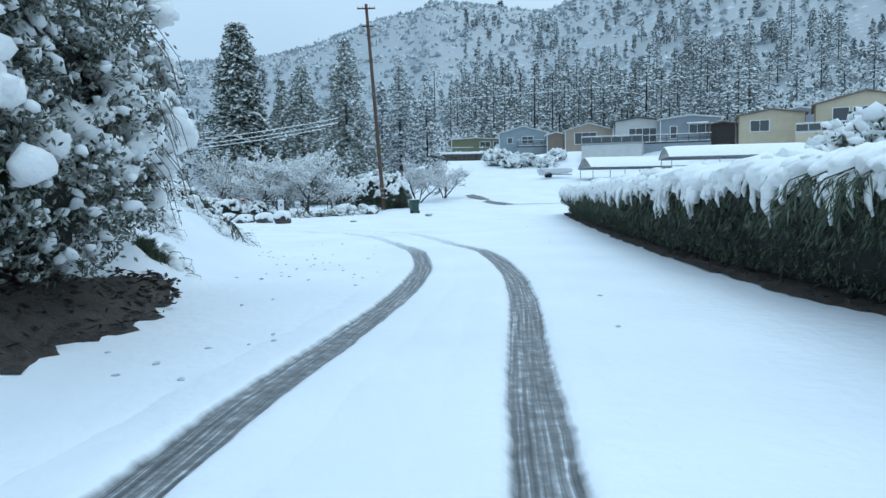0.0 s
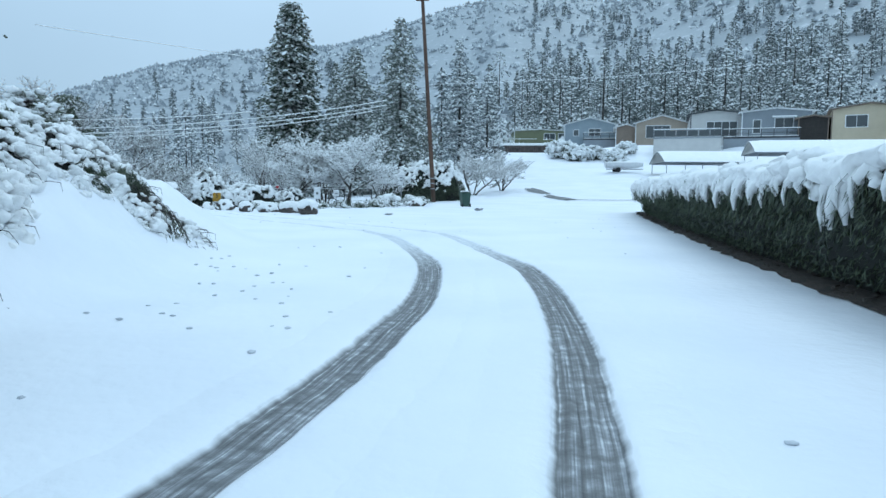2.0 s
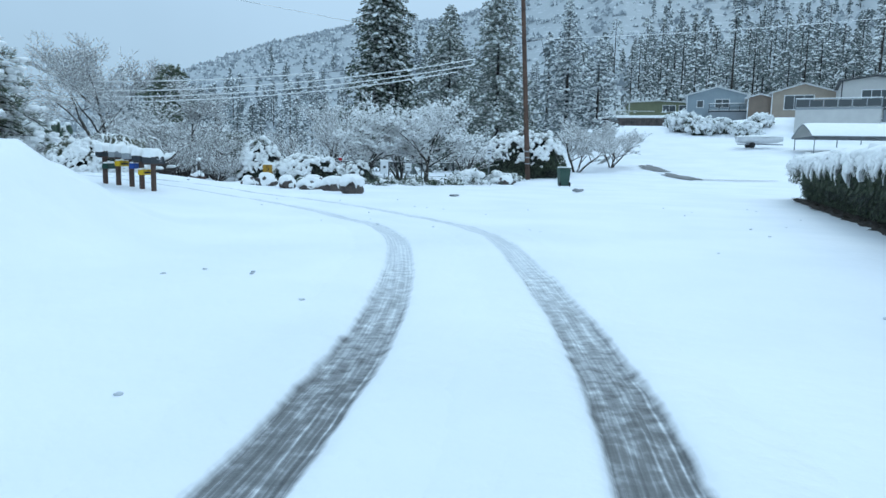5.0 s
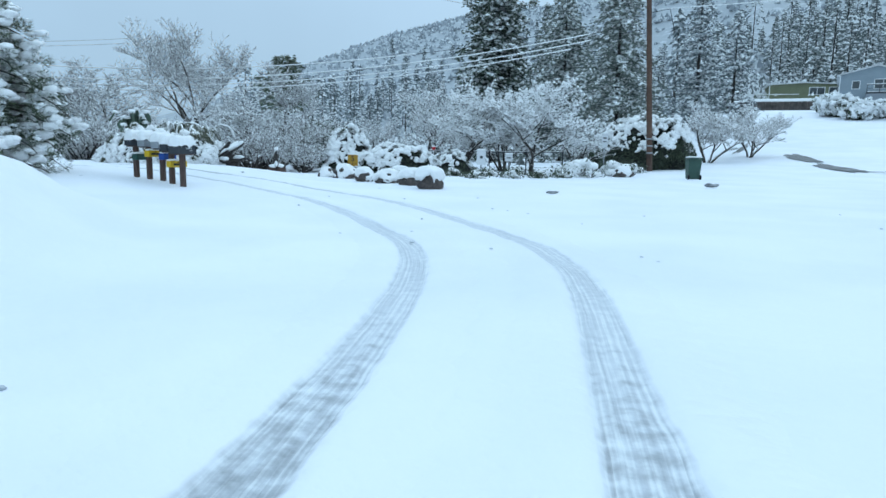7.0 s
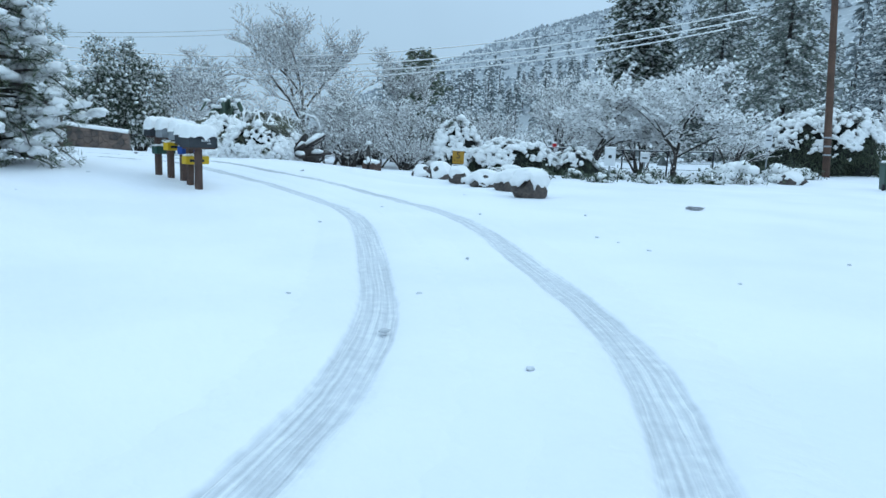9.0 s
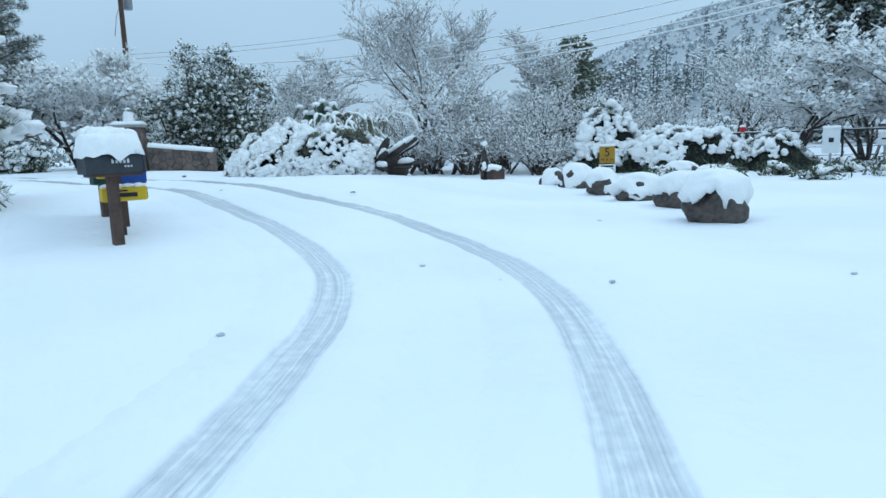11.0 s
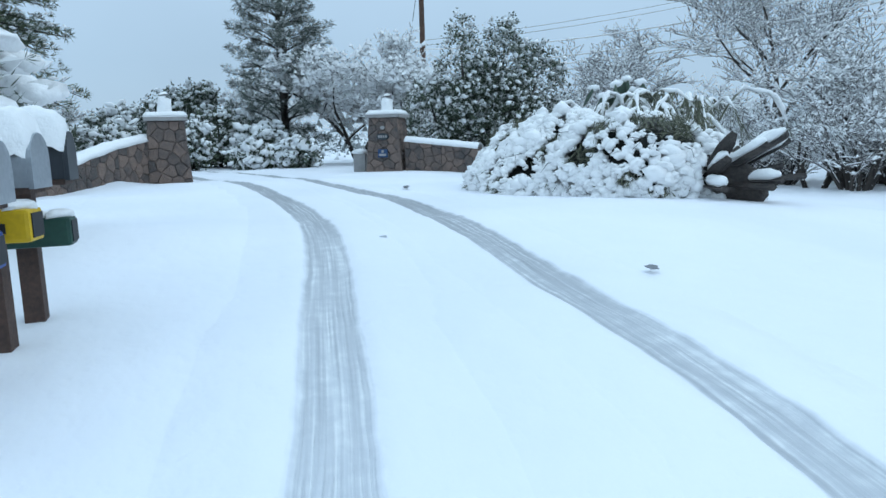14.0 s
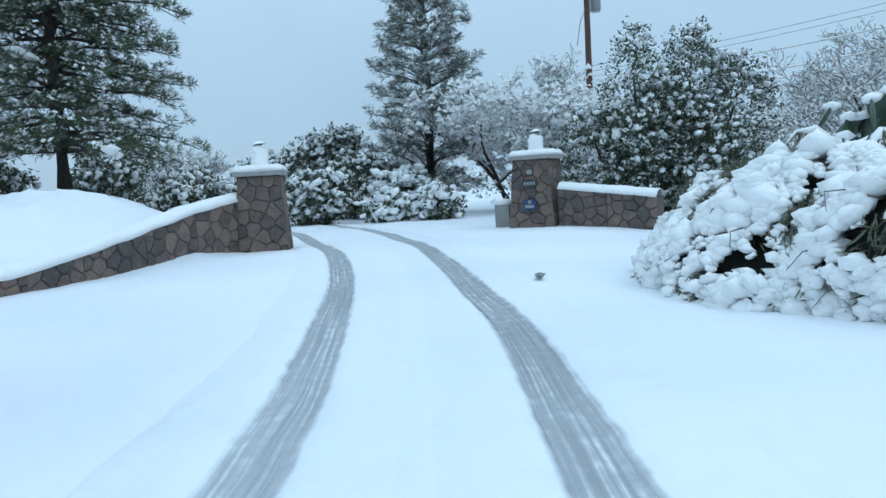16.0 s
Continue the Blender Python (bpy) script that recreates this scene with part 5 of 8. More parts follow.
# ---- the street: pole, bin, puddle, shrubs ----
def utility_pole(x, y, z, h, lean, label, transformer=False, turn=0.0):
    e = empty("utility_pole", (x, y, z), label, "utility pole", turn=turn)
    p = Pile()
    n_ = 8
    p.tube([(lean * k / n_, 0, h * k / n_) for k in range(n_ + 1)], [0.17 - 0.006 * k for k in range(n_ + 1)], 12)
    child("pole", p.mesh("pole", POLE_WOOD), e)
    for zz, w in ((h - 0.45, 1.5), (h - 1.9, 1.0)):
        part("crossarm", box(w, 0.09, 0.11, (lean * zz / h, -0.16, zz), 0.01), POLE_WOOD, e)
        for s in (-0.46, -0.2, 0.2, 0.46):
            q = Pile()
            q.tube([(lean * zz / h + s * w, -0.16, zz + 0.11), (lean * zz / h + s * w, -0.16, zz + 0.17), (lean * zz / h + s * w, -0.16, zz + 0.24)], [0.02, 0.045, 0.03], 8)
            child("insulator", q.mesh("insulator", CERAMIC), e, "pale ceramic insulator")
    for zz in (1.1, 1.5, 1.9):
        q = Pile()
        q.tube([(lean * zz / h, 0, zz), (lean * zz / h, 0, zz + 0.07)], 0.185, 12)
        child("metal_band", q.mesh("metal_band", METAL_GREY), e, "grey metal band")
    if transformer:
        zz = h - 2.6
        q = Pile()
        q.tube([(-0.52, 0, zz), (-0.52, 0, zz + 0.06), (-0.52, 0, zz + 0.86), (-0.52, 0, zz + 0.95), (-0.52, 0, zz + 1.0)], [0.2, 0.25, 0.25, 0.2, 0.08], 14)
        child("transformer", q.mesh("transformer", METAL_GREY), e, "grey can-shaped transformer")
        part("bracket", box(0.34, 0.06, 0.08, (-0.22, 0, zz + 0.5), 0.008), METAL_GREY, e)
        q = Pile()
        q.tube([(-0.5, 0, zz + 0.98), (-0.62, 0.05, zz + 1.5), (-0.3, 0.02, zz + 1.9)], 0.015, 5)
        child("lead_wire", q.mesh("lead_wire", WIRE), e)
        q = Pile()
        q.tube([(0.15, 0, zz), (0.5, 0.1, zz - 0.5), (0.75, 0.1, zz - 1.6)], 0.015, 5)
        child("lead_wire", q.mesh("lead_wire", WIRE), e)
    else:
        q = Pile()
        q.tube([(lean * 0.5, 0, h * 0.52), (0.55, 0.2, h * 0.53), (0.85, 0.2, h * 0.46), (0.75, 0.2, h * 0.36), (lean * 0.35, 0.1, h * 0.34)], 0.018, 5)
        child("service_loop", q.mesh("service_loop", WIRE), e, "looped service cable dusted with snow")
    return e


POLE1, POLE2 = (-4.95, 57.8), (-44.9, 38.7)
utility_pole(*POLE1, h1(*POLE1) - 0.1, 17.2, -1.05, "tall brown wooden utility pole leaning slightly beside the street")
utility_pole(*POLE2, h1(*POLE2) - 0.1, 11.6, 0.0, "brown wooden utility pole with a grey transformer", True, turn=-60)


def cable(a, b, sag, label, snowy=0.035, r=0.012, start=0.0):
    pts = [Vector(a).lerp(Vector(b), k / 40) - Vector((0, 0, sag * 4 * (k / 40) * (1 - k / 40))) for k in range(41)]
    e = empty("overhead_cable", a, label, "cable", "overhead cables")
    p, s = Pile(), Pile()
    o = Vector(a)
    p.tube([q - o for q in pts], r, 4)
    child("wire", p.mesh("wire", WIRE), e)
    s.tube([q - o + Vector((0, 0, snowy * 0.55)) for k, q in enumerate(pts) if k >= start * 40], snowy, 5)
    child("snow_line", s.mesh("snow_line", SNOW_CAP), e, "rope of snow lying along the cable")
    return e


for za, zb, sg, u_ in ((9.0, 6.15, 2.0, 0.30), (8.55, 5.35, 1.9, 0.06), (8.2, 5.1, 1.95, 0.06), (7.95, 4.9, 2.0, 0.10)):
    cable((POLE1[0] - 0.5, POLE1[1], za), (POLE2[0], POLE2[1], zb), sg, "sagging overhead cable with snow lying along it", 0.034, start=u_)
for za, zb in ((6.1, 7.3), (5.35, 6.6), (5.1, 5.7), (4.9, 4.8)):
    cable((POLE2[0], POLE2[1], za), (-101.7, 0.0, zb), 1.9, "snowy overhead cable running on from the transformer pole", 0.032)
cable((-27.9, 87.0, 16.5), (-22.9, 37.9, 9.2), 0.0, "high snowy overhead cable crossing the drive", 0.032)
cable((POLE1[0], POLE1[1], h1(*POLE1) + 9.0), (75, 92, 24), 2.0, "overhead cable crossing in front of the wooded hill", 0.02)
cable((POLE2[0], POLE2[1], 6.6), (-42.5, 54.6, 8.9), 0.2, "thin bare overhead cable", 0.008)
cable((POLE2[0], POLE2[1], 6.35), (-42.3, 54.8, 8.6), 0.2, "thin bare overhead cable", 0.008)


def wheelie_bin(x, y, turn):
    e = empty("wheelie_bin", (x, y, h1(x, y) + 0.0), "green plastic wheelie bin standing in the snow", "bin", turn=turn)
    bm = bmesh.new()
    w0, d0, w1, d1 = 0.50, 0.52, 0.60, 0.72
    rings = [(w0, d0, 0.03), (w0 + 0.03, d0 + 0.06, 0.35), (w1 - 0.01, d1 - 0.02, 0.92), (w1 + 0.03, d1 + 0.02, 0.93), (w1 + 0.03, d1 + 0.02, 0.97)]
    vv = [[bm.verts.new((sx * w / 2, sy * d / 2, z)) for sx, sy in ((-1, -1), (1, -1), (1, 1), (-1, 1))] for w, d, z in rings]
    bm.faces.new(vv[0][::-1])
    for a, b in zip(vv[:-1], vv[1:]):
        for k in range(4):
            bm.faces.new((a[k], a[(k + 1) % 4], b[(k + 1) % 4], b[k]))
    bm.faces.new(vv[-1])
    bmesh.ops.bevel(bm, geom=list(bm.edges), offset=0.018, segments=2, affect="EDGES")
    part("body", bm, BIN_GREEN, e)
    part("lid", box(0.66, 0.78, 0.05, (0, 0.0, 0.975), 0.02), BIN_GREEN, e)
    part("front_mark", box(0.09, 0.006, 0.07, (0, -0.355, 0.78)), LIGHT_INK, e, "small pale mark")
    for s in (-0.27, 0.27):
        q = Pile()
        q.tube([(s - 0.03, 0.30, 0.12), (s + 0.03, 0.30, 0.12)], 0.12, 14)
        child("wheel", q.mesh("wheel", BLACK), e, "black wheel")
    q = Pile()
    q.tube([(-0.26, 0.42, 0.95), (0.26, 0.42, 0.95)], 0.018, 8)
    child("handle", q.mesh("handle", BIN_GREEN), e)
    q = Pile()
    for k in range(5):
        q.blob((-0.22 + 0.11 * k, 0.02 * k, 1.04), 0.17, 0.26, 0.045, k, 0.4)
    child("snow_cap", q.mesh("snow_cap", SNOW_CAP), e, "thin cap of snow")
    return e


wheelie_bin(-2.1, 51.0, -160)


def patch(name, x, y, rx, ry, turn, label, mat_, seed, up=0.07):
    vs, fs = [(0, 0, up)], []
    n_ = 48
    for k in range(n_):
        a = 6.2832 * k / n_
        q = 1 + 0.55 * noise.noise((math.cos(a) * 1.6, math.sin(a) * 1.6, seed)) + 0.25 * noise.noise((math.cos(a) * 4, math.sin(a) * 4, seed))
        vs.append((rx * q * math.cos(a), ry * q * math.sin(a), 0))
        fs.append((0, 1 + k, 1 + (k + 1) % n_))
    c, s = math.cos(radians(turn)), math.sin(radians(turn))
    out = []
    for vx, vy, _ in vs:
        X, Y = x + vx * c - vy * s, y + vx * s + vy * c
        out.append((X, Y, h1(X, Y) + up))
    return tagged(new(name, face_mesh(name, out, fs, mat_, True)), label, "melt patch", kind="structure")


patch("melt_patch", 3.7, 72.4, 0.8, 3.4, 12, "wet asphalt melt patch in the street snow", WET_ROAD, 1.0, 0.045)
patch("melt_patch", 5.2, 64.6, 0.75, 3.8, 14, "wet asphalt melt patch in the street snow", WET_ROAD, 4.0, 0.045)
patch("melt_patch", 8.4, 62.4, 2.9, 0.22, 4, "thin dark melt line across the street snow", WET_ROAD, 7.0, 0.05)
patch("melt_patch", -0.5, 79.5, 0.22, 4.6, -6, "thin dark melt line along the street edge", WET_ROAD, 9.0, 0.05)


def clod(x, y, s, turn):
    """A slab of dirty ploughed snow lying tilted."""
    p = Pile()
    p.blob((0, 0, 0.05 * s), 0.34 * s, 0.15 * s, 0.085 * s, 5 + x, 0.7, True)
    e = empty("snow_clod", (x, y, h1(x, y) + 0.03), "dirty grey clod of ploughed snow on the street", "clod", "clods of snow", turn)
    child("lump", p.mesh("lump", DIRTY_ICE), e)


clod(-0.87, 43.4, 0.8, 35)
clod(-4.64, 35.5, 0.45, 5)
clod(-13.1, 32.6, 0.15, 10)
clod(-20.05, 32.4, 0.30, -10)


def boulder(x, y, w, d, h, seed, label="dark rounded boulder with a thick dome of snow", name="boulder", bare=0.35, turn=0.0):
    """A boulder under a dome of snow that comes down to the share bare of its height, with a ragged hem."""
    e = empty(name, (x, y, h1(x, y) - 0.10), label, "boulder", "boulders along the drive", turn)
    p = Pile()
    p.blob((0, 0, h * 0.42), w * 0.5, d * 0.5, h * 0.50, seed, 0.5, True)
    child("rock", p.mesh("rock", ROCK), e)
    vs, fs, nt, ns = [], [], 44, 16
    for i in range(ns + 1):
        s = i / ns
        for j in range(nt):
            a = 6.2832 * j / nt
            ca, sa = math.cos(a), math.sin(a)
            hem = bare + 0.34 * noise.noise((ca * 1.4, sa * 1.4, seed)) + 0.13 * noise.noise((ca * 4, sa * 4, seed + 3))
            k = 1 + 0.36 * noise.noise((ca * 1.2 * s, sa * 1.2 * s, seed + 7)) + 0.20 * noise.noise((ca * 3 * s, sa * 3 * s, seed + 1)) + 0.07 * noise.noise((ca * 7 * s, sa * 7 * s, seed + 4))
            el = (1 - s) * math.pi / 2
            r = math.cos(el) ** 0.8 * k * (1.0 - 0.16 * max(0.0, s - 0.9) / 0.1)
            vs.append((ca * r * w * 0.55, sa * r * d * 0.55, h * (max(0.05, hem) + (1.12 - max(0.05, hem)) * math.sin(el) ** 0.75 * (0.9 + 0.1 * k))))
        if i:
            o = (i - 1) * nt
            for j in range(nt):
                fs.append((o + j, o + nt + j, o + nt + (j + 1) % nt, o + (j + 1) % nt))
    ob = child("snow_cap", face_mesh("snow_cap", vs, fs, SNOW_CAP, True), e, "thick rounded dome of snow")
    md = ob.modifiers.new("thick", "SOLIDIFY")
    md.thickness, md.offset = 0.10, -1
    return e


boulder(-8.3, 35.2, 0.82, 0.80, 0.72, 3.1, "largest dark boulder half draped with snow", bare=0.50)
boulder(-9.55, 36.55, 0.86, 0.75, 0.62, 5.7, bare=0.42)
boulder(-10.88, 37.4, 0.92, 0.75, 0.55, 7.9, bare=0.36)
boulder(-12.38, 38.3, 0.66, 0.62, 0.56, 2.2, bare=0.30)
boulder(-13.92, 39.3, 0.84, 0.72, 0.62, 9.3, bare=0.18)
boulder(-15.1, 39.85, 0.62, 0.58, 0.48, 4.4, bare=0.14)
boulder(-13.6, 43.4, 0.95, 0.7, 0.50, 8.4, bare=0.34)
boulder(-12.6, 43.3, 0.8, 0.7, 0.42, 1.4, bare=0.28)
boulder(-15.3, 42.1, 0.7, 0.6, 0.40, 6.2, bare=0.08)
boulder(-5.45, 51.6, 0.95, 0.8, 0.55, 6.6, "snow-capped stone beside the utility pole", bare=0.3)


def snow_shrub(x, y, size, seed, label="low shrub buried in lumps of snow"):
    e = empty("snow_shrub", (x, y, h1(x, y) - 0.05), label, "bush", "low snowy shrubs")
    rng, nr = random.Random(seed), np.random.default_rng(seed)
    c = nr.normal(0, 1, (420, 3)) * np.array([0.42, 0.36, 0.2]) * size + np.array([0, 0, 0.32 * size])
    c[:, 2] = np.abs(c[:, 2])
    child("foliage", tri_mesh("foliage", cards(c, nr.normal(size=c.shape), nr.uniform(0.1, 0.24, 420), nr.uniform(0.03, 0.06, 420), nr), BUSH_LEAF), e)
    p = Pile()
    for k in range(22):
        q = rng.uniform(0.10, 0.21) * size
        a, d = rng.uniform(0, 6.28), 0.62 * size * math.sqrt(rng.random())
        p.blob((math.cos(a) * d, math.sin(a) * d * 0.8, size * (0.62 - 0.5 * (d / (0.62 * size)) ** 2) + rng.gauss(0, 0.04)), q * 1.2, q * 1.2, q * 0.8, k + seed, 0.5)
    child("snow_load", p.mesh("snow_load", SNOW_CAP), e, "rounded lumps of snow")
    return e


for x_, y_, s_, k_ in ((-7.0, 49.6, 1.3, 1), (-8.0, 50.6, 0.9, 2), (-6.0, 52.6, 1.2, 3), (-9.8, 47.6, 0.7, 4), (-10.8, 46.8, 0.6, 5), (-9.2, 45.4, 0.55, 6), (-8.3, 46.4, 0.5, 7), (-11.6, 44.6, 0.55, 8), (-7.4, 47.4, 0.55, 10), (-10.2, 43.6, 0.5, 11), (-12.4, 43.2, 0.6, 12), (-5.6, 55.8, 0.8, 13), (-13.8, 42.6, 0.55, 14)):
    snow_shrub(x_, y_, s_, k_)


def board_on_post(name, x, y, z, w, h, turn, board, label, post=None, texts=(), category="sign"):
    e = empty(name, (x, y, h1(x, y) - 0.1), label, category, turn=turn)
    part("post", box(0.06, 0.06, z + h / 2 + 0.1 - 0.02, (0, 0.05, 0), 0.006), post or METAL_GREY, e)
    part("board", box(w, 0.02, h, (0, 0, z - h / 2 + 0.1), 0.008), board, e)
    for ww, hh, dx, dz, m_ in texts:
        part("lettering_bar", box(ww, 0.006, hh, (dx, -0.012, z + 0.1 + dz - hh / 2)), m_, e, "plain bar of lettering")
    part("snow_cap", box(w * 1.05, 0.09, 0.07, (0, 0.01, z + h / 2 + 0.1), 0.03), SNOW_CAP, e, "strip of snow on the top edge")
    return e


def text_part(body, size, at, parent, material, turn=(90, 0, 0), label=""):
    cu = bpy.data.curves.new("lettering", "FONT")
    cu.body, cu.size, cu.align_x, cu.align_y, cu.extrude = body, size, "CENTER", "CENTER", 0.003
    ob = new("lettering", cu)
    ob.parent = parent
    ob.matrix_basis = pose(*at, *turn)
    me = bpy.data.meshes.new_from_object(ob.evaluated_get(bpy.context.evaluated_depsgraph_get()))
    bpy.data.objects.remove(ob)
    bpy.data.curves.remove(cu)
    me.materials.clear()
    me.materials.append(material)
    o2 = child("lettering", me, parent, label)
    o2.matrix_basis = pose(*at, *turn)
    return o2


sg_ = board_on_post("speed_sign", -16.3, 43.8, 0.62, 0.46, 0.50, 35, SIGN_YELLOW, "amber speed limit sign reading five on a wooden post", POST_WOOD)
text_part("5", 0.36, (0, -0.018, 0.79), sg_, INK)
for dx_, ch_ in ((-0.13, "M"), (0.0, "P"), (0.13, "H")):
    text_part(ch_, 0.13, (dx_, -0.018, 0.56), sg_, INK)
part("lower_board", box(0.50, 0.02, 0.24, (0, 0, 0.20), 0.006), WHITE_PAINT, sg_, "small white board below")
for k in range(2):
    part("lettering_bar", box(0.36, 0.006, 0.05, (0, -0.014, 0.26 + 0.09 * k)), INK, sg_, "plain bar of lettering")
board_on_post("notice_board", -11.0, 46.4, 0.85, 0.42, 0.66, 25, WHITE_PAINT, "white notice board on a post among snowy shrubs", None, ((0.12, 0.12, 0, 0.02, INK),))
board_on_post("notice_board", -10.2, 48.0, 0.85, 0.36, 0.34, 25, WHITE_PAINT, "small white notice board on a post", None, ((0.2, 0.05, 0, 0.0, INK),))
board_on_post("street_notice", -7.1, 55.2, 1.75, 0.30, 0.75, 15, WHITE_PAINT, "tall narrow white sign on a post before the drooping bush", None, ((0.2, 0.06, 0, 0.15, INK), (0.2, 0.06, 0, -0.05, INK)))


def marker(x, y):
    e = empty("reflector_post", (x, y, h1(x, y) - 0.1), "thin post topped with a round red reflector", "marker post")
    q = Pile()
    q.tube([(0, 0, 0), (0, 0, 1.28)], 0.022, 8)
    child("post", q.mesh("post", WHITE_PAINT), e)
    q = Pile()
    q.blob((0, 0, 1.34), 0.10, 0.06, 0.10, 1, 0.0, True)
    child("reflector", q.mesh("reflector", RED), e, "round red reflector")
    q = Pile()
    q.blob((0, 0, 1.43), 0.10, 0.07, 0.045, 4, 0.4)
    child("snow_cap", q.mesh("snow_cap", SNOW_CAP), e)


marker(-13.8, 47.2)


def wire_fence(a, b, n_, high):
    """Posts, top rail and mesh wires of a low chain fence."""
    A, B = Vector((*a, 0)), Vector((*b, 0))
    e = empty("wire_fence", (*a, 0), "low wire fence with metal posts and snow on the rail", "fence")
    for k in range(n_ + 1):
        q = A.lerp(B, k / n_) - A
        g_ = h1(q.x + A.x, q.y + A.y)
        p = Pile()
        p.tube([q + Vector((0, 0, g_ - 0.1)), q + Vector((0, 0, g_ + high))], 0.035, 6)
        child("post", p.mesh("post", TRIM_DARK), e)
    p, s = Pile(), Pile()
    for f in (0.97, 0.75, 0.5, 0.25):
        pts = [A.lerp(B, k / 12) - A for k in range(13)]
        pts = [v + Vector((0, 0, h1(v.x + A.x, v.y + A.y) + high * f)) for v in pts]
        p.tube(pts, 0.022 if f > 0.9 else 0.008, 4)
        if f > 0.9:
            s.tube([v + Vector((0, 0, 0.035)) for v in pts], 0.018, 5)
    child("rail", p.mesh("rail", TRIM_DARK), e)
    child("snow_line", s.mesh("snow_line", SNOW_CAP), e, "line of snow on the rail")
    return e


wire_fence((-19.5, 47.5), (-9.0, 53.5), 6, 1.15)


# ---- mailboxes ----
def mailbox(x, y, turn, boxm, label, length=0.56, w=0.25, hh=0.27, zbox=0.98, tube=None, tube_z=0.62, open_door=False, bars=True, cap=0.11):
    e = empty("mailbox", (x, y, h1(x, y) + 0.02), label, "mailbox", "mailboxes at the gate", turn)
    part("post", box(0.10, 0.10, zbox + 0.22, (0, 0, -0.20), 0.006), POST_WOOD, e, "stained wooden post")
    part("platform", box(w * 0.9, length * 0.9, 0.03, (0, 0.02, zbox - 0.03), 0.004), POST_WOOD, e)
    prof = [(-w / 2, 0), (w / 2, 0), (w / 2, hh * 0.55)] + [(w / 2 * math.cos(a), hh * 0.55 + hh * 0.45 * math.sin(a)) for a in [math.pi * k / 10 for k in range(1, 10)]] + [(-w / 2, hh * 0.55)]
    vs = [(px, -length / 2, zbox + pz) for px, pz in prof] + [(px, length / 2, zbox + pz) for px, pz in prof]
    n_ = len(prof)
    fs = [tuple(range(n_)), tuple(range(2 * n_ - 1, n_ - 1, -1))] + [(k, n_ + k, n_ + (k + 1) % n_, (k + 1) % n_) for k in range(n_)]
    child("body", face_mesh("body", vs, fs, boxm), e)
    dv = [(px * 1.06, 0, (pz - hh * 0.5) * 1.06 + hh * 0.5) for px, pz in prof]
    dm = face_mesh("door", [(a, -0.01, c) for a, b, c in dv] + [(a, 0.012, c) for a, b, c in dv], fs, boxm)
    d = child("door", dm, e, "rounded front door")
    d.matrix_basis = pose(0, length / 2 + 0.012, zbox, -70 if open_door else 0, 0, 0)
    part("flag", box(0.012, 0.14, 0.04, (w / 2 + 0.012, 0.05, zbox + hh * 0.5), 0.003), boxm, e)
    if bars:
        for k in range(5):
            part("number_bar", box(0.006, 0.022, 0.045, (w / 2 + 0.004, -0.02 + 0.038 * k, zbox + hh * 0.38)), LIGHT_INK, e, "plain pale bar of numbering")
        for k in range(3):
            part("number_bar", box(0.006, 0.016, 0.02, (w / 2 + 0.004, 0.10 + 0.03 * k, zbox + hh * 0.22)), LIGHT_INK, e, "plain pale bar of numbering")
    vs, fs, nu, nv = [], [], 18, 15
    for i in range(nu + 1):
        u = 2 * i / nu - 1
        taper = max(0.0, 1 - abs(u) ** 7) ** 0.5
        for j in range(nv + 1):
            a = math.pi * (1.12 * j / nv - 0.06)
            wob = 1 + 0.16 * noise.noise((u * 2.4 + x, a * 1.3, y)) + 0.06 * noise.noise((u * 7, a * 4, x))
            px = (w * 0.62) * math.copysign(abs(math.cos(a)) ** 0.65, math.cos(a)) * wob
            pz = hh * 0.62 + (hh * 0.38 + cap * 1.25) * max(-0.25, math.sin(a)) ** 0.75 * wob * (0.35 + 0.65 * taper) if math.sin(a) > 0 else hh * (0.60 + 0.25 * noise.noise((u * 3.5, x, a)))
            vs.append((px * (0.8 + 0.2 * taper), u * (length * 0.54), zbox + pz))
        if i:
            o = (i - 1) * (nv + 1)
            for j in range(nv):
                fs.append((o + j, o + j + 1, o + nv + 2 + j, o + nv + 1 + j))
    fs += [tuple(range(nv, -1, -1)), tuple(nu * (nv + 1) + j for j in range(nv + 1))]
    child("snow_cap", face_mesh("snow_cap", vs, fs, SNOW_CAP, True), e, "thick loaf of snow on the roof")
    if tube:
        tm, tw = tube
        bm = box(0.17, tw, 0.15, (0.12, 0.04, tube_z), 0.02)
        part("newspaper_tube", bm, tm, e, "open-ended plastic newspaper tube")
        # the tube is solid; a black plate paints the shade of its opening
        part("tube_mouth", box(0.13, 0.006, 0.11, (0.12, 0.04 + tw / 2 + 0.002, tube_z + 0.02)), INK, e, "black plate painting the shade in the tube mouth")
        if tm is YELLOW:
            part("lettering_bar", box(0.006, tw * 0.62, 0.045, (0.12 + 0.087, 0.02, tube_z + 0.045)), INK, e, "plain dark bar of lettering")
            part("lettering_bar", box(0.006, tw * 0.2, 0.018, (0.12 + 0.087, 0.02, tube_z + 0.105)), INK, e, "plain dark bar of lettering")
        q = Pile()
        for k in range(4):
            q.blob((0.12, 0.04 - tw * 0.35 + tw * 0.23 * k, tube_z + 0.16), 0.09, tw * 0.16, 0.03, k, 0.5)
        child("tube_snow", q.mesh("tube_snow", SNOW_CAP), e, "snow on the tube")
    return e


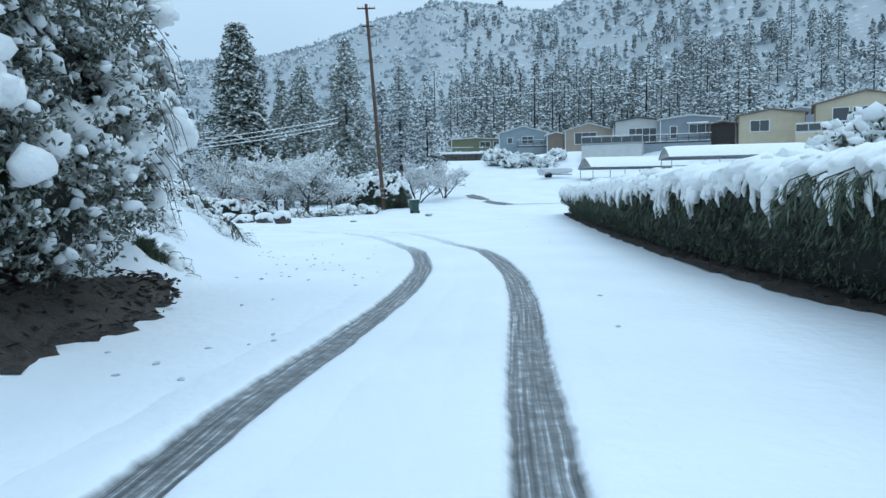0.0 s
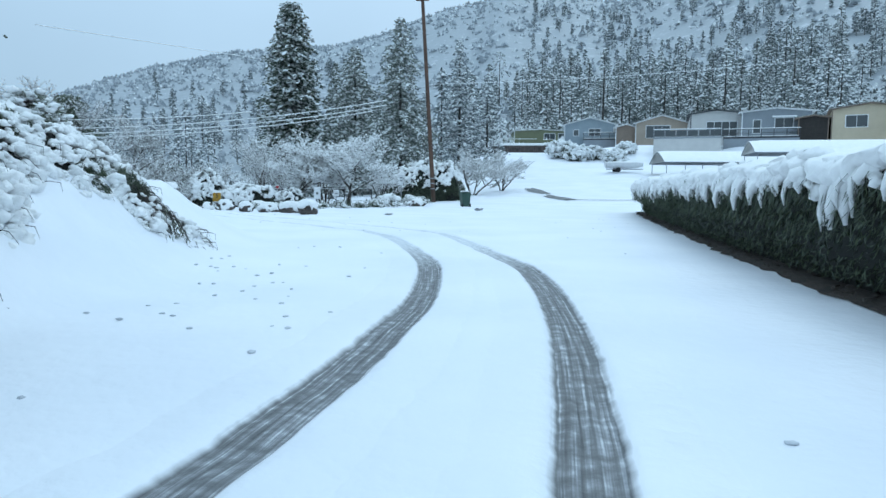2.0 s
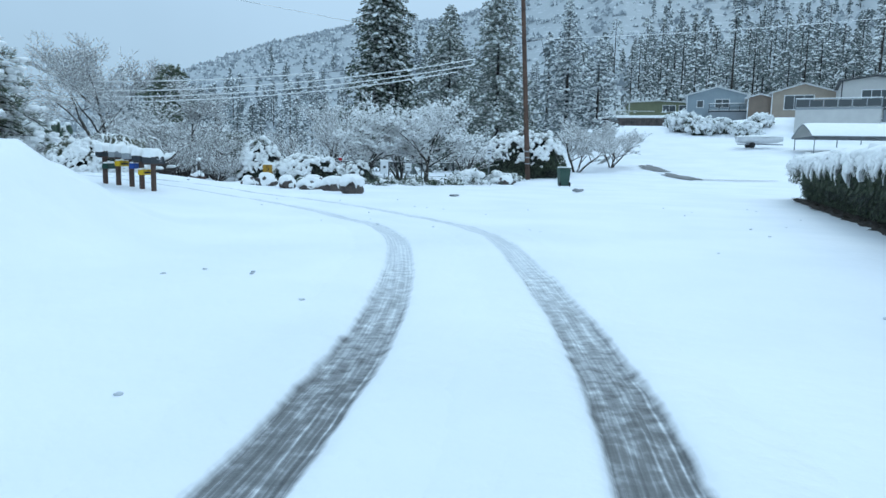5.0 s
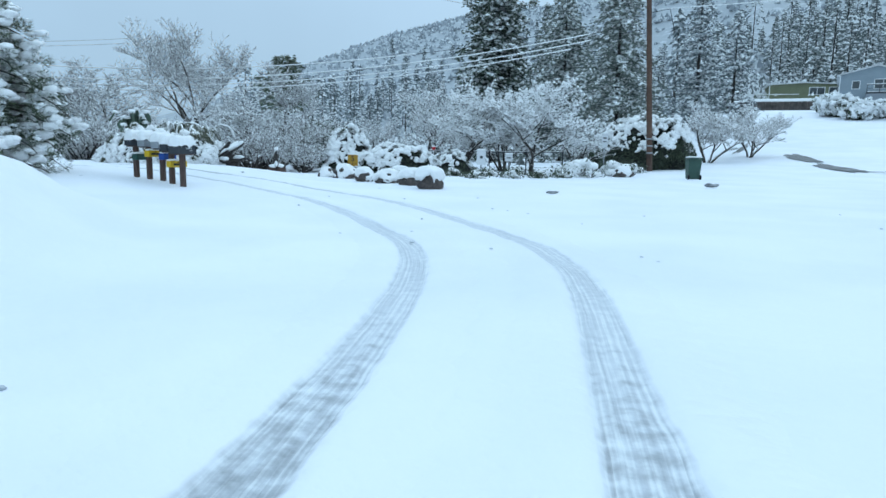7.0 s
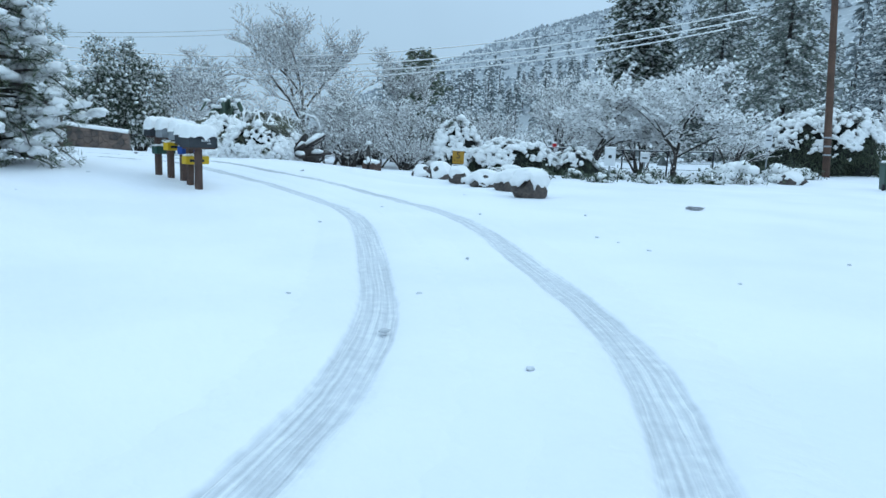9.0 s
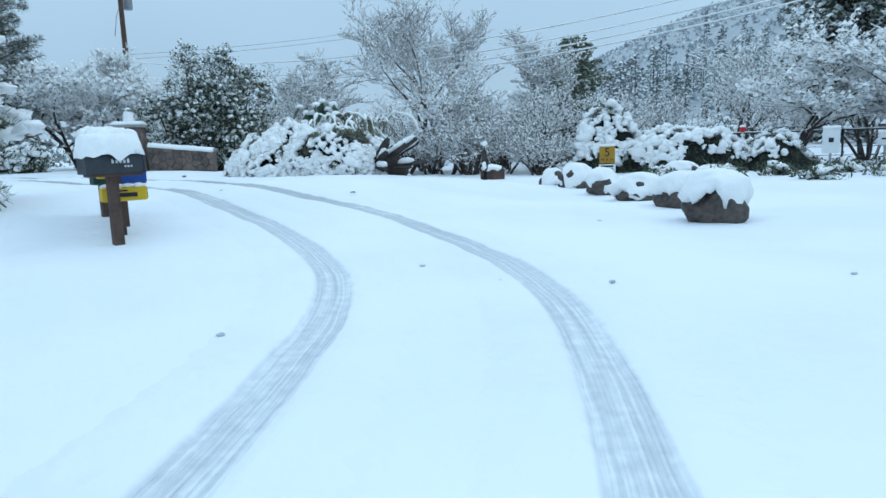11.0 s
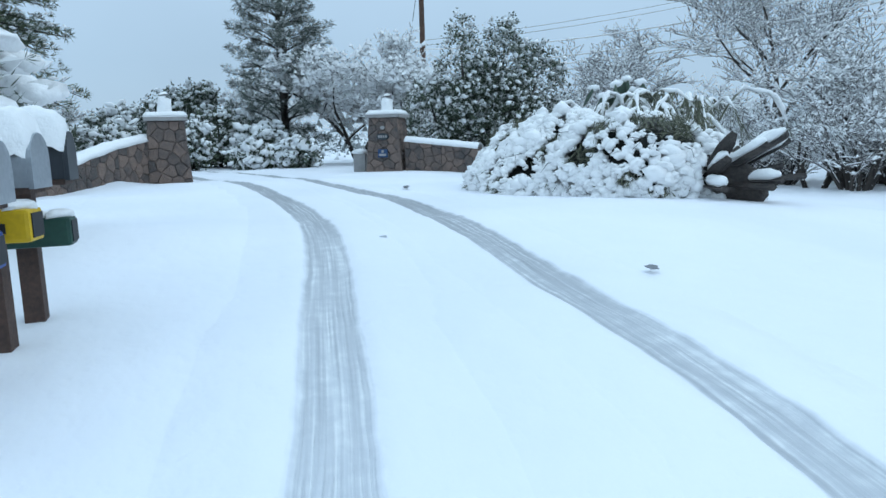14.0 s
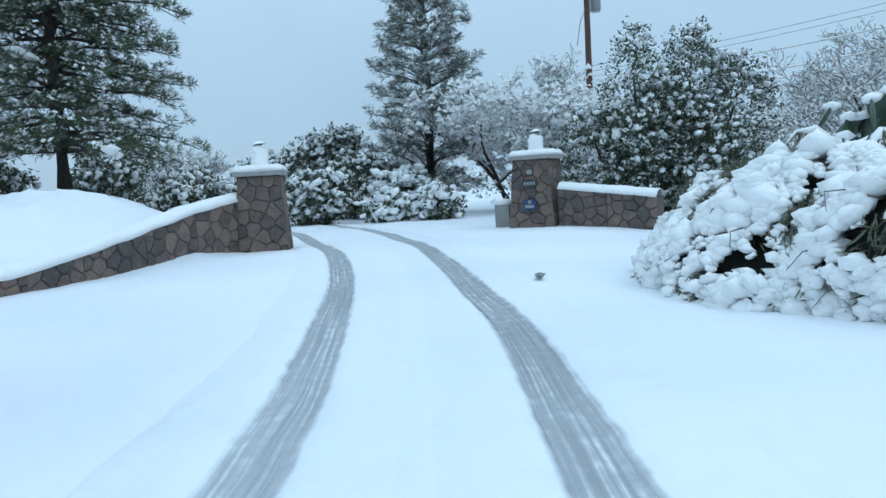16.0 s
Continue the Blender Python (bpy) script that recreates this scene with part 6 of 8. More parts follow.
mailbox(-11.35, 28.55, 4, BOX_GREY, "large charcoal mailbox on a wooden post under a loaf of snow", 0.56, 0.27, 0.27, 0.72)
mailbox(-11.85, 28.72, -4, BOX_GREY, "dark mailbox with a yellow newspaper tube on a wooden post", 0.46, 0.22, 0.24, 0.72, (YELLOW, 0.46), 0.36, bars=False)
mailbox(-12.3, 28.88, 2, BOX_SILVER, "galvanised mailbox with a blue newspaper tube on a wooden post", 0.46, 0.22, 0.24, 0.74, (BLUE, 0.40), 0.48, bars=False)
mailbox(-12.75, 28.9, -3, BOX_SILVER, "galvanised mailbox with a yellow newspaper tube on a wooden post", 0.46, 0.22, 0.24, 0.74, (YELLOW, 0.42), 0.50, bars=False)
mailbox(-13.2, 28.92, 3, BOX_GREY, "dark mailbox with a dark green newspaper tube on a wooden post", 0.46, 0.22, 0.24, 0.72, (GREEN_TUBE, 0.42), 0.38, bars=False)


# ---- mound of arching plants, cactus and dead stump by the gate ----
snow_bush("frond_mound", -19.25, 34.75, 1.6, 1.35, 1.10, 31, "low mound of arching fronds flattened under pillows of snow", 20, 0, None, 0.070, 0.06, 0.125, sprays=3600, fine=0)
snow_bush("frond_mound", -17.75, 35.2, 1.35, 1.2, 1.0, 32, "low mound of arching fronds flattened under pillows of snow", 50, 0, None, 0.070, 0.08, 0.125, sprays=3200, fine=0)
snow_bush("frond_mound", -19.0, 36.4, 1.5, 1.3, 1.25, 33, "taller arching grass-like plant bowed by snow", 10, 0, None, 0.068, 0.24, 0.14, fronds=36, sprays=4200, fine=0)
snow_bush("frond_mound", -20.5, 36.0, 1.25, 1.15, 1.15, 34, "low mound of arching fronds flattened under pillows of snow", 0, 0, None, 0.075, 0.12, 0.14, fronds=14, sprays=2600, fine=0)
snow_bush("drooping_bush", -5.75, 60.9, 3.3, 2.7, 3.1, 35, "wide drooping evergreen bush roofed with snow beside the street", 0, 0.0, BUSH_LEAF, 0.125, 0.10, 0.27, skirt=0.66, sprays=8000, fine=0, peak=0.65)


def cactus(x, y):
    e = empty("prickly_pear", (x, y, h1(x, y)), "prickly pear cactus with flat green pads capped with snow", "cactus")
    rng = random.Random(4)
    p0 = Pile()
    p0.tube([(0, 0, 0), (0.05, 0, 1.1), (0.0, 0.05, 2.1)], [0.12, 0.13, 0.10], 8)
    child("stem", p0.mesh("stem", CACTUS_PAD), e)
    for k in range(18):
        a = rng.uniform(0, 6.28)
        c = Vector((rng.gauss(0, 0.34), rng.gauss(0, 0.34), 1.8 + rng.uniform(-0.45, 0.45)))
        m = Matrix.Translation(c) @ Euler((rng.gauss(0, 0.5), rng.gauss(0, 0.4), a)).to_matrix().to_4x4()
        bm = bmesh.new()
        bmesh.ops.create_uvsphere(bm, u_segments=14, v_segments=8, radius=1, matrix=m @ Matrix.Diagonal((0.20, 0.04, 0.26, 1)))
        part("pad", bm, CACTUS_PAD, e, smooth=True)
        q = Pile()
        q.blob(m @ Vector((0, 0, 0.24)), 0.15, 0.13, 0.08, k, 0.4)
        child("pad_snow", q.mesh("pad_snow", SNOW_CAP), e, "snow on the pad's rim")
    return e


cactus(-24.2, 38.4)


def dead_stump(x, y, turn):
    """Splayed dead agave-like leaves round a dark stump."""
    e = empty("dead_plant", (x, y, h1(x, y) - 0.05), "dark dead plant with stiff splayed leaves carrying snow", "dead plant", turn=turn)
    core = Pile()
    core.blob((-0.05, 0, 0.28), 0.55, 0.5, 0.46, 3, 0.7, True)
    child("stump", core.mesh("stump", STUMP_WOOD), e)
    rng = random.Random(6)
    for k in range(15):
        a = -1.2 + 2.4 * k / 14 + rng.gauss(0, 0.15)
        ln = rng.uniform(0.8, 1.25)
        el = (0.10, 0.62, 0.35, 0.50, 0.05)[k % 5] + rng.gauss(0, 0.06)
        d = Vector((math.cos(a) * math.cos(el), math.sin(a) * math.cos(el) * 0.7, math.sin(el)))
        s = Vector((-0.1, 0.04 * (k - 7), 0.25))
        w = Vector((-math.sin(a), math.cos(a), 0)) * 0.115
        u = Vector((0, 0, 0.05))
        vs, fs = [], []
        for t, f in ((0, 0.8), (0.35, 1.0), (0.8, 0.95), (1, 0.55)):
            c = s + d * ln * t
            vs += [c - w * f - u * 0.2, c - u, c + w * f - u * 0.2, c + u * 0.7]
        for i in range(3):
            for j in range(4):
                fs.append((4 * i + j, 4 * i + (j + 1) % 4, 4 * i + 4 + (j + 1) % 4, 4 * i + 4 + j))
        fs += [(0, 1, 2, 3), (15, 14, 13, 12)]
        child("stiff_leaf", face_mesh("stiff_leaf", vs, fs, STUMP_WOOD), e)
        if k % 3 != 1:
            q = Pile()
            q.tube([s + d * ln * t + Vector((0, 0, 0.07)) for t in (0.25, 0.45, 0.65, 0.85, 0.97)], [0.04, 0.085, 0.075, 0.08, 0.03], 8)
            child("leaf_snow", q.mesh("leaf_snow", SNOW_CAP), e, "ridge of snow on the leaf")
    return e


dead_stump(-17.05, 36.0, 40)


def snag(x, y, h):
    e = empty("snag", (x, y, h1(x, y) - 0.05), "short broken dead trunk dusted with snow", "stump")
    p = Pile()
    p.tube([(0, 0, 0), (0.03, 0, h * 0.4), (-0.02, 0.02, h * 0.8), (0.02, 0, h)], [0.10, 0.08, 0.07, 0.04], 8)
    child("trunk", p.mesh("trunk", STUMP_WOOD), e)
    q = Pile()
    q.blob((0.02, 0, h + 0.03), 0.09, 0.09, 0.07, 2, 0.4)
    q.blob((0.05, -0.05, h * 0.45), 0.06, 0.06, 0.12, 5, 0.5)
    child("snow_cap", q.mesh("snow_cap", SNOW_CAP), e)


snag(-17.6, 39.9, 1.05)


def planter(x, y):
    e = empty("slatted_planter", (x, y, h1(x, y) - 0.02), "small slatted wooden planter heaped with snow", "planter")
    for k in range(7):
        part("slat", box(0.06, 0.03, 0.30, (-0.24 + 0.08 * k, -0.2, 0.03), 0.004), POST_WOOD, e)
        part("slat", box(0.06, 0.03, 0.30, (-0.24 + 0.08 * k, 0.2, 0.03), 0.004), POST_WOOD, e)
    for s in (-0.28, 0.28):
        part("end_board", box(0.03, 0.44, 0.28, (s, 0, 0.04), 0.004), POST_WOOD, e)
    q = Pile()
    q.blob((0, 0, 0.36), 0.33, 0.27, 0.12, 3, 0.3, True)
    child("snow_cap", q.mesh("snow_cap", SNOW_CAP), e)


planter(-18.4, 41.0)


# ---- gate: two stone pillars and their wing walls ----
def stones_on(parent, corners, cell, seed, gap=0.003, proud=0.011):
    """Irregular fieldstones over a quad face given by its four corners (bottom left, bottom right, top right, top left)."""
    bl, br, tr, tl = (Vector(c) for c in corners)
    w = ((br - bl).length + (tr - tl).length) / 2
    hh = ((tl - bl).length + (tr - br).length) / 2
    nrm = (br - bl).cross(tl - bl).normalized()
    rng = random.Random(seed)

    def at(u, v):
        return bl.lerp(br, u).lerp(tl.lerp(tr, u), v)

    # stone centres kept apart, then each stone is what lies nearest to its centre
    pts, tries = [], 0
    while tries < 1500:
        tries += 1
        p = (rng.uniform(0, w), rng.uniform(0, hh))
        if all(math.hypot((p[0] - q[0]) * 0.8, p[1] - q[1]) > cell * 0.72 for q in pts):
            pts.append(p)
    for p in pts:
        poly = [(0, 0), (w, 0), (w, hh), (0, hh)]
        for q in pts:
            if q is p:
                continue
            mx, my, nx, ny = (p[0] + q[0]) / 2, (p[1] + q[1]) / 2, q[0] - p[0], q[1] - p[1]
            out = []
            for i in range(len(poly)):
                a, b = poly[i], poly[(i + 1) % len(poly)]
                da, db = (a[0] - mx) * nx + (a[1] - my) * ny, (b[0] - mx) * nx + (b[1] - my) * ny
                if da <= 0:
                    out.append(a)
                if da * db < 0:
                    t = da / (da - db)
                    out.append((a[0] + (b[0] - a[0]) * t, a[1] + (b[1] - a[1]) * t))
            poly = out
            if len(poly) < 3:
                break
        if len(poly) < 3:
            continue
        cx, cy = sum(a for a, b in poly) / len(poly), sum(b for a, b in poly) / len(poly)
        c = at(cx / w, cy / hh)
        out, top = [], []
        lift = proud * rng.uniform(0.4, 1.3)
        for a, b in poly:
            q = at(a / w, b / hh)
            d = c - q
            q = q + d.normalized() * min(gap * rng.uniform(0.7, 1.8), d.length * 0.3)
            out.append(q - nrm * 0.015)
            top.append(q + d * rng.uniform(0.08, 0.2) + nrm * lift)
        vs = out + top + [c + nrm * (lift + rng.uniform(0.002, 0.014))]
        m_ = len(poly)
        fs = [(i, (i + 1) % m_, m_ + (i + 1) % m_, m_ + i) for i in range(m_)] + [(m_ + i, m_ + (i + 1) % m_, 2 * m_) for i in range(m_)]
        child("stone", face_mesh("stone", vs, fs, STONE), parent)


def pillar(x, y, z, turn, high, base, top, seed, label, plaques=False):
    e = empty("gate_pillar", (x, y, z), label, "gate pillar", "gate pillars", turn)
    bm = bmesh.new()
    b, t = base / 2 - 0.02, top / 2 - 0.02
    lo = [bm.verts.new((sx * b, sy * b, -0.3)) for sx, sy in ((-1, -1), (1, -1), (1, 1), (-1, 1))]
    hi = [bm.verts.new((sx * t, sy * t, high)) for sx, sy in ((-1, -1), (1, -1), (1, 1), (-1, 1))]
    bm.faces.new(lo[::-1])
    bm.faces.new(hi)
    for k in range(4):
        bm.faces.new((lo[k], lo[(k + 1) % 4], hi[(k + 1) % 4], hi[k]))
    part("core", bm, MORTAR, e, "mortar core")
    b, t = base / 2, top / 2
    for k in range(4):
        m = Matrix.Rotation(math.pi / 2 * k, 4, "Z")
        q = [m @ Vector(v) for v in ((-b, -b, 0), (b, -b, 0), (t, -t, high), (-t, -t, high))]
        stones_on(e, q, 0.25, seed + k)
    part("cap", box(top + 0.16, top + 0.16, 0.09, (0, 0, high), 0.015), CONCRETE, e, "flat concrete cap")
    s = Pile()
    w = (top + 0.16) / 2
    vs, fs, n_ = [], [], 12
    for i in range(n_ + 1):
        for j in range(n_ + 1):
            u, v = 2 * i / n_ - 1, 2 * j / n_ - 1
            edge = max(abs(u), abs(v))
            vs.append((u * w * 1.02, v * w * 1.02, high + 0.09 + 0.115 * (1 - max(0, edge - 0.86) / 0.14 * 0.75) + 0.012 * noise.noise((u * 2, v * 2, seed))))
    for i in range(n_):
        for j in range(n_):
            o = i * (n_ + 1) + j
            fs.append((o, o + n_ + 1, o + n_ + 2, o + 1))
    rim = [i * (n_ + 1) for i in range(n_ + 1)] + [n_ * (n_ + 1) + j for j in range(1, n_ + 1)] + [i * (n_ + 1) + n_ for i in range(n_ - 1, -1, -1)] + [j for j in range(n_ - 1, 0, -1)]
    o = len(vs)
    vs += [(vs[i][0] * 0.985, vs[i][1] * 0.985, high + 0.088) for i in rim]
    for k in range(len(rim)):
        k2 = (k + 1) % len(rim)
        fs.append((rim[k], rim[k2], o + k2, o + k))
    s.add([Vector(v) for v in vs], fs)
    child("snow_cap", s.mesh("snow_cap", SNOW_CAP), e, "flat slab of snow on the cap")
    f = Pile()
    f.tube([(0, 0, high + 0.15), (0, 0, high + 0.25), (0, 0.01, high + 0.38), (0, 0.015, high + 0.50), (0, 0.01, high + 0.60), (0, 0, high + 0.66)], [0.17, 0.165, 0.15, 0.15, 0.12, 0.04], 14)
    f.blob((0.02, -0.02, high + 0.42), 0.13, 0.12, 0.16, seed, 0.4, True)
    child("finial", f.mesh("finial", SNOW_CAP), e, "finial hidden in a tall lump of snow")
    if plaques:
        tilt = math.degrees(math.atan2((base - top) / 2, high))

        def plate(name, zc, w_, h_, mat_, oval, label_):
            xx = base / 2 - (base - top) / 2 * zc / high + 0.058
            bm_ = bmesh.new()
            if oval:
                bmesh.ops.create_cone(bm_, cap_ends=True, segments=28, radius1=1, radius2=0.96, depth=0.03, matrix=Matrix.Rotation(math.pi / 2, 4, "Y"))
                for v in bm_.verts:
                    v.co.y *= w_ / 2
                    v.co.z *= h_ / 2
            else:
                bmesh.ops.create_cube(bm_, size=1, matrix=Matrix.Diagonal((0.025, w_, h_, 1)))
            ob = part(name, bm_, mat_, e, label_)
            ob.matrix_basis = pose(xx, 0.0, zc, 0, -tilt, 0)
            return ob

        p1 = plate("oval_plaque", high * 0.66, 0.36, 0.19, BOX_GREY, True, "dark oval plaque")
        for k in range(4):
            part("lettering_bar", box(0.006, 0.045, 0.07, (0.018, -0.10 + 0.066 * k, -0.035)), CONCRETE, p1, "plain bar of numbering")
        p2 = plate("blue_plaque", high * 0.36, 0.27, 0.22, PLAQUE_BLUE, False, "dark blue enamel plaque")
        part("lettering_bar", box(0.006, 0.20, 0.06, (0.015, 0, -0.07)), CONCRETE, p2, "plain bar of lettering")
        part("emblem", box(0.006, 0.07, 0.07, (0.015, 0, 0.02)), CONCRETE, p2, "plain square emblem")
        p3 = plate("small_tag", high * 0.82, 0.13, 0.10, CONCRETE, True, "small pale tag")
    return e


def wing_wall(pts, heights, label, seed, thick=0.34):
    """A stone wall along pts that falls in height, with snow on its top."""
    e = empty("wing_wall", (pts[0][0], pts[0][1], h1(*pts[0]) * 0 + BASE_Z), label, "wall", "gate wing walls")
    o = Vector((pts[0][0], pts[0][1], 0))
    P = [Vector((*p, 0)) - o for p in pts]
    cv, cf = [], []
    for i, p in enumerate(P):
        d = (P[min(i + 1, len(P) - 1)] - P[max(i - 1, 0)]).normalized()
        n_ = Vector((-d.y, d.x, 0)) * (thick / 2 - 0.03)
        for s, z in ((-1, -0.4), (1, -0.4), (1, heights[i]), (-1, heights[i])):
            cv.append(p + n_ * s + Vector((0, 0, z)))
        if i:
            a = 4 * (i - 1)
            for k in range(4):
                cf.append((a + k, a + (k + 1) % 4, a + 4 + (k + 1) % 4, a + 4 + k))
    cf += [(0, 1, 2, 3), tuple(range(4 * len(P) - 1, 4 * len(P) - 5, -1))]
    child("core", face_mesh("core", cv, cf, MORTAR), e, "mortar core")
    for i in range(len(P) - 1):
        d = (P[i + 1] - P[i]).normalized()
        n_ = Vector((-d.y, d.x, 0)) * (thick / 2)
        h0, h2 = heights[i], heights[i + 1]
        z = Vector((0, 0, 1))
        stones_on(e, [P[i + 1] + n_, P[i] + n_, P[i] + n_ + z * h0, P[i + 1] + n_ + z * h2], 0.26, seed + i)
        stones_on(e, [P[i] - n_, P[i + 1] - n_, P[i + 1] - n_ + z * h2, P[i] - n_ + z * h0], 0.26, seed + 50 + i)
    # snow along the top
    vs, fs, K = [], [], 9
    fine = []
    for i in range(len(P) - 1):
        m = max(2, int((P[i + 1] - P[i]).length / 0.1))
        fine += [(P[i].lerp(P[i + 1], k / m), heights[i] + (heights[i + 1] - heights[i]) * k / m, (P[i + 1] - P[i]).normalized()) for k in range(m)]
    fine.append((P[-1], heights[-1], (P[-1] - P[-2]).normalized()))
    for i, (p, hh, d) in enumerate(fine):
        n_ = Vector((-d.y, d.x, 0))
        for k in range(K):
            t = 2 * k / (K - 1) - 1
            lip = 0.02 * noise.noise((i * 0.4, k, seed))
            vs.append(p + n_ * (t * (thick / 2 + 0.045) + lip) + Vector((0, 0, hh - 0.02 + 0.15 * (1 - abs(t) ** 3.5) + 0.02 * noise.noise((i * 0.25, k * 0.6, seed)))))
        if i:
            a = (i - 1) * K
            for k in range(K - 1):
                fs.append((a + k, a + k + 1, a + K + k + 1, a + K + k))
            fs.append((a + K - 1, a, a + K, a + 2 * K - 1))
    child("snow_cap", face_mesh("snow_cap", vs, fs, SNOW_CAP, True), e, "ridge of snow along the wall top")
    return e


BASE_Z = 0.50
pillar(-25.95, 28.10, 0.30, 8, 1.62, 0.95, 0.76, 11, "tapered fieldstone gate pillar with a concrete cap and snow")
pillar(-28.05, 33.60, 0.50, -28, 1.50, 1.00, 0.80, 23, "tapered fieldstone gate pillar with an oval plaque and a blue plaque", True)
wing_wall([(-25.75, 27.65), (-24.6, 27.15), (-23.5, 26.75), (-22.4, 26.35), (-21.5, 26.1), (-20.5, 25.95), (-19.4, 25.9)], [1.02, 0.85, 0.62, 0.40, 0.28, 0.26, 0.22], "fieldstone wing wall sloping down from the gate pillar", 41)
wing_wall([(-27.6, 34.05), (-26.9, 34.9), (-26.2, 35.7)], [0.86, 0.74, 0.62], "fieldstone wing wall sloping down behind the fronds", 61)


def utility_box(x, y, turn):
    e = empty("utility_box", (x, y, BASE_Z + 0.02), "grey utility box beside the gate pillar capped with snow", "utility box", turn=turn)
    part("body", box(0.34, 0.34, 0.52, (0, 0, 0), 0.02), CONCRETE, e)
    q = Pile()
    q.blob((0, 0, 0.56), 0.22, 0.22, 0.10, 2, 0.25, True)
    child("snow_cap", q.mesh("snow_cap", SNOW_CAP), e)


utility_box(-28.75, 32.90, -20)


# ---- trees round the gate ----
pine("pine_tree", -30.9, 21.75, 9.4, 3.7, 51, "broad pine with dark trunk and light snow above the drive", bare=0.17, top_pow=0.40, per=13, step=0.33, snow=0.5, lump=0.07, tufts=1.6, rise=0.02, droop=0.20, base=0.85, needle=0.22, blades=(0.012, 0.026), pads=40)
pine("pine_tree", -38.4, 31.2, 12.2, 2.4, 52, "slender grey-green pine behind the gate dusted with snow", bare=0.05, snow=0.5, lump=0.09, step=0.42, per=8, top_pow=0.45, rise=0.55, droop=0.25, tufts=1.7, needle=0.30, blades=(0.012, 0.026), base=0.9, mat_=FROST_PINE)
pine("pine_tree", -15.4, 26.9, 4.0, 1.7, 53, "young pine on the bank with boughs loaded with snow", bare=0.08, step=0.24, top_pow=0.45, snow=0.3, lump=0.09, droop=0.45, per=10, tufts=2.0, pads=150, needle=0.17, blades=(0.007, 0.014))
pine("pine_tree", -24.5, 19.5, 8.5, 3.0, 54, "pine on the bank behind the mailboxes", bare=0.15, tufts=0.6)
leafy("evergreen_thicket", -30.3, 37.0, [(0, 0.2, 1.7, 1.4, 1.6, 1.6), (1.1, -0.9, 2.9, 0.85, 0.85, 1.8), (0.3, 0.8, 3.1, 0.9, 0.85, 1.9), (-0.5, 2.3, 2.5, 1.0, 1.0, 1.7), (0.5, 0.0, 2.3, 1.2, 1.3, 1.3), (1.0, 0.9, 1.3, 1.2, 1.3, 1.2), (-0.2, -1.6, 1.6, 1.0, 1.0, 1.5)], 1650, 61, "dense evergreen thicket with two pointed tops behind the gate wall", snow=1.1, lump=0.085, leaves=26, card=0.10, clump=0.2)
snowy_tree("snowy_bush", -37.6, 34.2, 5.4, 0.9, 62, "wide white-frosted bush behind the gate", levels=4, trunks=4, load=0.058, category="bush", lumpy=1.0)
snowy_tree("snowy_bush", -35.0, 35.4, 4.4, 0.9, 63, "wide white-frosted bush behind the gate", levels=4, trunks=4, load=0.058, category="bush", lumpy=1.0)
snowy_tree("snowy_bush", -40.6, 36.8, 5.2, 0.9, 64, "wide white-frosted bush behind the gate", levels=4, trunks=4, load=0.058, category="bush", lumpy=1.0)
leafy("evergreen_bush", -39.8, 26.9, [(0, 0, 1.7, 1.5, 1.6, 1.6), (0.2, 0.9, 2.7, 0.8, 0.8, 0.9)], 520, 65, "tall evergreen bush heavy with snow past the gate", snow=0.95, lump=0.13, clump=0.27)
leafy("evergreen_bush", -37.6, 28.6, [(0, 0, 1.2, 1.2, 1.3, 1.2)], 300, 66, "rounded evergreen bush heavy with snow past the gate", snow=0.95, lump=0.13, clump=0.27)
leafy("evergreen_bush", -34.6, 27.6, [(0, 0, 0.85, 0.9, 1.0, 0.85)], 240, 67, "rounded evergreen bush beside the drive with snow on top", snow=0.9, lump=0.15, clump=0.25)
leafy("evergreen_bush", -36.4, 30.3, [(0, 0, 0.8, 0.8, 1.1, 0.8)], 200, 68, "low evergreen bush heavy with snow past the gate", snow=0.7, lump=0.2, clump=0.25)
leafy("evergreen_bush", -33.8, 29.9, [(0, 0, 0.45, 0.6, 0.7, 0.45)], 110, 69, "small low bush buried in snow past the gate", snow=0.85, lump=0.18, clump=0.22)
leafy("evergreen_bush", -33.2, 31.4, [(0, 0, 0.5, 0.6, 0.7, 0.5)], 120, 70, "small low bush buried in snow past the gate", snow=0.85, lump=0.18, clump=0.22)
leafy("evergreen_bush", -43.0, 24.2, [(0, 0, 1.4, 1.6, 1.7, 1.4)], 420, 71, "evergreen bush heavy with snow below the drive", snow=0.6, lump=0.2, clump=0.27)
leafy("evergreen_bush", -36.8, 24.9, [(0, 0, 0.9, 1.0, 1.1, 0.9)], 260, 72, "evergreen bush heavy with snow below the drive", snow=0.6, lump=0.18, clump=0.26)
snowy_tree("snowy_bush", -41.0, 21.5, 3.4, 0.8, 73, "thin bare bush frosted with snow below the drive", levels=4, trunks=3, load=0.04, category="bush")
snowy_tree("snowy_bush", -46.0, 30.5, 4.6, 0.9, 74, "wide white-frosted bush behind the gate", levels=4, trunks=4, load=0.058, category="bush", lumpy=1.0)

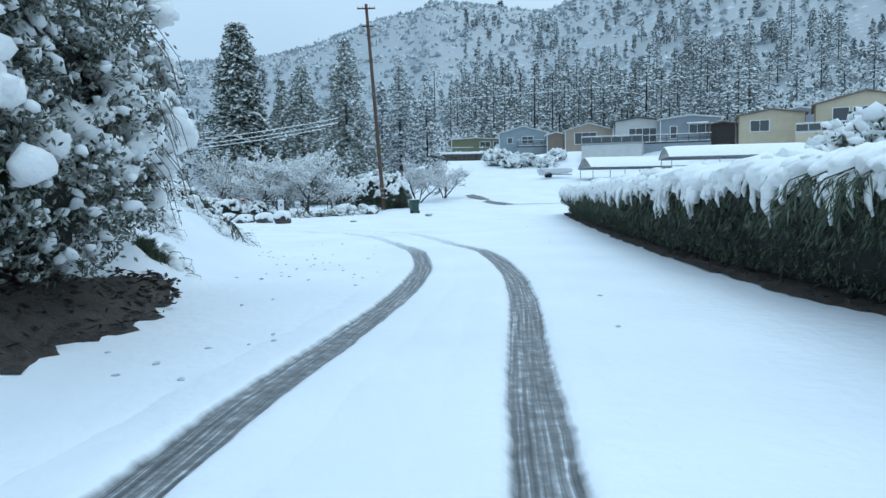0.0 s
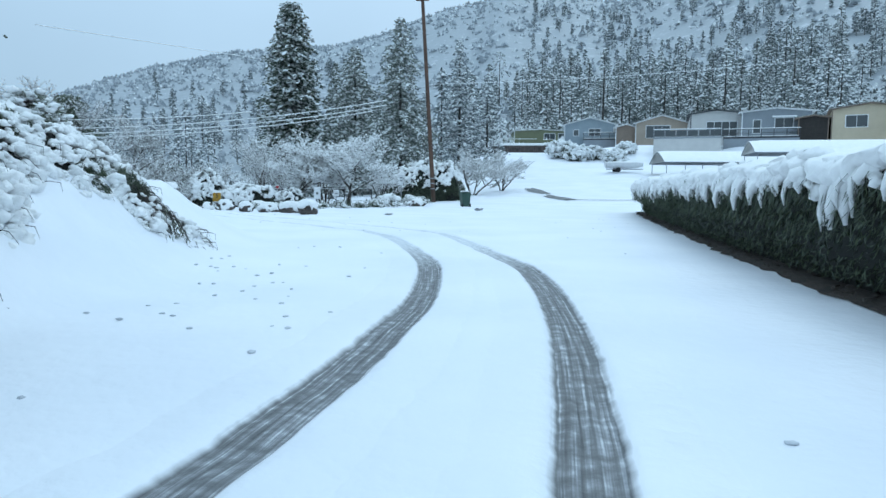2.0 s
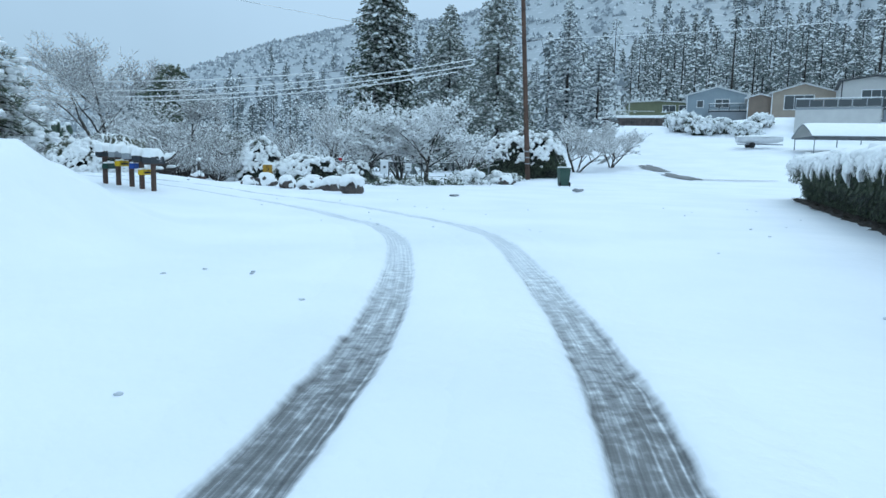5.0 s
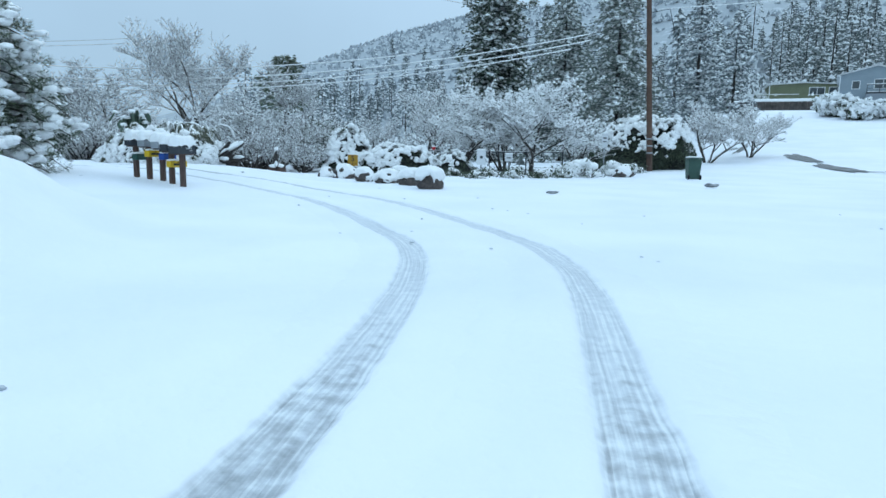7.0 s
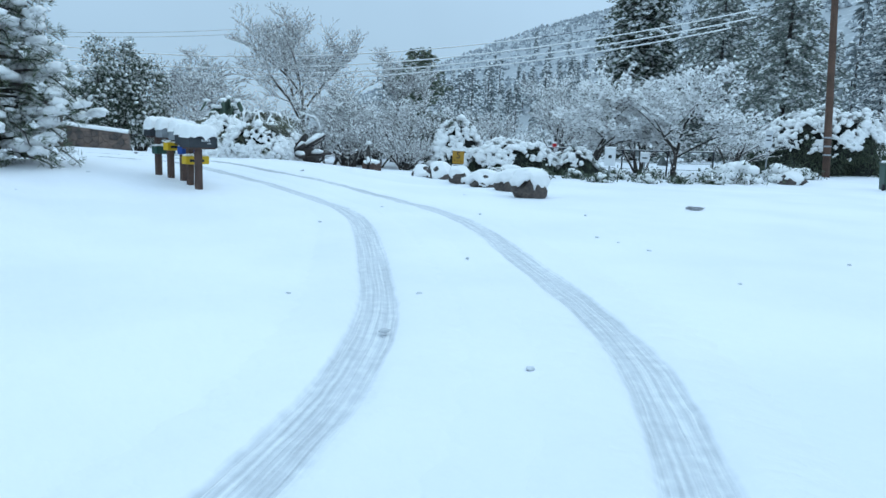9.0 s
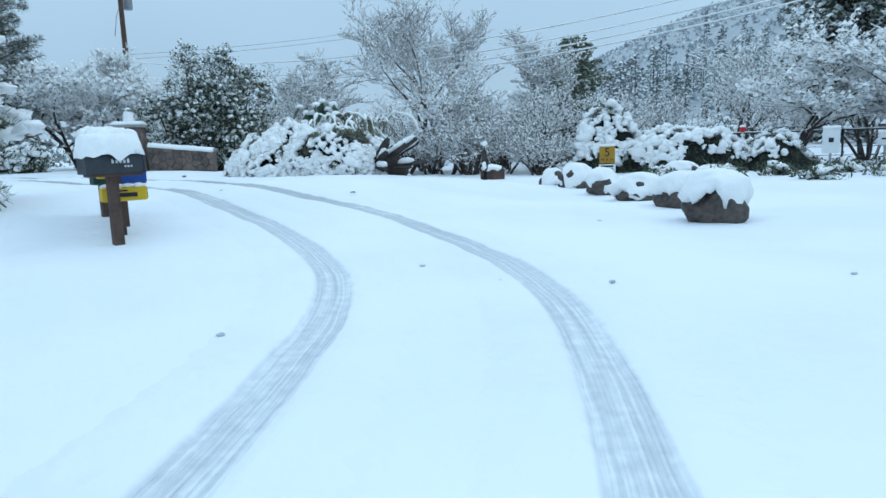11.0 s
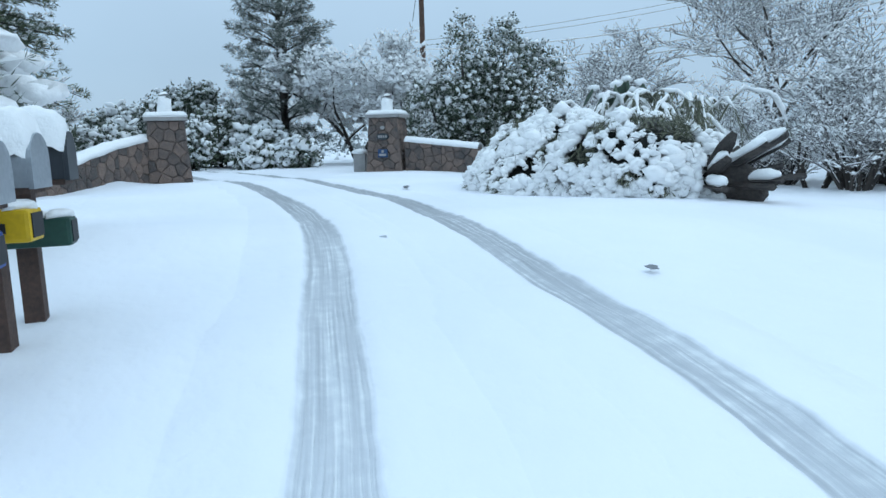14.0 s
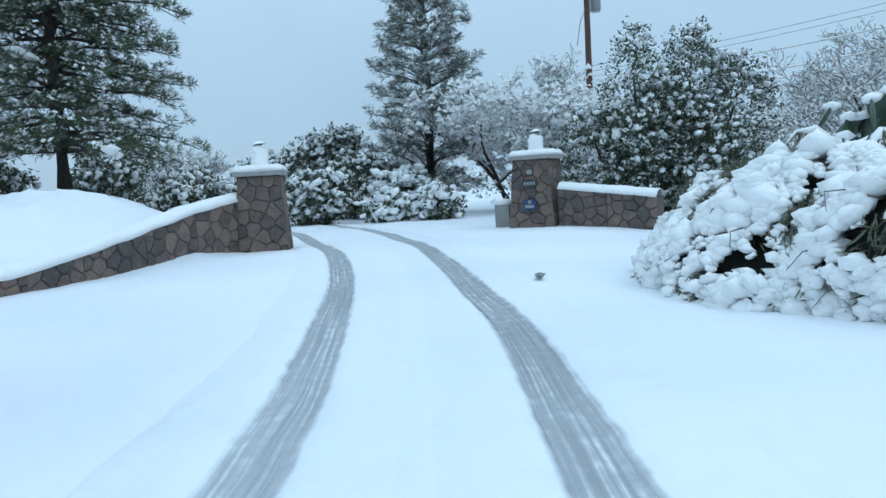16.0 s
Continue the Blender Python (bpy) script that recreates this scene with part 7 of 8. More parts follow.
for k_, (x_, y_, s_) in enumerate(((-36.5, 20.1, 1.5), (-38.6, 22.2, 1.7), (-35.6, 22.9, 1.1), (-44.0, 19.0, 2.2), (-47.5, 23.5, 2.2), (-33.6, 18.0, 1.3))):
    leafy("slope_bush", x_, y_, [(0, 0, s_ * 0.55, s_ * 0.8, s_ * 0.8, s_ * 0.7)], 190, 400 + k_, "snow-laden evergreen bush on the slope below the drive", snow=0.95, lump=0.13, clump=0.27, leaves=20, card=0.18)
for k_, (x_, y_, h_) in enumerate(((-33.5, 54.5, 4.2), (-35.8, 60.5, 4.6), (-39.5, 51.5, 4.4), (-29.5, 58.5, 4.0), (-44.0, 45.5, 4.2))):
    snowy_tree("thicket_bush", x_, y_, h_, 1.0, 420 + k_, "wide bare thicket bush thick with snow", levels=3, trunks=5, load=0.06, category="bush", lumpy=1.0)

# ---- trees behind the boulders ----
for k_, (x_, y_, h_, w_) in enumerate(((-20.5, 43.6, 2.3, 1.0), (-22.3, 42.6, 2.6, 1.0), (-24.6, 42.4, 2.8, 1.0), (-26.8, 43.0, 2.6, 1.0), (-19.4, 47.6, 3.0, 0.9), (-21.2, 46.4, 3.4, 0.8), (-27.0, 40.6, 2.6, 1.0), (-29.5, 40.4, 3.0, 1.0), (-12.6, 54.2, 3.2, 0.9), (-9.0, 56.4, 3.0, 0.9), (-16.6, 54.0, 3.4, 0.9), (-20.4, 53.6, 3.4, 0.9), (-24.0, 54.5, 3.8, 0.9), (-28.0, 54.0, 3.8, 0.9))):
    snowy_tree("thicket_bush", x_, y_, h_, w_, 440 + k_, "grey tangle of bare twigs lightly lined with snow", levels=3, trunks=6, load=0.032, category="bush", lumpy=0.5, ups=0.5)
snowy_tree("bare_tree", -28.0, 46.2, 8.2, 0.75, 81, "tall bare tree with every branch lined with snow", levels=5, load=0.032, ups=0.5)
snowy_tree("bare_tree", -32.3, 50.6, 8.8, 0.75, 82, "tall bare tree with reddish twigs lined with snow", levels=5, load=0.035, ups=0.6)
snowy_tree("bare_tree", -25.2, 50.2, 6.4, 0.85, 83, "rounded bare tree thick with snow", levels=5, load=0.04, lumpy=0.4)
snowy_tree("bare_tree", -23.4, 45.6, 4.6, 0.9, 84, "small bare tree thick with snow", levels=4, trunks=3, load=0.04, lumpy=0.45)
snowy_tree("bare_tree", -35.5, 45.5, 6.4, 0.8, 85, "bare tree lined with snow behind the fronds", levels=5, load=0.032)
snowy_tree("bare_tree", -31.0, 43.0, 5.2, 0.9, 86, "bare tree lined with snow behind the fronds", levels=4, trunks=2, load=0.034, lumpy=0.4)
snowy_tree("bare_tree", -13.9, 50.3, 5.4, 1.0, 87, "spreading bare tree thick with snow beside the street", levels=4, trunks=3, load=0.055, lumpy=0.8, ups=0.25)
snowy_tree("bare_tree", -10.4, 52.6, 5.2, 1.0, 88, "spreading bare tree thick with snow beside the street", levels=4, trunks=3, load=0.055, lumpy=0.8, ups=0.25)
snowy_tree("bare_tree", -18.0, 56.0, 5.6, 0.9, 89, "bare tree thick with snow", levels=4, trunks=3, load=0.045, lumpy=0.5)
snowy_tree("bare_tree", -2.4, 67.5, 4.4, 0.9, 90, "rounded bare bush thick with snow beside the street", levels=4, trunks=4, load=0.05, lumpy=0.5)
snowy_tree("bare_tree", 0.2, 72.5, 4.2, 0.9, 91, "rounded bare bush thick with snow beside the street", levels=4, trunks=4, load=0.05, lumpy=0.4)
snow_bush("snowy_evergreen", -17.9, 46.0, 1.2, 1.1, 2.15, 92, "upright evergreen bowed under large pads of snow behind the sign", 0, 0, BUSH_LEAF, 0.11, 0.12, 0.20, skirt=0.76, sprays=3000, fine=0)
snow_bush("snowy_evergreen", -15.4, 46.6, 1.9, 1.3, 1.35, 93, "wide dark evergreen bush roofed with snow", 20, 0, BUSH_LEAF, 0.115, 0.06, 0.20, peak=0.8, skirt=0.66, sprays=3600, fine=0)
snow_bush("snowy_evergreen", -13.2, 48.0, 1.2, 1.1, 1.15, 94, "wide dark evergreen bush with pads of snow", 0, 0, BUSH_LEAF, 0.10, 0.2, 0.20, skirt=0.65, sprays=2400, fine=0)
leafy("snowy_evergreen", -22.6, 50.2, [(0, 0, 1.4, 1.4, 1.3, 1.4)], 300, 95, "round evergreen bowed under snow", snow=0.8, lump=0.13, clump=0.28)

for k_ in range(26):
    x_, y_ = -19.6 - 0.58 * k_ + random.Random(k_).gauss(0, 0.5), 44.6 - 0.10 * k_ + random.Random(k_ + 50).gauss(0, 1.0)
    snowy_tree("low_tangle", x_, y_, 1.3 + 0.9 * random.Random(k_ + 90).random(), 1.3, 480 + k_, "low grey tangle of bare stems dusted with snow", levels=2, trunks=16, load=0.03, category="bush", lumpy=0.4, ups=0.7)

# ---- tall conifers by the street ----
conifer("fir_tree", -25.7, 88.0, 24.0, 4.9, 101, "very tall dense columnar fir speckled with snow", snow=0.5, step=0.40, card=0.46, lump=0.27, sparse=1.5, bare=0.04, top_pow=0.42, per=13, reps=3)
conifer("fir_tree", -16.8, 83.3, 17.5, 6.0, 102, "tall drooping cedar with layered boughs laden with snow", CEDAR, snow=0.75, step=0.62, card=0.42, lump=0.2, sparse=1.9, droop=0.5, bare=0.05, per=9, reps=3)
conifer("fir_tree", -10.6, 77.3, 18.6, 5.6, 103, "tall drooping cedar with layered boughs laden with snow", CEDAR, snow=0.75, step=0.62, card=0.42, lump=0.2, sparse=1.9, droop=0.5, bare=0.05, per=9, reps=3)
conifer("fir_tree", -21.4, 93.0, 17.5, 4.6, 104, "slim grey-green fir laden with snow", CEDAR, snow=0.45, step=0.55, card=0.45, lump=0.22, sparse=1.3, reps=3)
conifer("fir_tree", -14.0, 96.0, 17.5, 4.6, 105, "slim grey-green fir laden with snow", CEDAR, snow=0.45, step=0.55, card=0.45, lump=0.22, sparse=1.3, reps=3)
# the two palest firs carry painted haze on top of their frost
conifer("fir_tree", -6.2, 105.0, 19.0, 4.0, 106, "slim pale fir thick with snow", HAZED_FROST, snow=0.7, step=0.6, card=0.45, lump=0.26, sparse=1.3, reps=3)
conifer("fir_tree", -2.0, 99.0, 13.0, 3.4, 107, "slim pale fir thick with snow", HAZED_FROST, snow=0.7, step=0.6, card=0.45, lump=0.26, sparse=1.3, reps=3)
conifer("round_pine", -66.0, 104.5, 15.0, 5.2, 108, "dark pine with a rounded crown standing above the bare trees", DUSTED_PINE, snow=0.10, step=0.5, card=0.6, lump=0.3, sparse=1.4, bare=0.45, top_pow=0.35, droop=0.0, reps=3)


def forest(name, label, spots, hmin, hmax, seed, snow, mat_, n_=250, size=1.0):
    """Far conifers, one object, about five hundred triangles a tree."""
    rng = np.random.default_rng(seed)
    G, Wt, T0, T1, TR = [], [], [], [], []
    for x, y in spots:
        h = rng.uniform(hmin, hmax)
        z = h1(x, y) - 0.4
        r = h * rng.uniform(0.11, 0.24)
        tip, frost = rng.uniform(0.4, 0.95), rng.uniform(0.45, 1.3)
        f = rng.uniform(0, 1, n_) ** 0.9
        a = rng.uniform(0, 6.283, n_)
        q = r * (1 - f) ** tip * rng.uniform(0.35, 1.05, n_) + 0.1
        c = np.stack([x + q * np.cos(a), y + q * np.sin(a), z + h * (0.16 + 0.84 * f) - 0.2 * q], 1)
        d = np.stack([np.cos(a), np.sin(a), -0.5 + 0 * a], 1) + rng.normal(0, 0.35, (n_, 3))
        G.append(cards(c, d, size * rng.uniform(0.8, 1.7, n_), size * rng.uniform(0.25, 0.6, n_), rng))
        m = rng.random(n_) < snow * frost
        Wt.append(crumbs(c[m] + np.array([0, 0, 0.25]), rng.uniform(0.2, 0.55, m.sum()), rng, 0.6))
        T0.append((x, y, z))
        T1.append((x, y, z + h * 0.95))
        TR.append(h * 0.014)
    e = empty(name, (0, 0, 0), label, "woods", kind="stuff")
    child("needles", tri_mesh("needles", np.concatenate(G), mat_), e, kind="stuff")
    child("snow_load", tri_mesh("snow_load", np.concatenate(Wt), SNOW_LEAF), e, kind="stuff")
    child("trunks", tri_mesh("trunks", prisms(np.array(T0), np.array(T1), np.array(TR), np.array(TR) * 0.3), BARK), e, kind="stuff")
    return e


def scatter(n_, rmin, rmax, a0, a1, seed, keep=None):
    rng = random.Random(seed)
    out = []
    while len(out) < n_:
        r, a = math.sqrt(rng.uniform(rmin ** 2, rmax ** 2)), radians(rng.uniform(a0, a1))
        p = (r * math.sin(a), r * math.cos(a))
        if keep is None or keep(*p):
            out.append(p)
    return out


# far woods: the needle colour holds frost and painted haze together
forest("pine_wood", "dark snowy conifer wood on the slope behind the homes", scatter(205, 165, 290, -3, 25, 1, lambda x, y: not (-6 < x < 6 and y < 185)), 9, 24, 1, 0.62, WOOD_NEEDLE, 170, 1.05)
forest("pine_wood", "dark snowy conifer wood on the hillside", scatter(50, 150, 330, 22, 48, 2), 11, 20, 2, 0.8, HAZED_FROST, 200)
forest("hill_wood", "frosted low wood covering the hillside, haze painted into its colour", scatter(430, 240, 520, 2, 46, 12), 5, 13, 12, 0.75, HAZED_FROST, 70, 1.5)
forest("pine_wood", "frosted conifer wood across the valley, greyed by painted haze", scatter(85, 118, 230, -17, -2, 23, lambda x, y: y > 112), 9, 19, 23, 0.8, HAZED_FROST, 170, 1.2)
forest("hill_wood", "frosted low wood in the valley, paled by painted haze", scatter(60, 300, 480, -40, -8, 13), 6, 12, 13, 0.6, HAZED_FROST, 70, 1.6)
forest("pine_wood", "dark conifer wood in the valley", scatter(95, 150, 300, -38, -6, 3), 8, 19, 3, 0.7, HAZED_FROST, 200)


def scrub(name, label, spots, seed, lo, hi, white, k=5, fine=1.0, mat_=None):
    """Snow-laden scrub on the slopes, one object."""
    rng = np.random.default_rng(seed)
    c = np.array(spots)
    c = np.column_stack([c, height(c[:, 0], c[:, 1])])
    s = rng.uniform(lo, hi, len(c))
    cc = np.repeat(c, k, 0) + rng.normal(0, 1, (len(c) * k, 3)) * np.repeat(s, k)[:, None] * np.array([0.5, 0.5, 0.25]) + np.repeat(s, k)[:, None] * np.array([0, 0, 0.45])
    sz = np.repeat(s, k) * rng.uniform(0.2, 0.5, len(cc)) * fine
    w = rng.random(len(cc)) < white
    e = empty(name, (0, 0, 0), label, "scrub", kind="stuff")
    child("twigs", tri_mesh("twigs", crumbs(cc[~w], sz[~w] * 1.2, rng, 1.1), mat_ or SCRUB), e, kind="stuff")
    child("snow_load", tri_mesh("snow_load", crumbs(cc[w] + np.array([0, 0, 0.3]), sz[w] * 1.1, rng, 0.8), SNOW_LEAF), e, kind="stuff")
    return e


scrub("hill_scrub", "snow-laden scrub covering the hills", scatter(7000, 230, 790, -42, 48, 5), 5, 0.9, 2.9, 0.18, mat_=HAZED_SCRUB)
scrub("slope_scrub", "snow-laden bushes on the slope behind the homes", scatter(560, 150, 245, -6, 46, 6, lambda x, y: y > 118 + 0.2 * x), 6, 1.5, 4.6, 0.76, 24, 0.36)
scrub("slope_scrub", "heavily snow-laden shrubs on the steep slope", scatter(330, 160, 300, 15, 40, 16), 16, 2.2, 5.2, 0.72, 32, 0.32)
scrub("valley_scrub", "snowy thicket filling the low ground", scatter(500, 58, 200, -78, -11, 7, lambda x, y: x < -13 - 0.02 * y and y > 30), 7, 1.2, 3.2, 0.6, 44, 0.20)
conifer("ridge_tree", -225, 745, 22, 11, 120, "single round tree standing on the skyline", snow=0.3, step=1.6, card=2.6, lump=1.2, sparse=0.25, bare=0.2, top_pow=0.3, droop=0)
conifer("ridge_tree", 68, 760, 20, 8, 121, "single tree standing on the skyline", snow=0.3, step=1.6, card=2.6, lump=1.2, sparse=0.25, bare=0.2, top_pow=0.4, droop=0)


# ---- the homes above the street ----
def window(e, x, y, z, w, h, frame_mat, mull=1):
    f = part("window", box(w + 0.16, 0.06, h + 0.16, (x, y - 0.03, z - 0.08), 0.01), frame_mat, e, "window with a plain frame")
    for k in range(mull):
        ww = w / mull
        part("pane", box(ww - 0.07, 0.03, h - 0.04, (x - w / 2 + ww * (k + 0.5), y - 0.055, z + 0.02)), GLASS, f)
    return f


def mobile_home(x, y, z, w, depth, high, wall_mat, trim, label, turn=0.0, peak=0.9, windows=(), flat=False, skirt=3.5, door=None):
    """A home seen from its gable end; its front faces local -y, its base centre of the front at the origin."""
    e = empty("mobile_home", (x, y, z), label, "house", "homes above the street", turn)
    bm = bmesh.new()
    pr = [(-w / 2, -skirt), (w / 2, -skirt), (w / 2, high), (0, high + peak), (-w / 2, high)]
    a = [bm.verts.new((px, 0, pz)) for px, pz in pr]
    b = [bm.verts.new((px, depth, pz)) for px, pz in pr]
    bm.faces.new(a)
    bm.faces.new(b[::-1])
    for k in range(5):
        bm.faces.new((a[k], b[k], b[(k + 1) % 5], a[(k + 1) % 5]))
    part("wall", bm, wall_mat, e)
    for k in range(int(high / 0.45)):
        part("siding_board", box(w + 0.02, 0.03, 0.40, (0, -0.018, 0.02 + 0.45 * k), 0.008), wall_mat, e)
    ov = 0.45
    for s in (-1, 1):
        bm = bmesh.new()
        L = [(0, high + peak), (s * (w / 2 + ov), high - ov * peak / (w / 2))]
        vs = [bm.verts.new((px, py, pz + dz)) for dz in (0.02, 0.16) for px, pz in L for py in (-ov, depth + ov)]
        for q in ((0, 1, 3, 2), (4, 6, 7, 5), (0, 2, 6, 4), (1, 5, 7, 3), (2, 3, 7, 6), (0, 4, 5, 1)):
            bm.faces.new([vs[i] for i in q])
        bmesh.ops.recalc_face_normals(bm, faces=bm.faces)
        part("roof", bm, ROOF_TAR if trim is TRIM_DARK else trim, e)
        bm = bmesh.new()
        n_ = 8
        g_ = [[bm.verts.new((s * (w / 2 + ov) * i / n_, -ov + 0.03 + (depth + 2 * ov) * j / n_, high + peak - (peak + ov * peak / (w / 2)) * i / n_ + 0.17 + 0.16 * (1 if 0 < i < n_ and 0 < j < n_ else 0.35 if i < n_ else 0.2) + 0.03 * math.sin(i * 2 + j * 3))) for j in range(n_ + 1)] for i in range(n_ + 1)]
        for i in range(n_):
            for j in range(n_):
                bm.faces.new((g_[i][j], g_[i + 1][j], g_[i + 1][j + 1], g_[i][j + 1]))
        bmesh.ops.recalc_face_normals(bm, faces=bm.faces)
        part("roof_snow", bm, SNOW_CAP, e, "blanket of snow on the roof", True)
    for s in (-1, 1):
        part("corner_trim", box(0.14, 0.05, high + 0.3, (s * (w / 2 - 0.05), -0.045, -0.3)), trim, e)
    for wx, wz, ww, wh, m_ in windows:
        window(e, wx, -0.03, wz, ww, wh, TRIM_WHITE, m_)
    if door:
        part("door", box(0.95, 0.06, 2.05, (door, -0.04, 0.0), 0.01), SIDING_WHITE, e)
    return e


def deck(x, y, z, w, depth, label, turn, skirt_mat, rail_mat, skirt=3.0, glassy=False):
    e = empty("deck", (x, y, z), label, "deck", "decks of the homes", turn)
    part("floor", box(w, depth, 0.22, (0, depth / 2, -0.22), 0.01), rail_mat, e)
    part("skirt", box(w - 0.1, depth - 0.1, skirt, (0, depth / 2, -0.22 - skirt)), skirt_mat, e)
    n_ = max(3, int(w / 1.5))
    for k in range(n_ + 1):
        part("rail_post", box(0.09, 0.09, 1.05, (-w / 2 + 0.06 + (w - 0.12) * k / n_, 0.06, 0)), rail_mat, e)
    part("top_rail", box(w, 0.11, 0.08, (0, 0.06, 1.03)), rail_mat, e)
    for k in range(n_):
        c = -w / 2 + 0.06 + (w - 0.12) * (k + 0.5) / n_
        if glassy:
            part("rail_pane", box((w - 0.12) / n_ - 0.14, 0.02, 0.86, (c, 0.06, 0.1)), GLASS, e)
        else:
            part("mid_rail", box((w - 0.12) / n_ - 0.1, 0.05, 0.05, (c, 0.06, 0.5)), rail_mat, e)
    part("snow_rail", box(w, 0.15, 0.10, (0, 0.06, 1.11), 0.04), SNOW_CAP, e, "strip of snow on the rail")
    part("snow_floor", box(w - 0.3, depth - 0.3, 0.14, (0, depth / 2, 0.005), 0.05), SNOW_CAP, e)
    return e


mobile_home(8.2, 157.2, 11.0, 11.6, 9, 2.9, SIDING_GREEN, TRIM_WHITE, "low olive-green home with a flat snowy roof", 4, 0.3, ((2.0, 1.2, 2.4, 1.2, 2), (4.6, 1.2, 1.4, 1.2, 1)))
deck(3.6, 150.5, 10.6, 7.0, 4, "olive painted deck of the green home", 4, SIDING_GREEN, SIDING_GREEN, 3.0)
mobile_home(16.6, 138.4, 10.3, 9.6, 15, 3.2, SIDING_BLUE, TRIM_WHITE, "blue-grey gabled home with a small deck", -6, 1.3, ((-2.6, 1.2, 1.0, 1.1, 1), (0.9, 1.2, 2.2, 1.3, 2)))
deck(18.2, 134.8, 10.7, 6.4, 3.2, "dark deck in front of the blue-grey home", -6, SIDING_GREY, TRIM_DARK, 2.4)
mobile_home(22.0, 130.3, 9.4, 3.6, 10, 2.9, SIDING_BROWN, TRIM_WHITE, "brown side wing of the tan home", -9, 0.5, ())
mobile_home(27.8, 128.6, 9.3, 8.8, 15, 3.6, SIDING_TAN, TRIM_WHITE, "tan gabled home with a wide white-framed window", -9, 1.3, ((-0.6, 1.1, 4.0, 2.1, 3),))
mobile_home(33.2, 115.5, 9.5, 7.6, 13, 3.6, SIDING_WHITE, TRIM_DARK, "off-white home with dark trim and a glazed deck door", -13, 0.55, ((0.8, 0.1, 4.4, 2.3, 4),))
deck(26.9, 107.9, 9.0, 9.4, 6, "glass-railed deck on a white skirt", -14, SIDING_WHITE, METAL_GREY, 4.0, True)
grey_home_ = mobile_home(40.2, 110.2, 9.5, 9.4, 13, 3.3, SIDING_GREY, TRIM_WHITE, "grey home with a white awning over its window", -16, 0.5, ((-2.6, 0.3, 1.0, 1.9, 1), (1.0, 1.0, 2.4, 1.4, 2)))
deck(36.9, 106.8, 9.0, 10.0, 4, "dark-railed deck on a grey skirt", -17, SIDING_GREY, TRIM_DARK, 3.0)
part("awning", box(3.2, 1.0, 0.12, (1.0, -0.5, 2.55), 0.03, rot=Matrix.Rotation(0.25, 4, "X")), TRIM_WHITE, grey_home_, "white awning over the window")
mobile_home(43.8, 106.4, 8.6, 3.8, 9, 2.9, SCREEN, SIDING_BROWN, "brown screened porch beside the yellow home", -20, 0.3, ())
mobile_home(50.0, 103.6, 8.4, 9.2, 13, 4.1, SIDING_YELLOW, SIDING_BROWN, "buff-yellow gabled home with a brown-edged roof", -22, 0.7, ((-1.6, 1.7, 2.6, 1.6, 2),))
mobile_home(59.5, 96.0, 8.2, 12.5, 13, 5.0, SIDING_YELLOW, SIDING_BROWN, "tall buff-yellow home with a balcony and paired windows", -28, 1.5, ((-3.0, 2.2, 2.0, 2.2, 1), (-0.6, 2.2, 1.8, 2.2, 1), (3.4, 2.4, 3.2, 1.9, 2)))
deck(53.8, 93.6, 9.2, 9.5, 3.2, "glass-railed balcony of the yellow home", -28, SIDING_YELLOW, SIDING_WHITE, 3.4, True)
mobile_home(67, 128, 12.6, 9, 10, 2.8, SIDING_GREY, TRIM_WHITE, "grey-roofed home behind the yellow homes", -24, 1.0, ())


def carport(x, y, z, w, length, high, turn, label):
    """An open steel shelter with an arched roof and bare posts."""
    e = empty("carport", (x, y, z), label, "carport", "carports", turn)
    for s in (-1, 1):
        for k in range(4):
            p = Pile()
            p.tube([(s * w / 2, length * k / 3, -2.0), (s * w / 2, length * k / 3, high)], 0.05, 6)
            child("post", p.mesh("post", METAL_GREY), e)
    n_, vs, fs, sv = 10, [], [], []
    for j in range(13):
        for i in range(n_ + 1):
            u = 2 * i / n_ - 1
            zz = high + 1.25 * (1 - abs(u) ** 1.4)
            vs.append((u * (w / 2 + 0.25), -0.3 + (length + 0.6) * j / 12, zz))
            sv.append((u * (w / 2 + 0.27), -0.32 + (length + 0.64) * j / 12, zz + 0.03 + 0.15 * (1 - abs(u) ** 8) * (0.4 if j in (0, 12) else 1)))
    for j in range(12):
        for i in range(n_):
            o = j * (n_ + 1) + i
            fs.append((o, o + 1, o + n_ + 2, o + n_ + 1))
    r = child("roof", face_mesh("roof", vs, fs, METAL_GREY, True), e)
    md = r.modifiers.new("thick", "SOLIDIFY")
    md.thickness = 0.05
    child("roof_snow", face_mesh("roof_snow", sv, fs, SNOW_CAP, True), e, "blanket of snow on the roof")
    bm = bmesh.new()
    f = [bm.verts.new((u * (w / 2 + 0.2), -0.25, high + 1.2 * (1 - abs(u) ** 1.4))) for u in [2 * i / n_ - 1 for i in range(n_ + 1)]]
    bm.faces.new(f)
    bmesh.ops.solidify(bm, geom=list(bm.faces), thickness=0.05)
    part("gable", bm, SIDING_WHITE, e)
    for k in range(4):
        part("eave_beam", box(0.08, length / 4, 0.12, (-w / 2, length * (k + 0.5) / 4, high - 0.1)), METAL_GREY, e)
    return e


carport(18.6, 87.5, 2.2, 6.5, 12.0, 2.2, -88, "open grey carport with an arched roof under snow")
carport(26.3, 79.8, 2.8, 6.5, 15.5, 2.3, -98, "open grey carport with a pointed gable under snow")


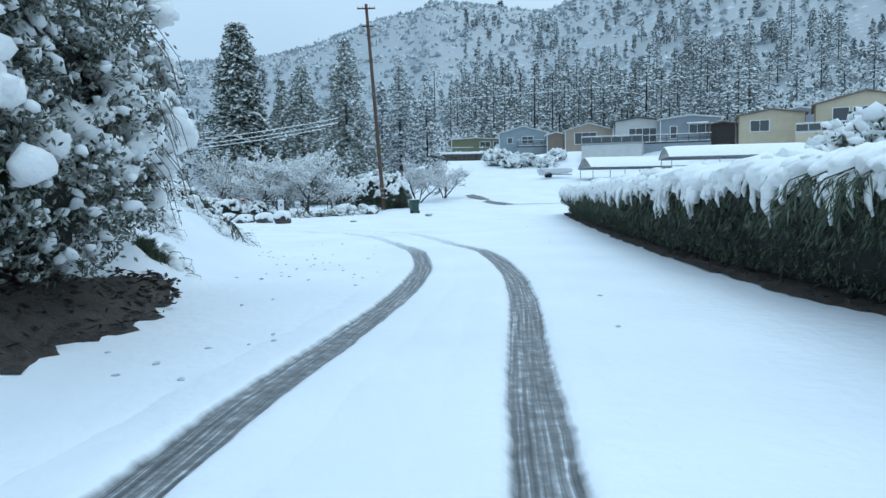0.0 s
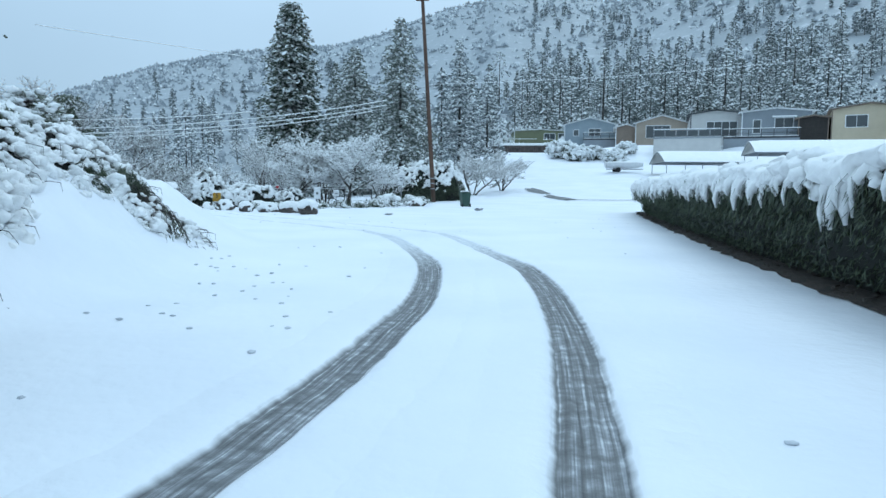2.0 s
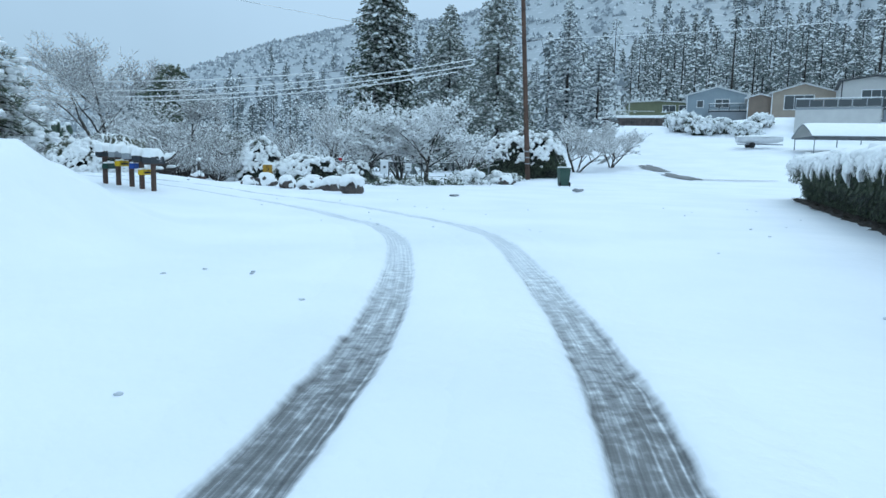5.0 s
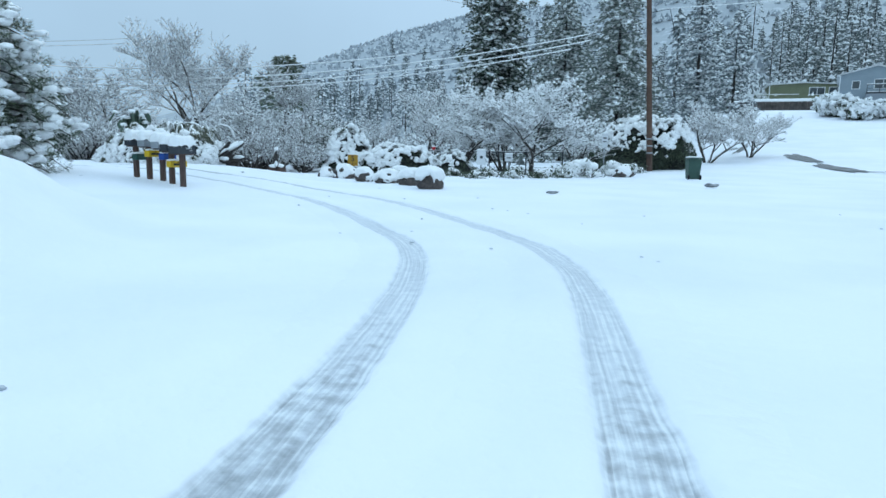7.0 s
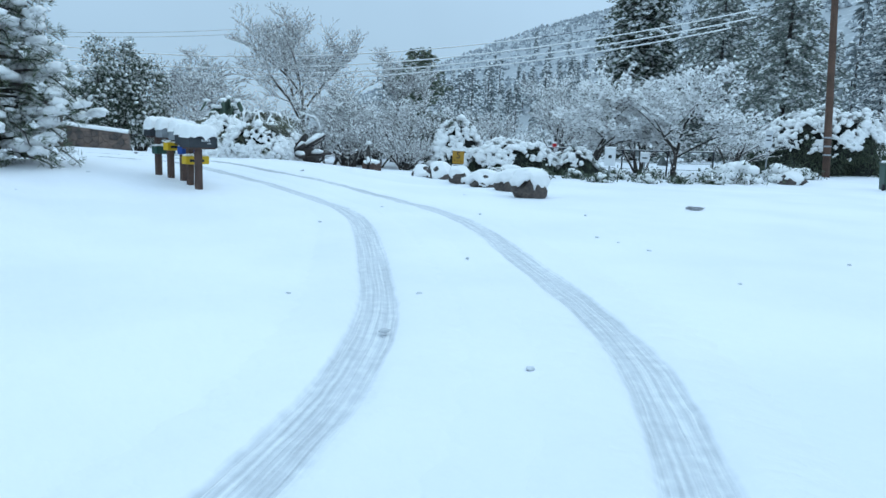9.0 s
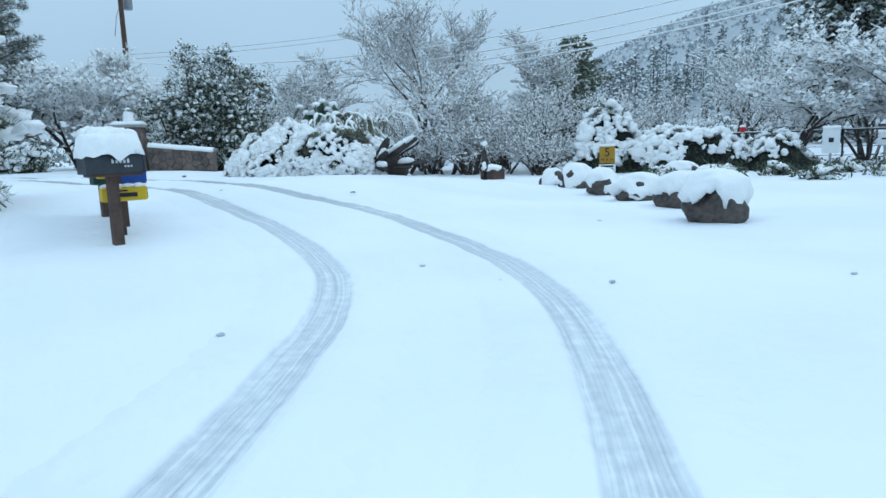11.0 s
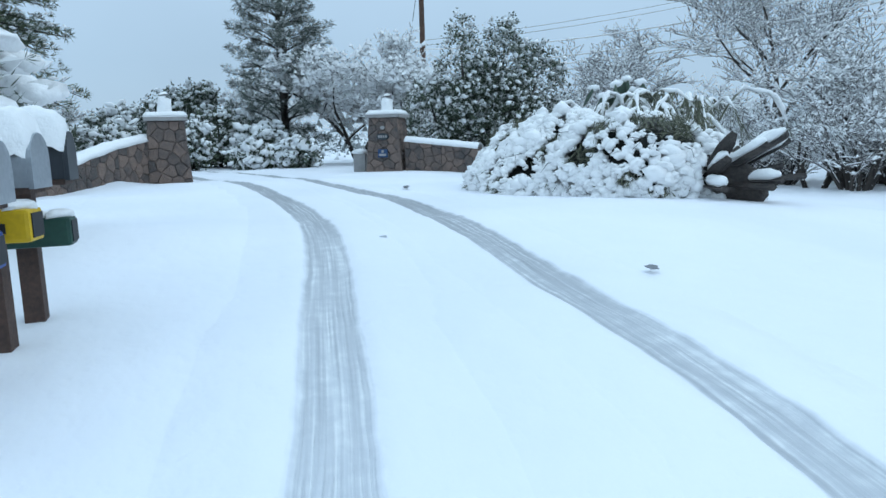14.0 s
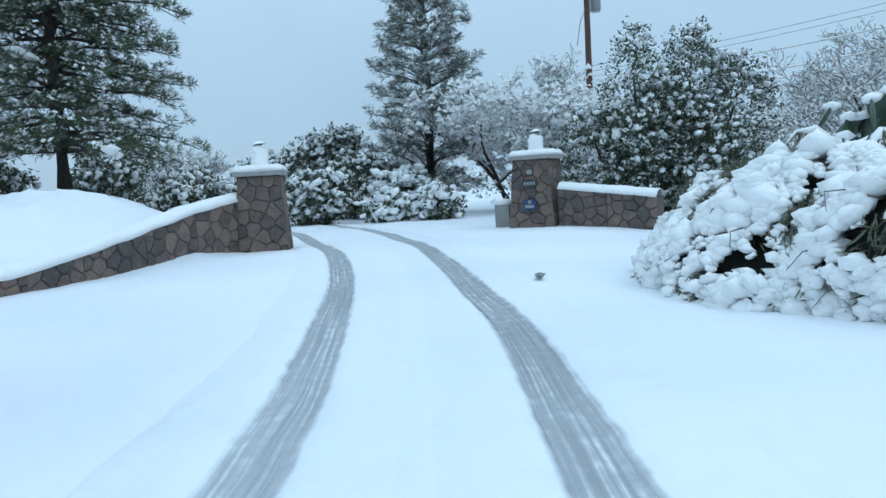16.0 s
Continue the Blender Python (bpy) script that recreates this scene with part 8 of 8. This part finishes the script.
def boat(x, y, turn):
    e = empty("boat", (x, y, h1(x, y)), "small pale boat on a low trailer covered in snow", "boat", turn=turn)
    vs, fs = [], []
    st = [(-2.2, 0.75, 0.55), (-1, 0.9, 0.5), (0.5, 0.85, 0.48), (1.7, 0.5, 0.55), (2.5, 0.05, 0.75)]
    for X, W_, k in st:
        vs += [(X, -W_, 1.15 + 0.08 * (X > 1)), (X, -W_ * 0.7, k + 0.1), (X, 0, k), (X, W_ * 0.7, k + 0.1), (X, W_, 1.15 + 0.08 * (X > 1))]
    for i in range(4):
        for j in range(4):
            o = 5 * i + j
            fs.append((o, o + 1, o + 6, o + 5))
        fs.append((5 * i + 4, 5 * i, 5 * i + 5, 5 * i + 9))
    fs.append((0, 1, 2, 3, 4))
    child("hull", face_mesh("hull", vs, fs, WHITE_PAINT, True), e)
    q = Pile()
    q.blob((-0.2, 0, 1.18), 2.1, 0.8, 0.2, 2, 0.3, True)
    child("snow_cover", q.mesh("snow_cover", SNOW_CAP), e)
    part("trailer_frame", box(4.6, 0.12, 0.12, (0.2, 0, 0.35)), METAL_GREY, e)
    for s in (-0.85, 0.85):
        w = Pile()
        w.tube([(-0.8, s - 0.09, 0.3), (-0.8, s + 0.09, 0.3)], 0.3, 14)
        child("wheel", w.mesh("wheel", BLACK), e)


boat(15.2, 92.0, 5)


def low_wall(x0, y0, x1, y1, high, label):
    e = empty("retaining_wall", (x0, y0, 0), label, "wall")
    n_ = 16
    L = math.hypot(x1 - x0, y1 - y0)
    for k in range(n_):
        t = (k + 0.5) / n_
        X, Y = (x1 - x0) * t, (y1 - y0) * t
        part("block", box(L / n_ - 0.03, 0.5, high + 1.0, (X, Y, h1(x0 + X, y0 + Y) - 1.0), 0.03, rot=Matrix.Rotation(math.atan2(y1 - y0, x1 - x0), 4, "Z")), ROCK, e)
    p = Pile()
    p.tube([((x1 - x0) * k / 12, (y1 - y0) * k / 12, h1(x0 + (x1 - x0) * k / 12, y0 + (y1 - y0) * k / 12) + high + 0.05) for k in range(13)], 0.3, 8)
    child("snow_cap", p.mesh("snow_cap", SNOW_CAP), e)


low_wall(-3.6, 129.5, 8.6, 127.0, 1.3, "dark retaining wall across the top of the street")

# snowy bushes on the bank below the homes
for k_, (x_, y_, s_) in enumerate(((9.4, 112.0, 3.0), (11.2, 108.5, 2.6), (13.8, 109.5, 2.2), (16.5, 106.5, 2.0), (9.0, 117.5, 2.6), (43.0, 96.5, 2.2), (45.5, 99.0, 2.4), (19.0, 112.0, 1.8))):
    leafy("bank_bush", x_, y_, [(0, 0, s_ * 0.4, s_ * 0.75, s_ * 0.6, s_ * 0.45)], 160, 140 + k_, "rounded bush under thick snow below the homes", snow=0.95, lump=0.42, clump=0.35, leaves=16, card=0.3)
# large snowy bush over the far side of the hedge
leafy("hedge_side_bush", 10.4, 16.6, [(0, 0, 1.6, 1.3, 1.5, 1.5), (0.6, -1.0, 1.4, 1.2, 1.2, 1.3)], 420, 160, "bare-twigged bush thick with snow behind the hedge", snow=0.9, lump=0.24, clump=0.3)
